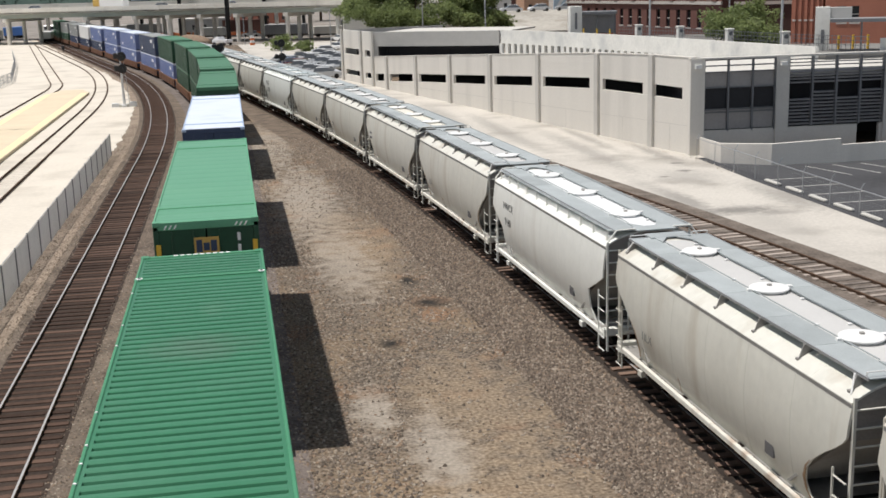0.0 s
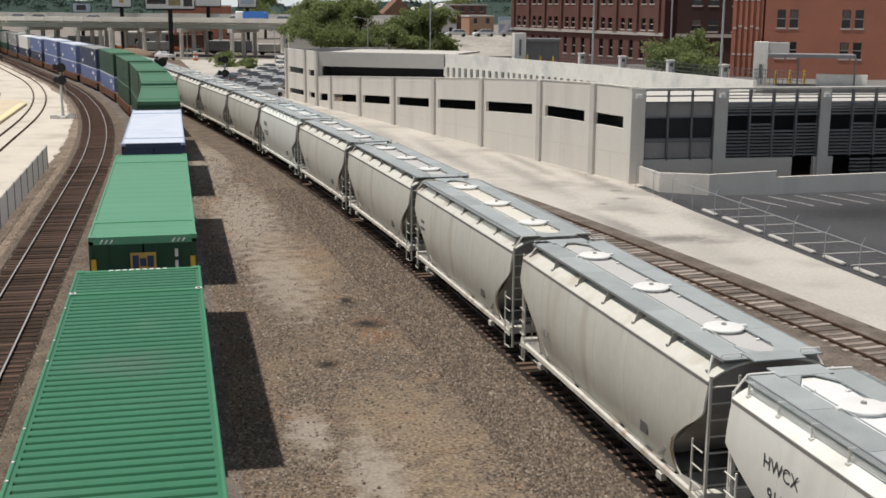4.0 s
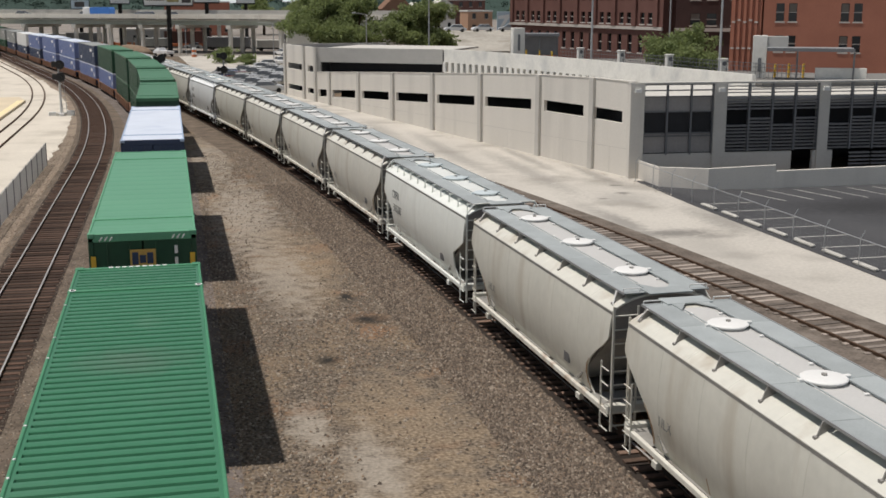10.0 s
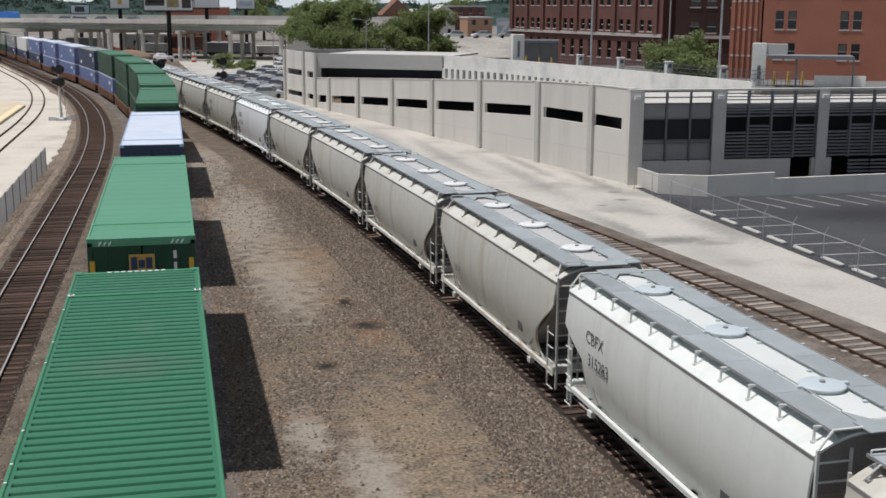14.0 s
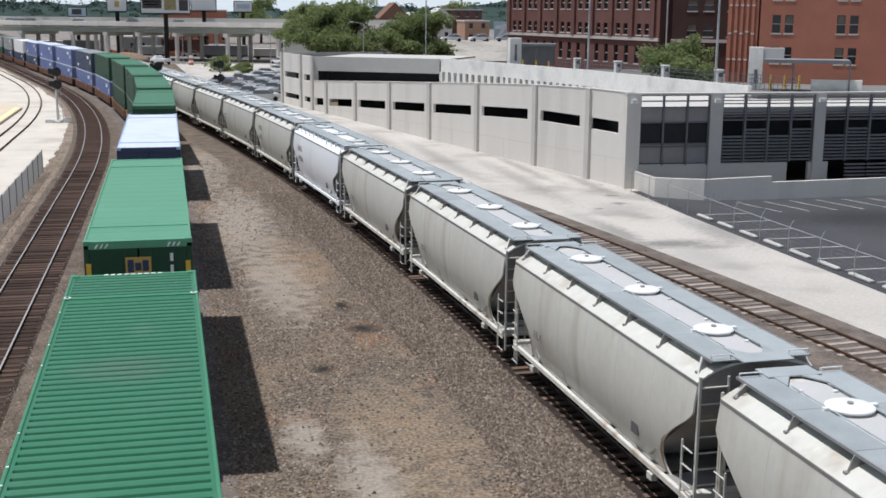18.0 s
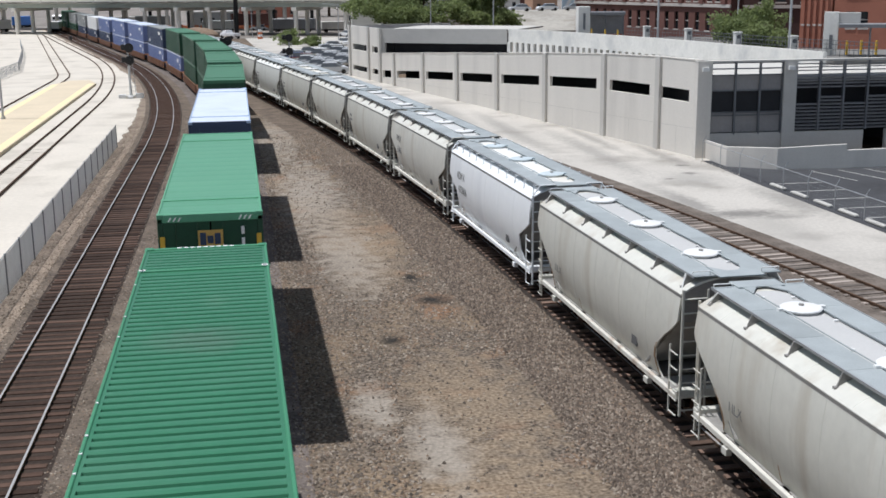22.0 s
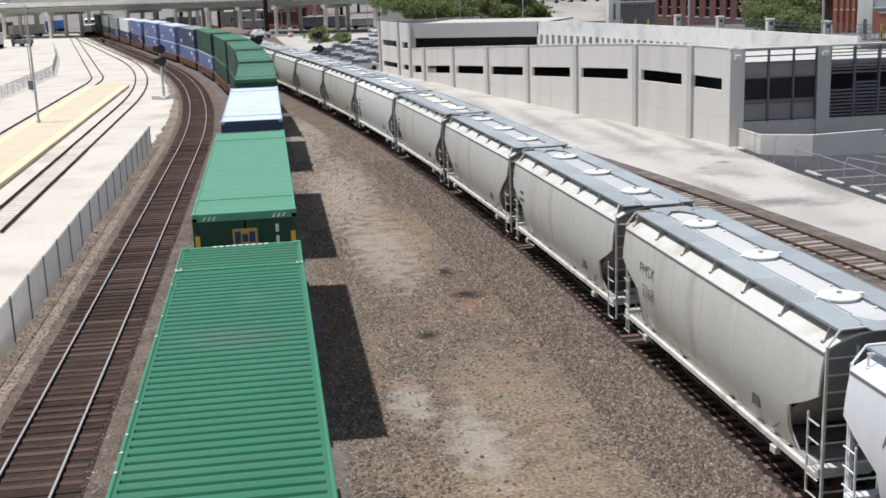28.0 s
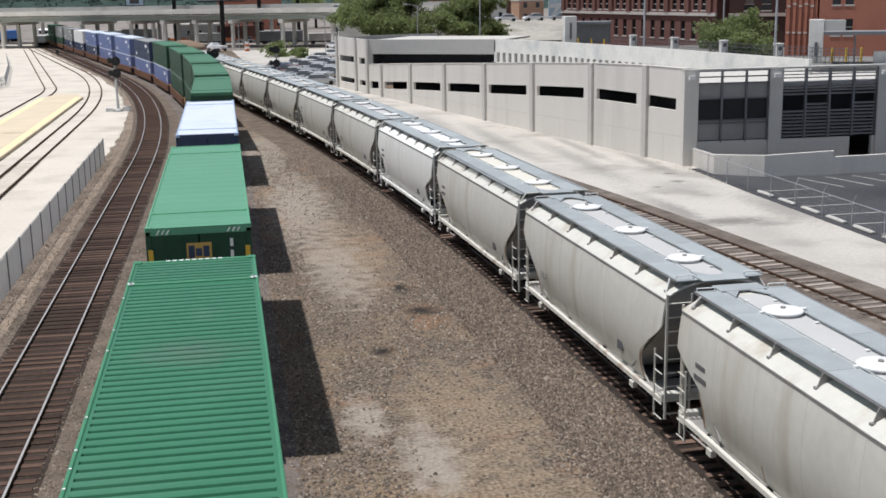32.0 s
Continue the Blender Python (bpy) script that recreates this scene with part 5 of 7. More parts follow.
# curving ramp wall before the front
ramp = [(30.9, 73.6), (30.8, 69.9), (33.4, 68.0), (37.85, 67.5)]
for (x0, y0), (x1, y1), zt0, zt1 in zip(ramp[:-1], ramp[1:], (1.25, 1.3, 1.38), (1.3, 1.38, 1.56)):
    part("ramp_wall", Mesh().loft([[(x, y, 0), (x + 0.12, y + 0.25, 0), (x + 0.12, y + 0.25, z), (x, y, z)] for x, y, z in ((x0, y0, zt0), (x1, y1, zt1))]), M_GARAGE, garage, "low concrete ramp wall")
part("ramp_wall", Mesh().loft([[(x, y, 0), (x, y + 0.25, 0), (x, y + 0.25, z), (x, y, z)] for x, y, z in ((37.86, 67.51, 1.16), (46.0, 67.5, 1.25), (70, 67.5, 1.4))]), M_GARAGE, garage, "low concrete ramp wall")

# parking stalls and wheel stops
for i in range(11):
    y = 62.7 - i * 2.67
    tagged(new("wheel_stop", Mesh().box(30.36, 30.62, y - 1.78, y, 0.03, 0.19, 0.05).data("wheel_stop", M_CONC)), "pale concrete wheel stop at the lot edge", "wheel stop", "wheel stops along the parking lot")
lines = Mesh()
for i in range(12):
    y = 63.0 - i * 2.56
    lines.box(30.9, 33.9, y - 0.05, y + 0.05, 0.030, 0.036)
for i in range(15):
    x = 35.1 + i * 1.88
    lines.add([(x, 66.9, 0.036), (x + 0.1, 66.9, 0.036), (x + 1.1, 63.0, 0.036), (x + 1.0, 63.0, 0.036)], [(0, 1, 2, 3)])
solid("parking_lines", lines, M_LINE, "worn white parking stall lines on asphalt", kind="structure")
# low wire fence with outrigger arms along the edge of the lot
lot_fence = thing("wire_fence", "low grey wire fence with slanted arms along the parking lot", "fence")
FX, FZ = 30.3, 1.33
fy = [72.6 - 2.95 * i for i in range(14)]
for y in fy:
    part("post", Mesh().rod((FX, y, 0.02), (FX, y, FZ + 0.02), 0.022, 6), M_POLE, lot_fence)
    part("outrigger_arm", Mesh().bar((FX, y, FZ), (FX + 0.22, y, FZ + 0.34), 0.03, 0.03), M_POLE, lot_fence)
for ya, yb in zip(fy[:-1], fy[1:]):
    part("top_rail", Mesh().rod((FX, ya, FZ), (FX, yb, FZ), 0.026, 6), M_POLE, lot_fence)
    net = Mesh()
    for i in range(1, 12):
        y = ya + (yb - ya) * i / 12
        net.box(FX - 0.001, FX + 0.001, y - 0.0013, y + 0.0013, 0.06, FZ)
    for i in range(1, 6):
        net.box(FX + 0.002, FX + 0.004, yb, ya, 0.22 * i - 0.0013, 0.22 * i + 0.0013)
    part("wire_netting", net, M_POLE, lot_fence)


# ---------------------------------------------------------------- brick buildings
def facade_building(name, label, corner, along, length, depth, z0, z1, wall, rows, cols, win_w, bands, blind=0.0, ground_cols=(), pilasters=()):
    """A brick block: the front runs from a corner along a direction; windows recessed with pale sills."""
    b = thing(name, label, "building")
    a, d = Vector((*corner, 0)), Vector((*along, 0)).normalized()
    nrm = Vector((d.y, -d.x, 0))

    def P(u, o, z):
        p = a + d * u + nrm * o
        return (p.x, p.y, z)

    def bx(u0, u1, o0, o1, za, zb):
        return Mesh().loft([[P(u, o0, za), P(u, o1, za), P(u, o1, zb), P(u, o0, zb)] for u in (u0, u1)])

    part("wall", bx(0, length, -depth, -0.35, z0, z1), wall, b)
    # front skin: piers between windows and spandrels between rows
    for u in pilasters:
        part("pilaster", bx(u - 0.42, u + 0.42, 0.0, 0.32, 8.6, z1), wall, b)
    lo = z0
    for r0, r1 in rows + [(z1, z1)]:
        if r0 > lo:
            part("spandrel", bx(0, length, -0.35, 0, lo, r0), wall, b)
        lo = r1
    for row, (r0, r1) in enumerate(rows):
        centres = ground_cols if row == 0 and ground_cols else cols
        edges = sorted([c - win_w / 2 for c in centres] + [c + win_w / 2 for c in centres])
        us = [0] + edges + [length]
        for i in range(0, len(us), 2):
            if us[i + 1] > us[i]:
                part("pier", bx(us[i], us[i + 1], -0.35, 0, r0, r1), wall, b)
        for c in centres:
            w = part("window", bx(c - win_w / 2, c + win_w / 2, -0.34, -0.24, r0, r1), M_GLASS, b, "dark sash window")
            part("sash", bx(c - win_w / 2, c + win_w / 2, -0.24, -0.19, (r0 + r1) / 2 - 0.05, (r0 + r1) / 2 + 0.05), M_SILL, w)
            part("sill", bx(c - win_w / 2 - 0.1, c + win_w / 2 + 0.1, -0.1, 0.06, r0 - 0.16, r0), M_SILL, w)
            if random.random() < blind:
                part("blind", bx(c - win_w / 2 + 0.06, c + win_w / 2 - 0.06, -0.24, -0.22, r0 + (r1 - r0) * 0.55, r1 - 0.05), M_BLIND, w)
    for za, zb, o in bands:
        part("stone_band", bx(-0.1, length + 0.1, 0, o, za, zb), M_SILL, b)
    return b

# ---------------------------------------------------------------- brown and orange brick blocks
pairs = [c for i in range(8) for c in (3.2 + 5.0 * i - 0.9, 3.2 + 5.0 * i + 0.9)]
facade_building("brick_building", "brown brick warehouse with paired sash windows", (53.7, 182.3), (8.2, -41.3), 42.0, 18.0, 3.0, 27.0, M_BROWN,
                [(5.2, 7.5), (8.95, 10.4), (12.3, 14.0), (16.0, 17.7), (19.7, 21.4)], pairs, 1.0, [(8.2, 8.6, 0.25)], 0.1, [1.95 + 2.5 * i for i in range(16)], [0.7 + 5.0 * i for i in range(9)])
facade_building("brick_building", "dark brown brick block with blinds in the windows", (61.9, 137.3), (7.4, -3.5), 16.0, 30.0, 3.0, 26.0, M_BROWN_B,
                [(8.95, 10.4), (12.1, 13.5), (15.8, 17.3)], [2.4, 4.4, 7.3, 9.3, 12.0], 1.15, [(8.2, 8.6, 0.2)], 0.9)
facade_building("brick_building", "orange-red brick block with pale window sills", (62.6, 116.2), (10.3, -6.1), 44.0, 26.0, 3.0, 26.0, M_ORANGE,
                [(6.6, 8.3), (9.8, 11.7), (13.3, 15.1), (16.8, 18.6)], [1.7, 3.0, 8.3, 9.6, 15.2, 16.5, 22, 23.3], 0.85, [], 0.3)
narrow = thing("brick_bay", "narrow orange brick stair bay with pale stone blocks", "building")
p0, p1 = Vector((60.0, 118.6, 0)), Vector((62.4, 116.3, 0))
dd = (p1 - p0).normalized()
nb = Vector((dd.y, -dd.x, 0))
part("bay_wall", Mesh().loft([[(p.x, p.y, 3), (p.x - nb.x * 9, p.y - nb.y * 9, 3), (p.x - nb.x * 9, p.y - nb.y * 9, 26), (p.x, p.y, 26)] for p in (p0, p1)]), M_ORANGE, narrow)
for i in range(5):
    q = p0 + dd * (0.35 + i * 0.62)
    part("brick_pier", Mesh().loft([[(q.x + dd.x * a + nb.x * o, q.y + dd.y * a + nb.y * o, z) for a, o in ((-0.13, 0), (0.13, 0), (0.13, 0.2), (-0.13, 0.2))] for z in (3, 26)]), M_ORANGE, narrow)
    for z in (6.8, 9.6 + 0.2 * (i % 2), 12.6, 15.4):
        part("stone_block", Mesh().loft([[(q.x + dd.x * a + nb.x * o, q.y + dd.y * a + nb.y * o, zz) for a, o in ((-0.17, 0), (0.17, 0), (0.17, 0.24), (-0.17, 0.24))] for zz in (z, z + 0.18)]), M_SILL, narrow)
down = thing("downpipe", "grey drainpipe on the brick wall", "pipe")
part("pipe", Mesh().rod((61.6, 138.2, 4), (61.6, 138.2, 26), 0.12, 8), M_POLE, down)

# street edge above the garage: piers, railing, booth, bollards
PIERS = [(39.4, 115.5), (40.4, 112.2), (42.0, 105.2), (43.1, 96.6), (44.3, 88.6)]
for x, y in PIERS[1:]:
    pr = thing("parapet_pier", "pale concrete pier on the deck parapet", "pier", "parapet piers", m=pose(x, y, 5.9))
    part("shaft", Mesh().box(-0.29, 0.29, -0.29, 0.29, 0, 1.30, 0.03), M_STUCCO, pr)
    part("cap", Mesh().box(-0.34, 0.34, -0.34, 0.34, 1.30, 1.42, 0.03), M_STUCCO, pr)
    part("emblem", Mesh().rod((0, -0.33, 1.0), (0, -0.29, 1.0), 0.18, 14), M_STEEL, pr)
for (xa, ya), (xb, yb) in zip(PIERS, PIERS[1:] + [(46.8, 80.0)]):
    fe = thing("railing", "dark metal street railing on the parapet", "railing", "street railings")
    a, b = Vector((xa, ya, 0)), Vector((xb, yb, 0))
    for z in (6.45, 6.8, 7.1):
        part("rail", Mesh().bar((a.x, a.y, z), (b.x, b.y, z), 0.04, 0.04), M_STEEL, fe)
    k = int((b - a).length / 0.45)
    for i in range(1, k):
        q = a.lerp(b, i / k)
        part("baluster", Mesh().box(q.x - 0.016, q.x + 0.016, q.y - 0.016, q.y + 0.016, 5.9, 7.1), M_STEEL, fe)
wp = thing("gate_pillar", "tall white concrete pillar with dark emblem", "pillar", m=pose(36.5, 121.2, 5.9))
part("shaft", Mesh().box(-0.65, 0.65, -0.5, 0.5, 0, 3.2, 0.04), M_STUCCO, wp)
part("emblem", Mesh().box(-0.12, 0.12, -0.56, -0.5, 0.8, 2.5), M_STEEL, wp)
for x, y in ((36.8, 119.0), (37.6, 116.9), (38.3, 114.9)):
    bo = thing("bollard", "yellow steel bollard on the street", "bollard", "yellow bollards", m=pose(x, y, 5.9))
    part("post", Mesh().rod((0, 0, 0), (0, 0, 0.95), 0.09, 8), M_YELLOW, bo)
for x, y in ((47.5, 85.8), (48.5, 85.4), (49.5, 84.9)):
    bo = thing("bollard", "yellow steel bollard beside the booth", "bollard", "yellow bollards", m=pose(x, y, 5.9))
    part("post", Mesh().rod((0, 0, 0), (0, 0, 1.1), 0.1, 8), M_YELLOW, bo)
shelter = thing("gate_shelter", "flat grey shelter on slim posts beside the gate pillar", "shelter", m=pose(39.4, 122.4, 5.9, 0, 0, -20))
part("roof_slab", Mesh().box(-2.1, 2.1, -1.4, 1.4, 2.25, 2.6, 0.04), M_STEEL, shelter)
for x in (-1.9, 0.0, 1.9):
    for y in (-1.2, 1.2):
        part("post", Mesh().rod((x, y, 0), (x, y, 2.26), 0.06, 6), M_STEEL, shelter)
part("back_panel", Mesh().box(-1.9, 1.9, 1.1, 1.18, 0.2, 2.2), M_LOUVRE, shelter)
booth = thing("entrance_canopy", "white concrete garage entrance with flat steel canopy", "canopy", m=pose(45.9, 85.4, 5.9, 0, 0, -28))
part("portal_wall", Mesh().box(-0.6, 0.5, -0.4, 0.4, 0, 3.35, 0.03), M_STUCCO, booth)
part("portal_header", Mesh().box(0.5, 2.1, -0.25, 0.4, 2.2, 3.3, 0.03), M_GREY, booth)
part("canopy_slab", Mesh().box(0.5, 7.0, -1.9, 0.8, 2.28, 2.46, 0.03), M_POLE, booth, "pale steel canopy slab")
part("canopy_fascia", Mesh().box(0.5, 7.0, -1.96, -1.9, 2.20, 2.46), M_STEEL, booth, "grey steel canopy edge")
part("emblem", Mesh().box(-0.15, 0.1, -0.46, -0.4, 0.5, 1.6), M_STEEL, booth)
for x in (2.8, 7.0):
    part("post", Mesh().rod((x, -1.6, 0), (x, -1.6, 2.3), 0.07, 8), M_STEEL, booth)
part("kiosk_wall", Mesh().box(4.2, 8.0, -1.3, -1.1, 0, 0.95, 0.02), M_STUCCO, booth)


def light_pole(x, y, z, height, label, arm=1.6):
    p = thing("light_pole", label, "light pole", "light poles", m=pose(x, y, z))
    part("base", Mesh().rod((0, 0, 0), (0, 0, 0.35), 0.2, 10), M_CONC, p)
    part("mast", Mesh().rod((0, 0, 0.35), (0, 0, height), 0.11, 10, 0.07), M_POLE, p)
    part("arm", Mesh().rod((0, 0, height - 0.1), (-arm, 0, height + 0.15), 0.04, 6), M_POLE, p)
    part("lamp_head", Mesh().box(-arm - 0.5, -arm + 0.1, -0.16, 0.16, height + 0.08, height + 0.22, 0.04), M_POLE, p)
    return p


light_pole(44.0, 88.6, 5.9, 11.0, "tall grey light pole on the upper deck")
light_pole(40.2, 108.5, 5.9, 11.0, "tall grey light pole on the upper deck")
light_pole(33.1, 150.0, 0.0, 16.5, "tall grey light pole behind the garage")
light_pole(-20.8, 108.6, 0.2, 10.5, "slender grey light pole on the platform")
light_pole(3.6, 262.0, 0, 6.5, "grey street light beyond the parking lot")
light_pole(20.5, 238.0, 0, 7.5, "grey street light with curved arm", 2.6)
light_pole(28.5, 172.0, 0, 10.0, "grey street light behind the garage")


# ---------------------------------------------------------------- overpass
OV0, OV1 = Vector((-39.5, 297.4, 0)), Vector((23.2, 264.0, 0))
od = (OV1 - OV0).normalized()
on = Vector((-od.y, od.x, 0))
overpass = thing("overpass", "aged concrete highway overpass on rows of round columns", "bridge")


def ov(u, o, z):
    p = OV0 + od * u + on * o
    return (p.x, p.y, z)


def ov_box(u0, u1, o0, o1, z0, z1):
    return Mesh().loft([[ov(u, o0, z0), ov(u, o1, z0), ov(u, o1, z1), ov(u, o0, z1)] for u in (u0, u1)])


part("deck", ov_box(-330, 98, 0.0, 15, 7.55, 7.85), M_BRIDGE, overpass)
part("barrier", ov_box(-330, 98, -0.12, 0.25, 7.85, 8.85), M_BARRIER, overpass, "pale concrete barrier")
part("fascia", ov_box(-330, 98, 0.0, 0.25, 7.45, 7.85), M_BRIDGE, overpass, "stained concrete edge beam")
part("barrier", ov_box(-330, 98, 14.7, 15.0, 7.85, 8.75), M_BRIDGE, overpass)
M_GIRDER = mat("pale_green_girder", (0.33, 0.36, 0.31), 0.7, vary=0.15, fine=2, coarse=0.2, stain=(0.2, 0.19, 0.15), stain_amount=0.5)
for o in (0.5, 4.5, 8.5, 12.5):
    part("girder", ov_box(-330, 98, o, o + 0.35, 6.45, 7.55), M_GIRDER, overpass, "long weathered girder")
for u in np.arange(-168, 97, 5.0):
    part("barrier_post", ov_box(u, u + 0.3, -0.2, -0.12, 7.6, 8.8), M_BARRIER, overpass)
for u in (-160, -140, -120, -100, -80, -62, -47, -30, -16, 7, 20.4, 29.4, 37.7, 47.1, 59.7, 72, 84, 96):
    cap = part("cap_beam", ov_box(u - 0.55, u + 0.55, -0.1, 15.0, 5.6, 6.45), M_BRIDGE, overpass)
    for o in (1.0, 7.2, 13.6):
        a, b = ov(u, o, 0), ov(u, o, 5.65)
        part("column", Mesh().rod(a, b, 0.5, 12), M_BRIDGE, overpass)
second = thing("overpass", "second pale roadway behind the first overpass", "bridge")
part("deck", ov_box(-330, 98, 26, 36, 8.2, 9.0), M_BRIDGE, second)
part("barrier", ov_box(-330, 98, 25.8, 26.1, 8.6, 9.6), M_BRIDGE, second)
for u in np.arange(-160, 97, 17.0):
    for o in (28.0, 34.0):
        part("column", Mesh().rod(ov(u, o, 0), ov(u, o, 8.2), 0.5, 10), M_BRIDGE, second)


# ---------------------------------------------------------------- billboards
M_AD1 = mat("dark_poster", (0.05, 0.045, 0.045), 0.5, vary=0.2)
M_AD2 = mat("olive_poster_blot", (0.30, 0.26, 0.12), 0.5, vary=0.4, fine=3)
M_AD3 = mat("pale_blue_poster", (0.45, 0.55, 0.62), 0.5, vary=0.15)


def billboard(x, y, w, z0, z1, label, blots, pole=True, edge=M_BLACK, face=M_BOARD, base=0.0):
    b = thing("billboard", label, "billboard", "roadside billboards", m=pose(x, y, base))
    part("frame", Mesh().box(-w / 2 - 0.2, w / 2 + 0.2, 0, 0.5, z0 - 0.25, z1 + 0.2, 0.03), edge, b)
    part("face", Mesh().box(-w / 2, w / 2, -0.08, 0.0, z0, z1), face, b)
    for x0, x1, q0, q1, m in blots:
        part("poster_shape", Mesh().box(-w / 2 + x0 * w, -w / 2 + x1 * w, -0.12, -0.08, z0 + q0 * (z1 - z0), z0 + q1 * (z1 - z0)), m, b)
    part("catwalk", Mesh().box(-w / 2, w / 2, -0.8, 0, z0 - 0.45, z0 - 0.35), M_BLACK, b)
    if pole:
        part("pole", Mesh().rod((0, 0.4, 0), (0, 0.4, z0), 0.5, 14), M_BLACK, b)
    return b


billboard(-11.6, 310, 4.6, 11.2, 14.4, "white billboard in a black frame with a small emblem", [(0.38, 0.62, 0.3, 0.75, M_OCHRE)])
billboard(0.3, 269.0, 10.4, 10.9, 14.2, "billboard with dark poster shapes on a black pole", [(0.02, 0.42, 0.30, 0.95, M_AD1), (0.05, 0.36, 0.52, 0.60, M_BOARD), (0.05, 0.36, 0.70, 0.78, M_BOARD), (0.47, 0.72, 0.2, 0.95, M_AD2), (0.78, 0.97, 0.15, 0.9, M_AD1)])
billboard(9.6, 300.0, 5.9, 11.5, 14.4, "pale blank billboard beside the overpass", [])
billboard(21.5, 335, 4.8, 11.2, 13.9, "pale blue billboard on a dark frame", [(0.12, 0.88, 0.3, 0.75, M_AD3)])
billboard(-23.0, 335, 4.6, 9.7, 11.9, "small dark billboard behind the overpass", [(0.2, 0.75, 0.2, 0.85, M_AD1)], face=M_AD3)
zs = thing("roadside_sign", "white and blue slanted roadside sign", "sign", m=pose(77.5, 269.0, 0))
part("panel", Mesh().box(-1.6, 1.6, 0, 0.3, 4.4, 9.4, 0.03), M_AD3, zs)
part("stripe", Mesh().prism([(-1.4, 8.4), (1.4, 8.8), (1.4, 8.0), (-0.6, 5.2), (-1.4, 5.2), (0.2, 7.7), (-1.4, 7.7)], "y", -0.06, 0.0), M_BOARD, zs)
part("post", Mesh().rod((0, 0.15, 0), (0, 0.15, 4.4), 0.2, 8), M_POLE, zs)


# ---------------------------------------------------------------- trees and woods
def leaf_cloud(rng, centres, radii, n, size):
    """Many small tilted leaf clumps spread in lumpy shells round the given centres."""
    idx = rng.integers(0, len(centres), n)
    d = rng.normal(size=(n, 3))
    d /= np.linalg.norm(d, axis=1, keepdims=True)
    r = rng.uniform(0.25, 1.25, n) ** 0.6
    p = centres[idx] + d * (radii[idx] * r)[:, None] * np.array([1, 1, 0.8])
    a = rng.normal(size=(n, 3))
    a /= np.linalg.norm(a, axis=1, keepdims=True)
    b = np.cross(a, rng.normal(size=(n, 3)))
    b /= np.linalg.norm(b, axis=1, keepdims=True)
    s = rng.uniform(*size, (n, 1))
    v = np.stack([p - a * s, p - b * s * 0.6, p + a * s, p + b * s * 0.6], 1).reshape(-1, 3)
    f = (np.arange(n) * 4)[:, None] + np.arange(4)[None]
    return v.tolist(), f.tolist()


def tree(x, y, z, height, radius, seed, label, n=17000, low=0.30, leaf=(0.13, 0.27)):
    """A tapered trunk with limbs to the lumps of its crown; far trees show none of their limbs."""
    rng = np.random.default_rng(seed)
    t = thing("tree", label, "tree", m=pose(x, y, z))
    trunk = Mesh()
    trunk.rod((0, 0, 0), (0.2, 0.1, height * 0.45), height * 0.028, 9, height * 0.018)
    part("trunk", trunk, M_BARK, t)
    cs, rs = [], []
    for i in range(24):
        a, el = 2.4 * i + rng.uniform(-0.4, 0.4), 0.05 + 0.92 * ((i * 0.618) % 1.0) ** 0.8
        out = radius * 0.74 * math.sqrt(1 - 0.8 * (1.7 * el - 0.75) ** 2) * rng.uniform(0.65, 1)
        c = np.array([cos(a) * out, sin(a) * out, height * (low + (0.82 - low) * el)])
        if n > 10000 and i < 14:
            part("limb", Mesh().rod((0.2, 0.1, height * 0.42), tuple(c), height * 0.013, 6, height * 0.005), M_BARK, t)
        cs.append(c)
        rs.append(radius * rng.uniform(0.30, 0.42))
        for _ in range(4):
            cs.append(c + rng.normal(size=3) * radius * np.array([0.24, 0.24, 0.14]))
            rs.append(radius * rng.uniform(0.15, 0.28))
    v, f = leaf_cloud(rng, np.array(cs), np.array(rs), n, leaf)
    part("crown", Mesh().add(v, f), M_LEAF, t, "uneven green crown")
    return t


tree(23.5, 188, 0, 14.5, 4.9, 11, "full green tree behind the garage", 22000, 0.27)
tree(29.2, 187, 0, 14.2, 4.7, 12, "full green tree behind the garage", 20000, 0.27)
tree(37.4, 184, 0, 13.0, 4.4, 13, "broad green tree beside a grey pole", 19000, 0.27)
tree(41.3, 186, 0, 13.2, 4.2, 14, "green tree beside a broader one", 17000, 0.27)
tree(50.0, 109, 4.4, 4.9, 3.7, 15, "broad bushy green tree on the street", 16000, 0.1, (0.10, 0.2))
tree(10.5, 232, 0, 3.0, 2.3, 16, "small green bush beside the overpass", 3000, 0.0)
tree(14.5, 226, 0, 2.0, 1.8, 17, "low green bush beside the gravel lot", 2000, 0.0)
for i, (x, y, h, r) in enumerate(((33, 420, 19, 7), (60, 395, 17, 6), (92, 380, 17, 6.5), (110, 350, 15, 6), (46, 410, 16, 6))):
    tree(x, y, 0, h, r, 40 + i, "distant green tree on the skyline", 6000, 0.2, (0.25, 0.5))

def skyline(x):
    """Height of the wooded ridge along x."""
    return float(np.interp(x, (-420, -104, -74, -60, -30, -14, 18, 45, 55, 70, 76, 85, 130, 145, 160, 172, 190, 215, 231, 420), (15.5, 16, 17.2, 15, 17.6, 17.4, 10.5, 10.5, 14, 14, 10, 12.5, 13.5, 16, 16, 14.5, 14.5, 18, 20, 20))) + 1.5 * noise.noise((x * 0.09, 3, 0))


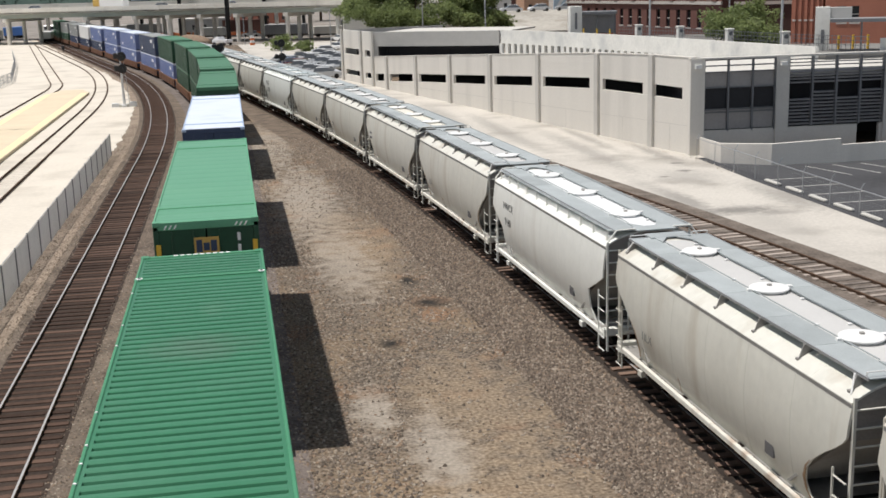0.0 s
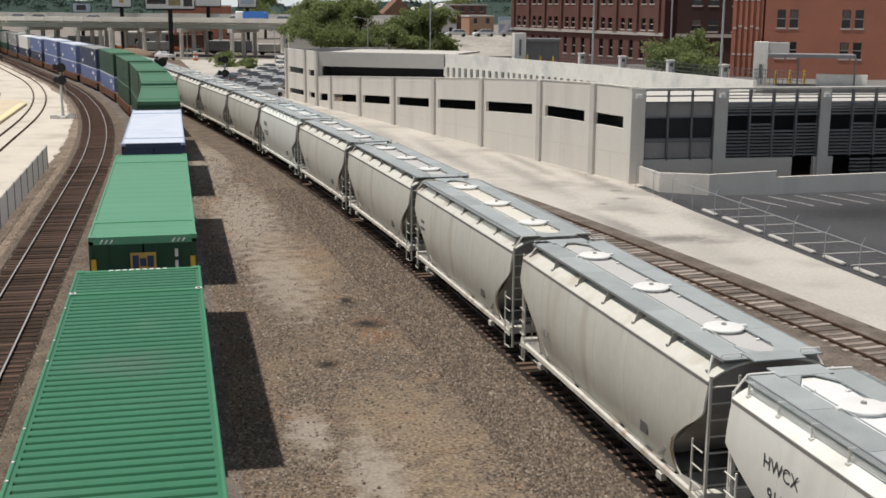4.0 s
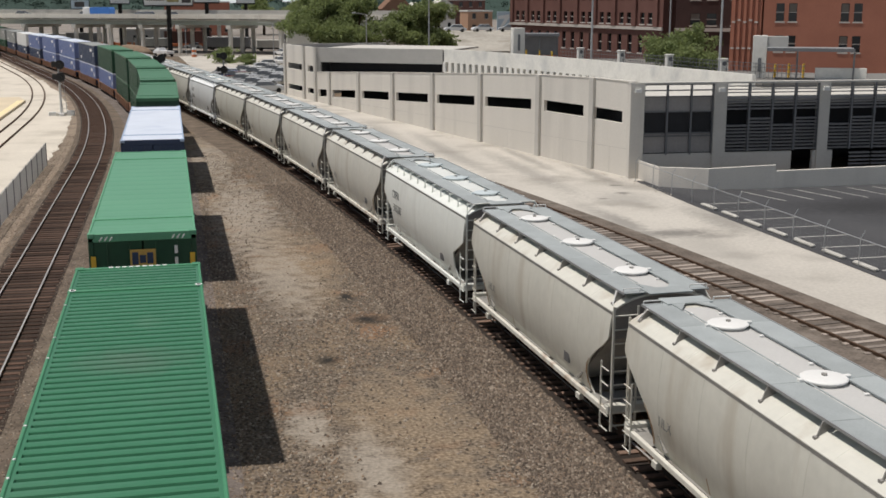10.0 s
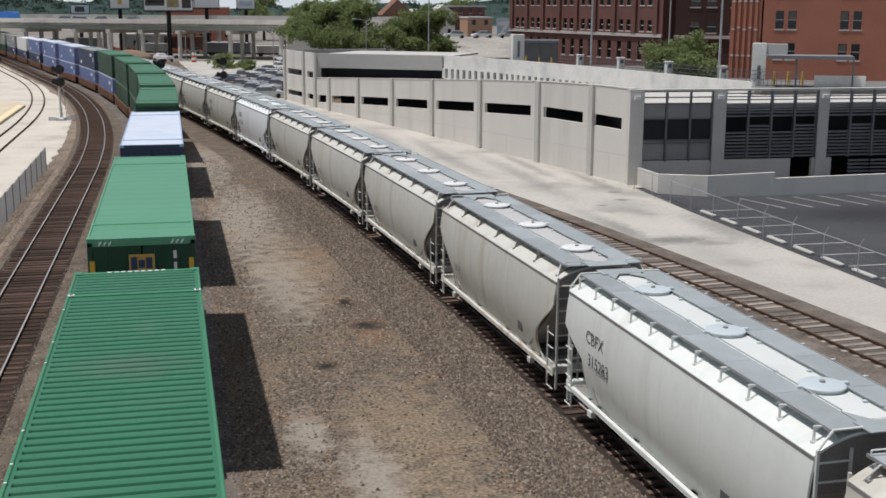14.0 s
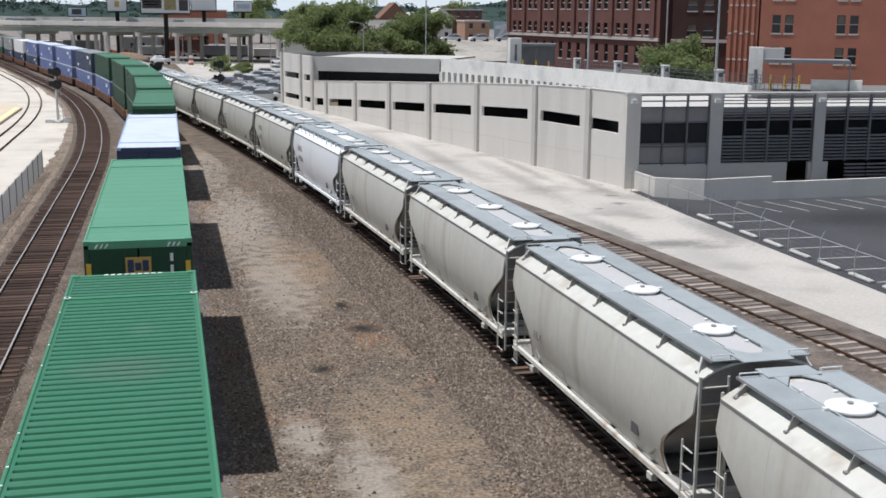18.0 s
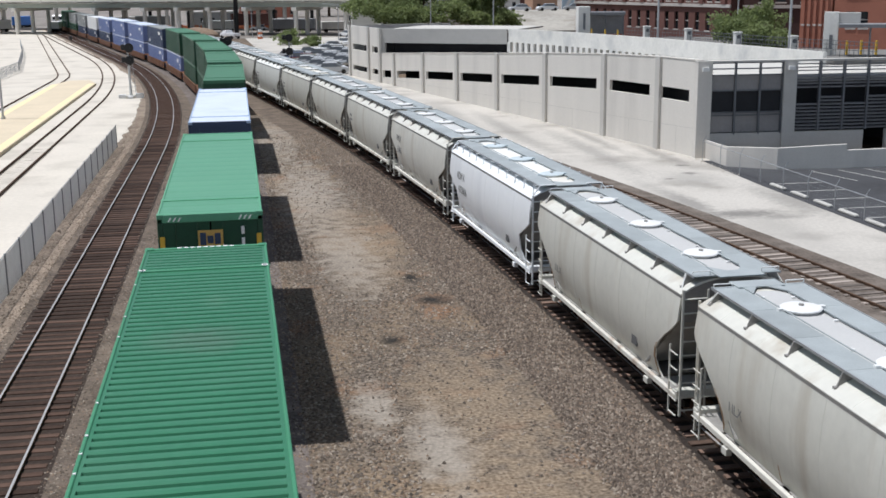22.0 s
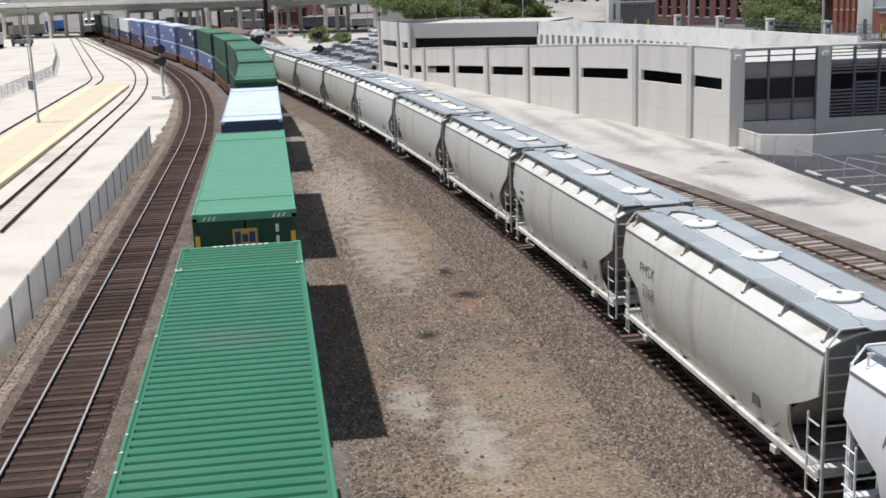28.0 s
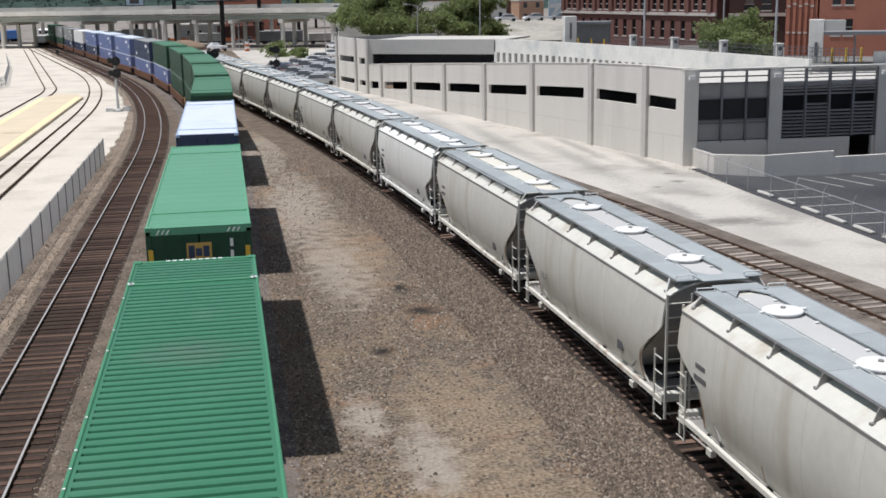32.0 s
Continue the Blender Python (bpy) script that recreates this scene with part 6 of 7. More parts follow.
woods = Mesh()
rng = np.random.default_rng(9)
xs = rng.uniform(-420, 420, 1500)
up = rng.uniform(0.05, 1, 1500) ** 0.7
cen = np.stack([xs, 742 + 46 * up + rng.uniform(-4, 4, 1500), np.array([skyline(x) for x in xs]) * up - 2.6], 1)
v, f = leaf_cloud(rng, cen, rng.uniform(2.6, 5.2, 1500), 105000, (0.5, 1.2))
woods.add(v, f)
solid("distant_woods", woods, M_LEAF_HAZY, "wooded ridge on the horizon", "woods", kind="stuff")
ridge = Mesh().loft([[(x, 736, 0), (x, 786, skyline(x) - 1.5), (x, 900, 10), (x, 1100, 0)] for x in np.arange(-700, 701, 10)], closed=False, caps=False)
solid("hill", ridge, M_LEAF_HAZY, "wooded hill on the horizon", kind="structure")


# ---------------------------------------------------------------- houses and low blocks beyond
def house(x, y, w, d, h, roof_h, wall, roof, label, turn=0.0, z=0.0):
    hs = thing("house", label, "house", "distant houses", m=pose(x, y, z, 0, 0, turn))
    part("wall", Mesh().box(-w / 2, w / 2, -d / 2, d / 2, 0, h), wall, hs)
    if roof_h > 0:
        part("roof", Mesh().prism([(-w / 2 - 0.4, h), (w / 2 + 0.4, h), (0, h + roof_h)], "y", -d / 2 - 0.3, d / 2 + 0.3), roof, hs)
    else:
        part("roof", Mesh().box(-w / 2 - 0.15, w / 2 + 0.15, -d / 2 - 0.15, d / 2 + 0.15, h, h + 0.4), roof, hs)
    n = max(2, int(w / 2.6))
    for i in range(n):
        for zz in np.arange(1.2, h - 1.4, 3.0):
            q = -w / 2 + (i + 0.5) * w / n
            wd = part("window", Mesh().box(q - 0.5, q + 0.5, -d / 2 - 0.04, -d / 2 + 0.02, zz, zz + 1.4), M_GLASS, hs)
            part("sill", Mesh().box(q - 0.6, q + 0.6, -d / 2 - 0.12, -d / 2, zz - 0.14, zz), M_SILL, wd)
    return hs


house(82.0, 312, 6.8, 9, 9.0, 0, M_TAN, M_PALE, "small tan brick block with white parapet")
house(88.0, 352, 12, 10, 12.0, 0, M_BROWN, M_PALE, "low brown brick block with pale roof edge")
house(66.0, 346, 9, 9, 9.5, 4.6, M_ROOFING, M_ROOFING, "house with a steep brown shingle roof")
house(79.5, 344, 7, 8, 10.0, 2.6, M_PALE, M_PALE, "white gabled house beyond the trees")
house(72.5, 350, 6, 8, 9.0, 2.4, M_TAN, M_PALE, "tan house beyond the trees")
house(10.0, 420, 22, 10, 11.2, 0, M_ORANGE, M_PALE, "long low red brick block behind the overpass")
house(92.0, 300, 10, 8, 7.0, 2.0, M_PALE, M_GREYBOX, "pale house behind the street wall")
house(-6.0, 335, 14, 8, 4.0, 0, M_GREYBOX, M_PALE, "low grey shed under the overpass")
wallb = thing("retaining_wall", "long grey street wall behind the trees", "wall")
# face is sloped back so that it catches the sun and looks pale
part("wall", Mesh().prism([(214, 0.0), (214, 2.6), (229.5, 5.75), (242, 5.75), (242, 0.0)], "x", 45, 110), M_BANK, wallb, "pale sloping concrete bank")
part("wall", Mesh().box(20, 46, 205, 206, 4.0, 7.2, 0.05), M_BRIDGE, wallb)


# ---------------------------------------------------------------- cars
def car(paint, label, m, group="parked cars"):
    c = thing("parked_car" if group == "parked cars" else "moving_car", label, "car", group, m=m)
    body = Mesh().prism([(-2.2, 0.3), (-2.25, 0.75), (-1.9, 0.88), (-1.2, 0.92), (1.0, 0.95), (2.0, 0.82), (2.25, 0.6), (2.2, 0.3)], "x", -0.86, 0.86)
    part("body", body, paint, c)
    cab = Mesh().loft([[(-0.80, -1.75, 0.9), (0.80, -1.75, 0.9), (0.80, 1.1, 0.93), (-0.80, 1.1, 0.93)], [(-0.62, -1.2, 1.42), (0.62, -1.2, 1.42), (0.62, 0.35, 1.44), (-0.62, 0.35, 1.44)]])
    part("glasshouse", cab, M_CARGLASS, c, "dark glass")
    part("roof", Mesh().box(-0.62, 0.62, -1.35, 0.5, 1.40, 1.47, 0.02), paint, c)
    for sx in (-1, 1):
        for y in (-1.4, 1.4):
            part("wheel", Mesh().rod((sx * 0.68, y, 0.32), (sx * 0.9, y, 0.32), 0.32, 12), M_BLACK, c)
    return c


PAINTS = [mat("car_white", (0.78, 0.78, 0.78), 0.25, vary=0.03, bump=0), mat("car_silver", (0.52, 0.53, 0.54), 0.3, 0.3, vary=0.05, bump=0), mat("car_black", (0.02, 0.02, 0.022), 0.2, vary=0.1, bump=0),
          mat("car_blue", (0.05, 0.09, 0.2), 0.25, vary=0.05, bump=0), mat("car_red", (0.16, 0.04, 0.04), 0.25, vary=0.05, bump=0), mat("car_gold", (0.42, 0.39, 0.33), 0.25, 0.3, vary=0.05, bump=0)]
CAR_LABEL = ["white car parked in the gravel lot", "silver car parked in the gravel lot", "black car parked in the gravel lot", "dark blue car parked in the gravel lot", "red car parked in the gravel lot", "tan car parked in the gravel lot"]
parked = [car(p, l, Matrix()) for p, l in zip(PAINTS, CAR_LABEL)]
spots = []
for row, (xa, ya, xb, yb) in enumerate(((8.6, 190, 12.6, 156), (12.2, 196, 16.8, 164), (16.0, 204, 20.0, 172))):
    for i in range(13):
        f_ = i / 12
        spots.append((xa + (xb - xa) * f_, ya + (yb - ya) * f_, 82 + 180 * (i % 3 == 0)))
spots += [(20.5, 226, 10), (23, 238, 100), (24.5, 262, 30), (17.0, 214, 95), (26, 250, 20), (6, 305, 80)]
for i, (x, y, r) in enumerate(spots):
    k = [1, 0, 1, 0, 1, 5, 1, 0, 2, 1, 0, 1][(i * 5) % 12]
    if i < 6:
        parked[i].matrix_basis = pose(x, y, 0.01, 0, 0, r)
    else:
        copy_thing(parked[k], pose(x, y, 0.01, 0, 0, r))
for x, y, k, r in ((56.5, 231.5, 0, 85), (62.5, 232.5, 0, 95), (67.8, 231.2, 1, 80), (73.0, 233.0, 0, 90)):
    roadside = copy_thing(parked[k], pose(x, y, 5.76, 0, 0, r))
    tagged(roadside, ("white" if k == 0 else "silver") + " car parked on the street bank", "car", "parked cars")
lotf = Mesh().add([(4.5, 200, 0.014), (7.5, 146, 0.014), (16.5, 146, 0.014), (26, 170, 0.014), (26, 262, 0.014), (2, 262, 0.014)], [(0, 1, 2, 3, 4, 5)])
solid("pavement_far_lot", lotf, M_ROAD, "pale gravel parking lot beyond the garage", kind="structure")

# traffic on the overpass
M_TRUCK = mat("blue_truck_paint", (0.05, 0.2, 0.6), 0.4, vary=0.05, bump=0)
TRAFFIC = []
truck = thing("box_truck", "bright blue box truck on the overpass", "truck", "overpass traffic")
part("box", Mesh().prism([(-3.0, 0.9), (-3.0, 2.1), (-2.6, 2.5), (1.9, 2.5), (2.2, 2.2), (2.2, 0.9)], "x", -1.2, 1.2), M_TRUCK, truck)
part("cab", Mesh().box(-1.1, 1.1, 2.3, 4.2, 0.5, 2.5, 0.15), PAINTS[0], truck)
for sx in (-1, 1):
    for y in (-2.0, 3.2):
        part("wheel", Mesh().rod((sx * 0.8, y, 0.48), (sx * 1.15, y, 0.48), 0.48, 12), M_BLACK, truck)
TRAFFIC.append((truck, 90.0, -6.4, 3.0))
lorry = thing("box_truck", "white lorry with pale boxes on the overpass", "truck", "overpass traffic")
part("box", Mesh().box(-1.25, 1.25, -4.5, 2.2, 0.9, 3.6, 0.05), PAINTS[0], lorry)
part("cab", Mesh().box(-1.1, 1.1, 2.3, 4.2, 0.5, 2.6, 0.15), M_OCHRE, lorry)
for sx in (-1, 1):
    for y in (-3.0, 3.2):
        part("wheel", Mesh().rod((sx * 0.8, y, 0.48), (sx * 1.15, y, 0.48), 0.48, 12), M_BLACK, lorry)
TRAFFIC.append((lorry, 10.0, -5.0, 6.5))
for i, (k, u, sp, o) in enumerate(((0, 44, -5.2, 3), (1, -14, 3.2, 10), (2, 88, -4.6, 6.5), (0, -66, 4.6, 10), (3, 93, -5.5, 3), (1, 74, -4, 6.5), (0, -104, 5.6, 12), (2, -40, 3.9, 12), (5, 26, -4.4, 3), (0, -128, 6.2, 10))):
    TRAFFIC.append((car(PAINTS[k], "car driving along the overpass", Matrix(), "overpass traffic"), u, sp, o))

# ---------------------------------------------------------------- signals
M_LENS = mat("dark_signal_target", (0.012, 0.012, 0.013), 0.5, vary=0.1, bump=0)


def signal(x, y, heads, label, height):
    s = thing("railway_signal", label, "signal", "railway signals", m=pose(x, y, 0))
    part("footing", Mesh().box(-0.5, 0.5, -0.5, 0.5, 0, 0.35, 0.04), M_CONC, s)
    part("mast", Mesh().rod((0, 0, 0.3), (0, 0, height), 0.09, 10), M_POLE, s)
    lad = Mesh()
    for q in (-0.2, 0.2):
        lad.rod((q + 0.35, 0.45, 0.3), (q + 0.1, 0.15, height - 1), 0.025, 5)
    for i in range(1, 10):
        f_ = i / 10
        lad.rod((0.15 - 0.25 * f_, 0.45 - 0.3 * f_, 0.3 + (height - 1.3) * f_), (0.55 - 0.25 * f_, 0.45 - 0.3 * f_, 0.3 + (height - 1.3) * f_), 0.02, 5)
    part("ladder", lad, M_POLE, s)
    for z, off in heads:
        hd = part("signal_head", Mesh().rod((off, -0.25, z), (off, -0.19, z), 0.48, 24), M_LENS, s, "round black target")
        part("housing", Mesh().box(off - 0.24, off + 0.24, -0.19, 0.25, z - 0.3, z + 0.3, 0.05), M_LENS, hd)
        part("hood", Mesh().rod((off, -0.55, z), (off, -0.25, z), 0.14, 10), M_LENS, hd)
        part("rear_box", Mesh().box(off - 0.85, off - 0.45, -0.1, 0.4, z - 0.25, z + 0.35, 0.04), M_LENS, hd)
    return s


pale_signal = signal(-11.35, 128.2, [(5.35, 0.15), (4.05, 0.15)], "two-headed black railway signal on a pale mast", 5.8)
for x0, y0, wx, hz in ((-1.25, -0.35, 0.75, 0.45), (0.55, -0.3, 0.8, 0.55), (-0.2, -0.9, 0.5, 0.3)):
    part("base_box", Mesh().box(x0, x0 + wx, y0, y0 + 0.4, 0.0, hz, 0.03), M_FENCE, pale_signal, "pale grey equipment box")
part("mast_sleeve", Mesh().rod((0, 0, 0.35), (0, 0, 3.4), 0.13, 10, 0.115), M_FENCE, pale_signal, "pale painted lower mast")
signal(6.6, 150.0, [(5.1, 0.0), (3.4, 0.0)], "two-headed black railway signal beside the hopper train", 5.5)
signal(-0.9, 130.0, [(5.78, 0.0)], "single-headed black railway signal between the trains", 5.95)

dwarf = thing("dwarf_signal", "low black dwarf signal beside the main line", "signal", m=pose(-34.0, 256.0, 0))
part("post", Mesh().rod((0, 0, 0), (0, 0, 0.7), 0.08, 8), M_BLACK, dwarf)
part("signal_head", Mesh().box(-0.3, 0.3, -0.25, 0.25, 0.7, 1.5, 0.06), M_LENS, dwarf)

# ---------------------------------------------------------------- left-hand side: fence, platform
fence = thing("chain_link_fence", "grey slatted chain-link fence beside the main line", "fence")
ys = list(np.arange(22.0, 92.0, 3.05))
for i, y in enumerate(ys):
    part("post", Mesh().rod((-9.42 + 0.004 * (y - 22), y, 0), (-9.42 + 0.004 * (y - 22), y, 1.7), 0.04, 8), M_STEEL, fence)
for i in range(len(ys) - 1):
    xa, xb = -9.42 + 0.004 * (ys[i] - 22), -9.42 + 0.004 * (ys[i + 1] - 22)
    pn = Mesh()
    k = 26
    for j in range(k):
        f0, f1 = (j + 0.06) / k, (j + 0.34) / k
        ya, yb = ys[i] + (ys[i + 1] - ys[i]) * f0, ys[i] + (ys[i + 1] - ys[i]) * f1
        pn.box(xa - 0.008, xa + 0.008, ya, yb, 0.06, 1.6)
    part("slat_panel", pn, M_FENCE, fence)
    part("top_rail", Mesh().rod((xa, ys[i], 1.66), (xb, ys[i + 1], 1.66), 0.022, 6), M_POLE, fence)

plat = thing("platform", "buff paved passenger platform with yellow edges", "platform", kind="structure")
outline = [(-17.0, 40), (-16.9, 146), (-18.2, 151), (-20.6, 151), (-21.7, 146), (-22.0, 116), (-22.2, 40)]
part("slab", Mesh().loft([[(x, y, z) for x, y in outline] for z in (0.0, 0.30)]), M_PLAT, plat)
part("edge_strip", Mesh().loft([[(-17.75, y, 0.300), (-17.0 - 0.05, y, 0.300), (-17.05, y, 0.307), (-17.75, y, 0.307)] for y in (40, 145.5)]), M_YLINE, plat, "yellow warning strip")
part("edge_strip", Mesh().loft([[(-21.9, y, 0.300), (-21.2, y, 0.300), (-21.2, y, 0.307), (-21.9, y, 0.307)] for y in (40, 145.5)]), M_YLINE, plat, "yellow warning strip")
ff = thing("post_fence", "grey metal fence along the far yard edge", "fence")
pts = [(-31.5, 60), (-30.3, 139), (-30.2, 172), (-36, 210), (-43, 249)]
for (xa, ya), (xb, yb) in zip(pts[:-1], pts[1:]):
    k = max(2, int(hypot(xb - xa, yb - ya) / 3))
    for i in range(k):
        x, y = xa + (xb - xa) * i / k, ya + (yb - ya) * i / k
        part("post", Mesh().rod((x, y, 0), (x, y, 1.5), 0.04, 6), M_POLE, ff)
    infill = Mesh()
    for i in range(k * 9):
        x, y = xa + (xb - xa) * i / (k * 9), ya + (yb - ya) * i / (k * 9)
        infill.box(x - 0.012, x + 0.012, y - 0.012, y + 0.012, 0.1, 1.42)
    part("infill", infill, M_POLE, ff, "thin upright fence bars")
    for z in (0.5, 0.95, 1.45):
        part("rail", Mesh().bar((xa, ya, z), (xb, yb, z), 0.04, 0.04), M_POLE, ff)
mast = thing("mast", "slender grey mast with a control box beyond the platform", "mast", m=pose(-28.3, 146.3, 0))
part("pole", Mesh().rod((0, 0, 0), (0, 0, 9.5), 0.07, 8, 0.05), M_POLE, mast)
part("control_box", Mesh().box(-0.35, 0.25, -0.45, -0.1, 0.3, 1.4, 0.03), M_STEEL, mast, "grey control box")
bus = thing("white_bus", "small white bus parked beyond the tracks", "bus", m=pose(-49.5, 372, 0, 0, 0, 75))
part("body", Mesh().box(-1.2, 1.2, -5, 5, 0.5, 3.0, 0.25), PAINTS[0], bus)
part("window_band", Mesh().box(-1.23, 1.23, -4.2, 4.6, 1.7, 2.5, 0.02), M_GLASS, bus)
for sx in (-1, 1):
    for y in (-3.2, 3.2):
        part("wheel", Mesh().rod((sx * 0.9, y, 0.45), (sx * 1.22, y, 0.45), 0.45, 12), M_BLACK, bus)
tr = thing("maintenance_truck", "dark maintenance truck on the pale yard", "truck", m=pose(-53, 268, 0, 0, 0, 40))
part("bed", Mesh().box(-1.1, 1.1, -3.2, 1.0, 0.7, 1.6, 0.08), M_STEEL, tr)
part("cab", Mesh().box(-1.0, 1.0, 1.1, 2.8, 0.6, 2.3, 0.2), PAINTS[2], tr)
for sx in (-1, 1):
    for y in (-2.2, 2.0):
        part("wheel", Mesh().rod((sx * 0.75, y, 0.42), (sx * 1.05, y, 0.42), 0.42, 12), M_BLACK, tr)

# construction barriers and clutter under the overpass
M_ORG = mat("faded_orange_plastic", (0.55, 0.17, 0.07), 0.6, vary=0.2)
for i in range(16):
    x = -17 + i * 2.3 + random.uniform(-0.5, 0.5)
    b = thing("barrier", "faded orange construction barrier under the overpass", "barrier", "construction barriers", m=pose(x, 309 - 0.53 * x + random.uniform(-3, 3), 0.02, 0, 0, random.uniform(-30, 10)))
    part("rail", Mesh().box(-1.0, 1.0, -0.1, 0.1, 0.5, 1.25, 0.04), M_ORG, b)
    for sx in (-0.8, 0.8):
        part("leg", Mesh().box(sx - 0.06, sx + 0.06, -0.35, 0.35, 0, 0.5), M_STEEL, b)
for i, (x, y, w, h, m) in enumerate(((-4, 300, 8, 2.8, M_GREYBOX), (14, 292, 11, 3.2, M_STEEL), (-22, 330, 9, 3.4, M_GREYBOX), (24, 286, 7, 2.6, M_PALE), (5, 318, 12, 4.0, M_BROWN), (-30, 340, 8, 3.0, M_PALE), (33, 300, 12, 3.6, M_STEEL), (-62, 322, 9, 3.2, M_PALE), (-74, 345, 8, 3.4, M_STEEL), (-84, 352, 9, 3.0, M_PALE), (-60, 355, 7, 3.2, M_TRUCK), (-70, 305, 5, 2.2, M_BLACK), (-46, 322, 6, 2.6, M_HATCH), (-58, 264, 10, 3.2, M_HATCH))):
    sh = thing("trailer", "box trailer parked under the overpass", "trailer", "parked trailers", m=pose(x, y, 0.02, 0, 0, -25 + 9 * i))
    part("box", Mesh().box(-w / 2, w / 2, -1.3, 1.3, 0.8, h, 0.06), m, sh)
    for sx in (-1, 1):
        part("wheel", Mesh().rod((sx * w * 0.35, -1.35, 0.45), (sx * w * 0.35, 1.35, 0.45), 0.45, 12), M_BLACK, sh)
    part("chassis", Mesh().box(-w / 2, w / 2, -1.0, 1.0, 0.55, 0.8), M_BLACK, sh)

M_EARTH = mat("bare_brown_earth", (0.27, 0.20, 0.145), 0.95, vary=0.4, fine=3, coarse=0.5, bump=0.6)
mound = Mesh()
rings = []
for k in range(6):
    r, zz = 1 - k / 5.4, (0.0, 0.9, 1.5, 1.9, 2.1, 2.2)[k]
    rings.append([(5.5 * r * cos(a) * (1 + 0.2 * noise.noise((cos(a) * 2, sin(a) * 2, k))), 3.2 * r * sin(a) * (1 + 0.2 * noise.noise((cos(a) * 2, sin(a) * 2, k + 9))), zz + (0.25 * noise.noise((cos(a) * 3, k, 2)) if k else 0)) for a in np.linspace(0, 2 * pi, 25)[:-1]])
hill = solid("earth_mound", mound.loft(rings), M_EARTH, "bare brown earth mound beside the overpass", "mound", smooth=True)
hill.matrix_basis = pose(-8.5, 272.0, 0.0)
pick = thing("pickup_truck", "white pickup truck parked beside the earth mound", "truck", m=pose(-1.2, 262.0, 0.02, 0, 0, 35))
part("bed", Mesh().box(-0.95, 0.95, -2.7, 0.2, 0.6, 1.25, 0.05), PAINTS[0], pick)
part("cab", Mesh().loft([[(-0.95, 0.2, 0.6), (0.95, 0.2, 0.6), (0.95, 2.6, 0.6), (-0.95, 2.6, 0.6)], [(-0.95, 0.2, 1.2), (0.95, 0.2, 1.2), (0.95, 2.6, 1.0), (-0.95, 2.6, 1.0)], [(-0.75, 0.35, 1.85), (0.75, 0.35, 1.85), (0.75, 1.3, 1.85), (-0.75, 1.3, 1.85)]]), PAINTS[0], pick)
for sx in (-1, 1):
    for y in (-1.8, 1.8):
        part("wheel", Mesh().rod((sx * 0.7, y, 0.38), (sx * 0.98, y, 0.38), 0.38, 12), M_BLACK, pick)
drum = thing("traffic_drum", "red and white traffic drum on the gravel", "drum", m=pose(5.2, 258.0, 0.02))
for k in range(4):
    part("band", Mesh().rod((0, 0, 0.5 * k), (0, 0, 0.5 * k + 0.5), 0.55 - 0.04 * k, 14), M_ORG if k % 2 == 0 else M_HATCH, drum)

# ---------------------------------------------------------------- sleepers, the last and smallest pieces
def sleepers(track, line, y0, y1, y_far, pitch=0.53, z=0.06, far_mat=M_TIE, near_mat=M_TIE, half=1.37):
    me = Mesh().box(-half, half, -0.115, 0.115, -0.06, 0.055, 0.012).data("sleeper", near_mat)
    far = Mesh()
    y = y0
    while y < y_far:
        p = line.place(y, random.uniform(-0.05, 0.05), z + random.uniform(-0.012, 0.012) - 0.03)
        ang = line.heading(y) + random.uniform(-1.2, 1.2)
        if y < y1:
            part("sleeper", me, M_TIE, track, at=pose(p.x, p.y, p.z, 0, 0, ang))
        else:
            c, q = cos(radians(ang)), sin(radians(ang))
            far.add([(p.x + a * c - b * q, p.y + a * q + b * c, p.z + d) for d in (-0.06, 0.055) for a, b in ((-half, -0.115), (half, -0.115), (half, 0.115), (-half, 0.115))],
                    [(4, 5, 6, 7), (0, 1, 5, 4), (1, 2, 6, 5), (2, 3, 7, 6), (3, 0, 4, 7)])
        y += pitch * random.uniform(0.94, 1.06)
    if far.v:
        ob = part("far_sleepers", far, far_mat, track, "rows of distant sleepers")
        ob["kind"] = "stuff"


sleepers(main_track, MAIN, 16, 104, 330)
sleepers(stack_track, STACK, 20, 20, 120)
sleepers(grain_track, GRAIN, 14, 84, 200, 0.53, 0.085, M_TIE, M_TIE_RED)
sleepers(siding_track, SIDING, 22, 80, 140, 0.6, 0.06, M_TIE_GREY, M_TIE_GREY, 0.98)
sleepers(depot_track, DEPOT, 60, 60, 290, 0.8, 0.0, M_TIE_PALE, half=0.74)
sleepers(platform_track, PLATFORM_2, 90, 90, 290, 0.8, 0.0, M_TIE_PALE, half=0.74)


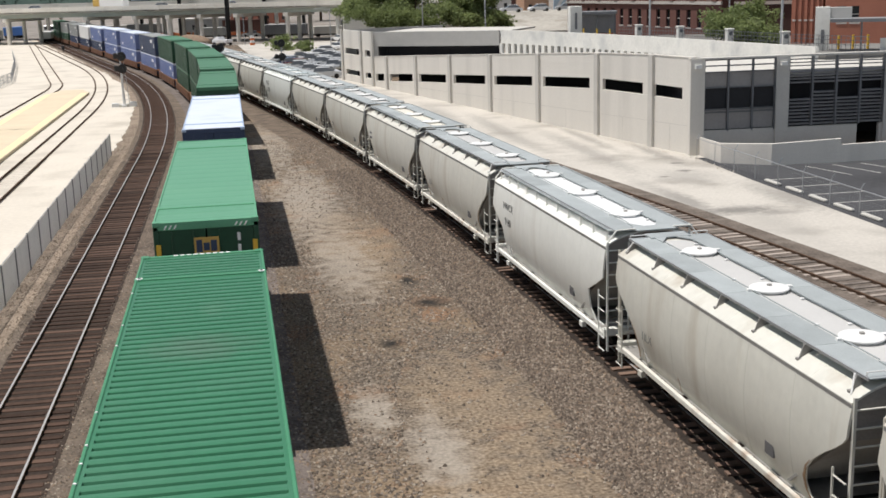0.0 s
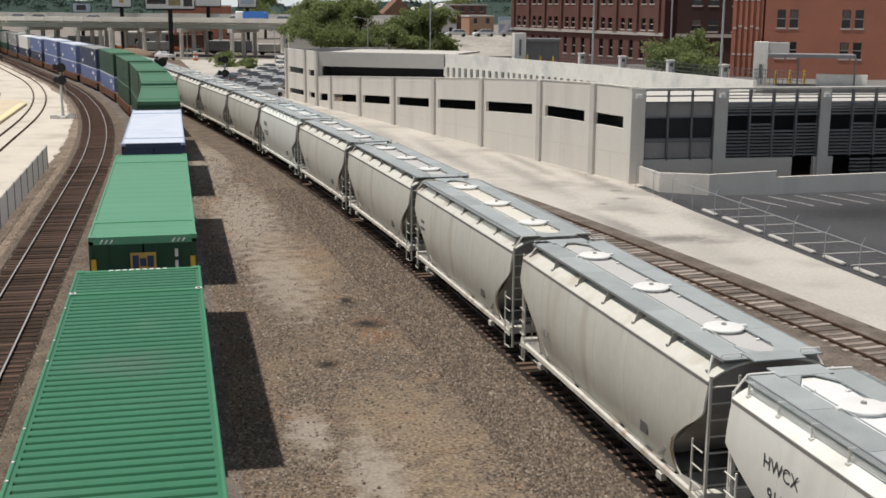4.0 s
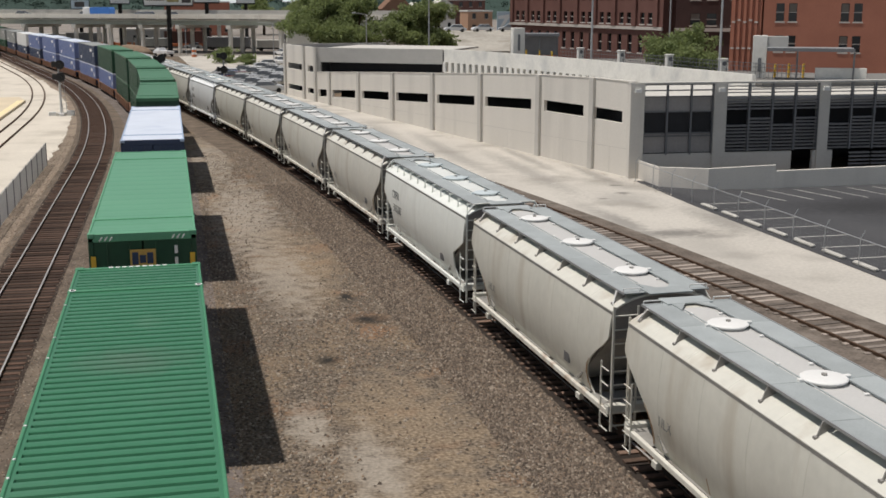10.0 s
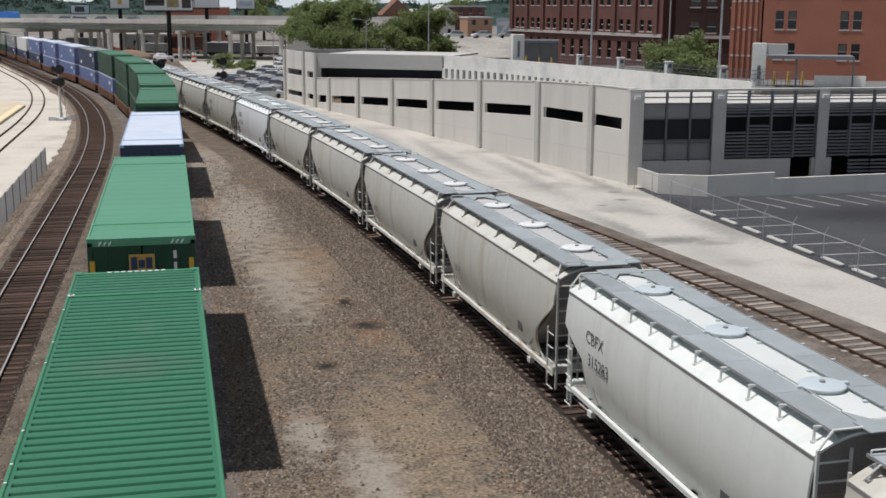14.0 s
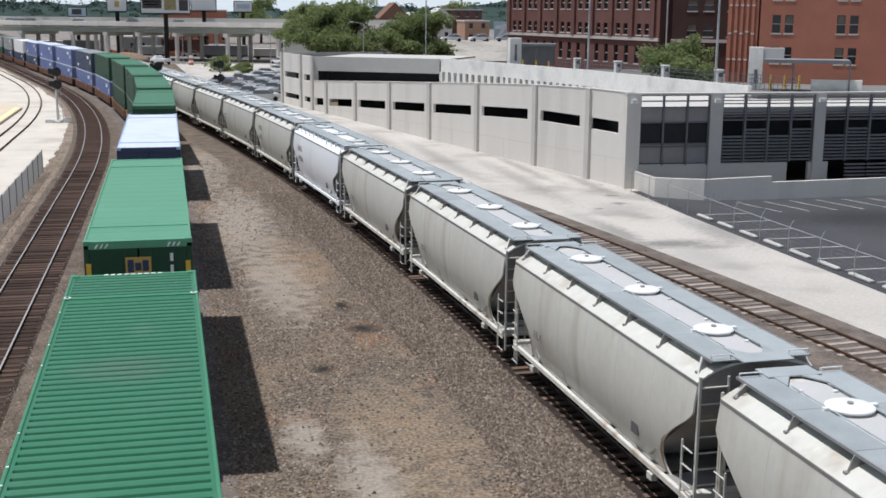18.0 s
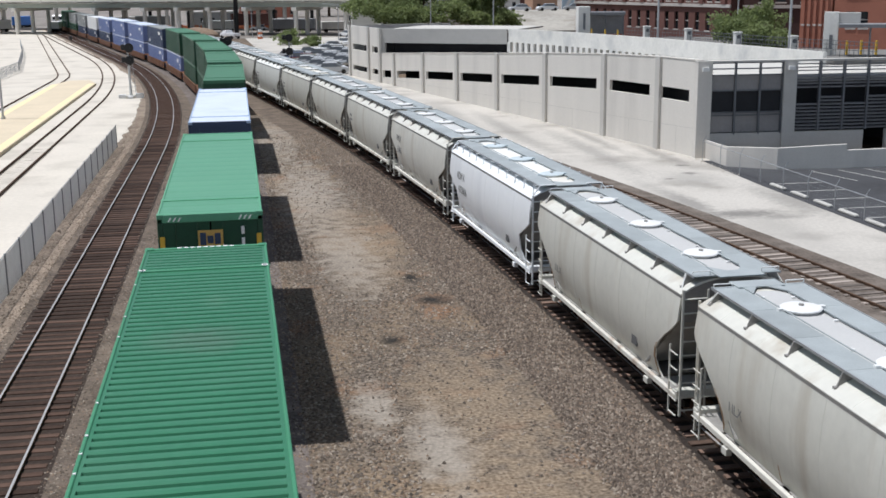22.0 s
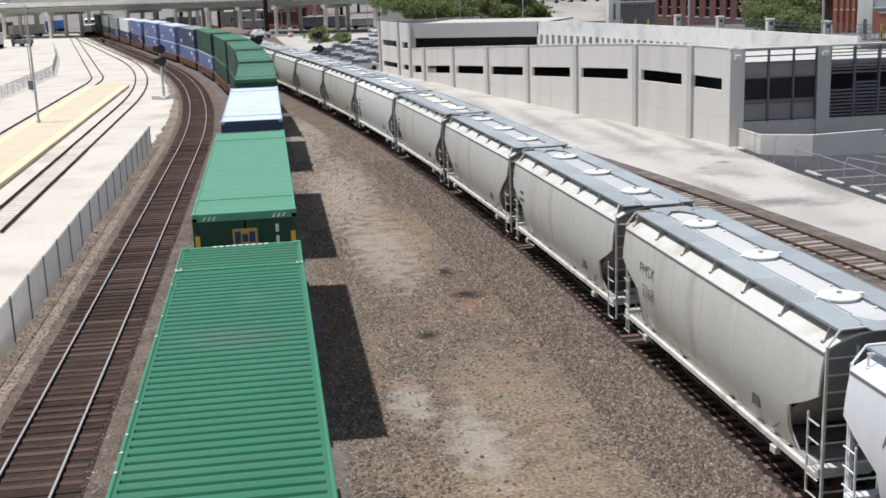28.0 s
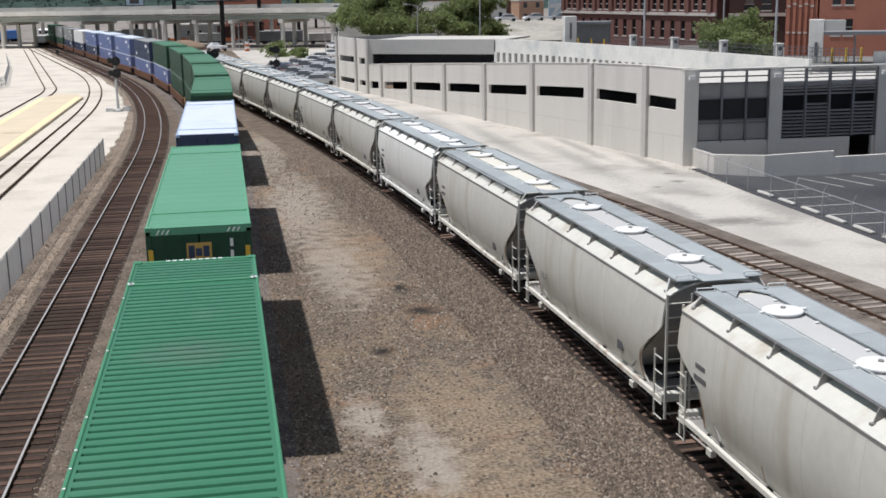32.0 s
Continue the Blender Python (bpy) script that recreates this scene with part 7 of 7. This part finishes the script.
def scatter(name, n, where, size, material, label, seed):
    """Small broken stones as one stuff object."""
    rng = np.random.default_rng(seed)
    pts = where(rng, n)
    n = len(pts)
    base = np.array([(1, 0, 0), (-0.9, 0.3, 0), (0, 1, 0.1), (0.1, -0.9, 0), (0, 0.1, 0.8), (0, 0, -0.6)], float)
    faces = np.array([(0, 2, 4), (2, 1, 4), (1, 3, 4), (3, 0, 4)])
    sc = rng.uniform(*size, (n, 1, 1)) * rng.uniform(0.6, 1.3, (n, 6, 3))
    a = rng.uniform(0, 2 * pi, n)
    R = np.zeros((n, 3, 3))
    R[:, 0, 0], R[:, 0, 1], R[:, 1, 0], R[:, 1, 1], R[:, 2, 2] = np.cos(a), -np.sin(a), np.sin(a), np.cos(a), 1
    v = np.einsum("nij,nkj->nki", R, base[None] * sc) + pts[:, None, :]
    f = faces[None] + (np.arange(n) * 6)[:, None, None]
    me = bpy.data.meshes.new(name)
    me.from_pydata(v.reshape(-1, 3).tolist(), [], f.reshape(-1, 3).tolist())
    me.materials.append(material)
    return tagged(new(name, me), label, "gravel", kind="stuff")


def yard(rng, n):
    y = 14 + 80 * rng.uniform(0, 1, n) ** 1.7
    x = rng.uniform(-0.2, 11.6, n)
    shift = np.array([GRAIN.x0 - GRAIN.x(q) for q in y])
    x = x - shift * np.clip((x - 2) / 6, 0, 1)
    off = x - (12.65 - shift)
    z = 0.004 + 0.046 * np.clip((off + 3.9) / 1.9, 0, 1)
    keep = off < -1.5 - 0.5 * rng.uniform(0, 1, n) ** 2
    for px, py, rx, ry, *_ in PATCHES:
        inside = ((x - px) / rx) ** 2 + ((y - py) / ry) ** 2 < 1.1
        keep &= ~(inside & (rng.uniform(0, 1, n) < 0.85))
    return np.stack([x, y, z + 0.004], 1)[keep]


def shoulder(rng, n):
    y = 20 + 90 * rng.uniform(0, 1, n) ** 1.5
    off = rng.uniform(-1.95, 2.8, n)
    x = np.array([MAIN.x(q) for q in y]) + off
    z = 0.008 + 0.044 * np.clip((3.0 - np.abs(off)) / 1.1, 0, 1)
    keep = np.abs(off) > 1.32
    return np.stack([x, y, z], 1)[keep]


scatter("yard_gravel", 66000, yard, (0.022, 0.075), M_STONE, "loose grey and brown stones on the yard ground", 3)
def hopper_shoulder(rng, n):
    y = 14 + 62 * rng.uniform(0, 1, n) ** 1.4
    off = -1.52 - 2.6 * rng.uniform(0, 1, n) ** 0.8
    x = np.array([GRAIN.x(q) for q in y]) + off
    return np.stack([x, y, 0.01 + 0.046 * np.clip((off + 3.9) / 1.9, 0, 1)], 1)


M_SHOULDER = mat("pinkish_stone", (0.3, 0.25, 0.21), 0.95, vary=0.4, fine=30, coarse=1, bump=0.3)
tone_by_island(M_SHOULDER, [(0.095, 0.076, 0.062), (0.25, 0.202, 0.16), (0.14, 0.112, 0.09), (0.215, 0.168, 0.131), (0.115, 0.092, 0.074), (0.31, 0.258, 0.207), (0.18, 0.142, 0.112), (0.155, 0.125, 0.101)])
scatter("hopper_ballast", 34000, hopper_shoulder, (0.03, 0.08), M_SHOULDER, "pinkish broken ballast beside the hopper train", 6)
scatter("track_ballast", 19000, shoulder, (0.018, 0.05), M_STONE, "broken ballast stones round the main line", 4)


def verge(rng, n):
    y = 20 + 90 * rng.uniform(0, 1, n) ** 1.5
    off = rng.uniform(-3.1, -1.8, n)
    x = np.array([MAIN.x(q) for q in y]) + off
    return np.stack([x, y, np.interp(off, (-3.6, -2.6, -1.8), (0.006, 0.032, 0.052))], 1)


M_VERGE_STONE = mat("brown_stone", (0.3, 0.24, 0.18), 0.95, vary=0.4, fine=30, coarse=1, bump=0.3)
tone_by_island(M_VERGE_STONE, [(0.16, 0.125, 0.095), (0.33, 0.27, 0.21), (0.22, 0.172, 0.13), (0.27, 0.21, 0.155), (0.42, 0.36, 0.29), (0.19, 0.15, 0.115)])
scatter("verge_gravel", 7000, verge, (0.018, 0.06), M_VERGE_STONE, "brown loose stones beside the fence", 5)


def rubble(rng, n):
    """Loose rubble along the edge of the parking lot and the foot of the garage wall."""
    y = rng.uniform(66, 104, n)
    foot = np.array([gar((q - 73.92) / 0.9799, 0.35)[0] if q > 73.5 else 30.35 for q in y])
    return np.stack([foot - rng.exponential(0.28, n), y, np.full(n, 0.022)], 1)


M_RUBBLE = mat("broken_concrete", (0.5, 0.46, 0.40), 0.95, vary=0.4, fine=20, coarse=1)
scatter("road_rubble", 420, rubble, (0.02, 0.08), M_RUBBLE, "broken concrete crumbs along the lot edge", 8)


# ---------------------------------------------------------------- what moves
def motions():
    for num, wagon in CARS.items():
        rows = []
        for i in range(33):
            t = float(i)
            s = travel(t) + num * PITCH - CAR_L / 2
            y = GRAIN.y_at(s)
            a, b = GRAIN.place(GRAIN.y_at(s - 4.7)), GRAIN.place(GRAIN.y_at(s + 4.7))
            mid = (a + b) / 2
            rows.append((t, pose(mid.x, mid.y, RAIL_TOP, 0, 0, math.degrees(atan2(-(b.x - a.x), b.y - a.y)))))
        walk(wagon, rows)
        if not 0 <= num <= 14:
            continue
        for bogie in wagon.children:
            if bogie.type == "EMPTY":
                for axle in bogie.children:
                    if axle.name.startswith("wheelset"):
                        y0 = axle.matrix_basis.translation.y
                        walk(axle, [(i / 10, pose(0, y0, 0.42, math.degrees((travel(0) - travel(i / 10)) / 0.42))) for i in range(321)])
    for vehicle, u, speed, lane in TRAFFIC:
        turn = math.degrees(atan2(-od.x, od.y)) + (180 if speed < 0 else 0)
        walk(vehicle, [(t, pose(*ov(u + speed * t, lane, 7.86), 0, 0, turn)) for t in (0.0, 8.0, 16.0, 24.0, 32.0)])


motions()
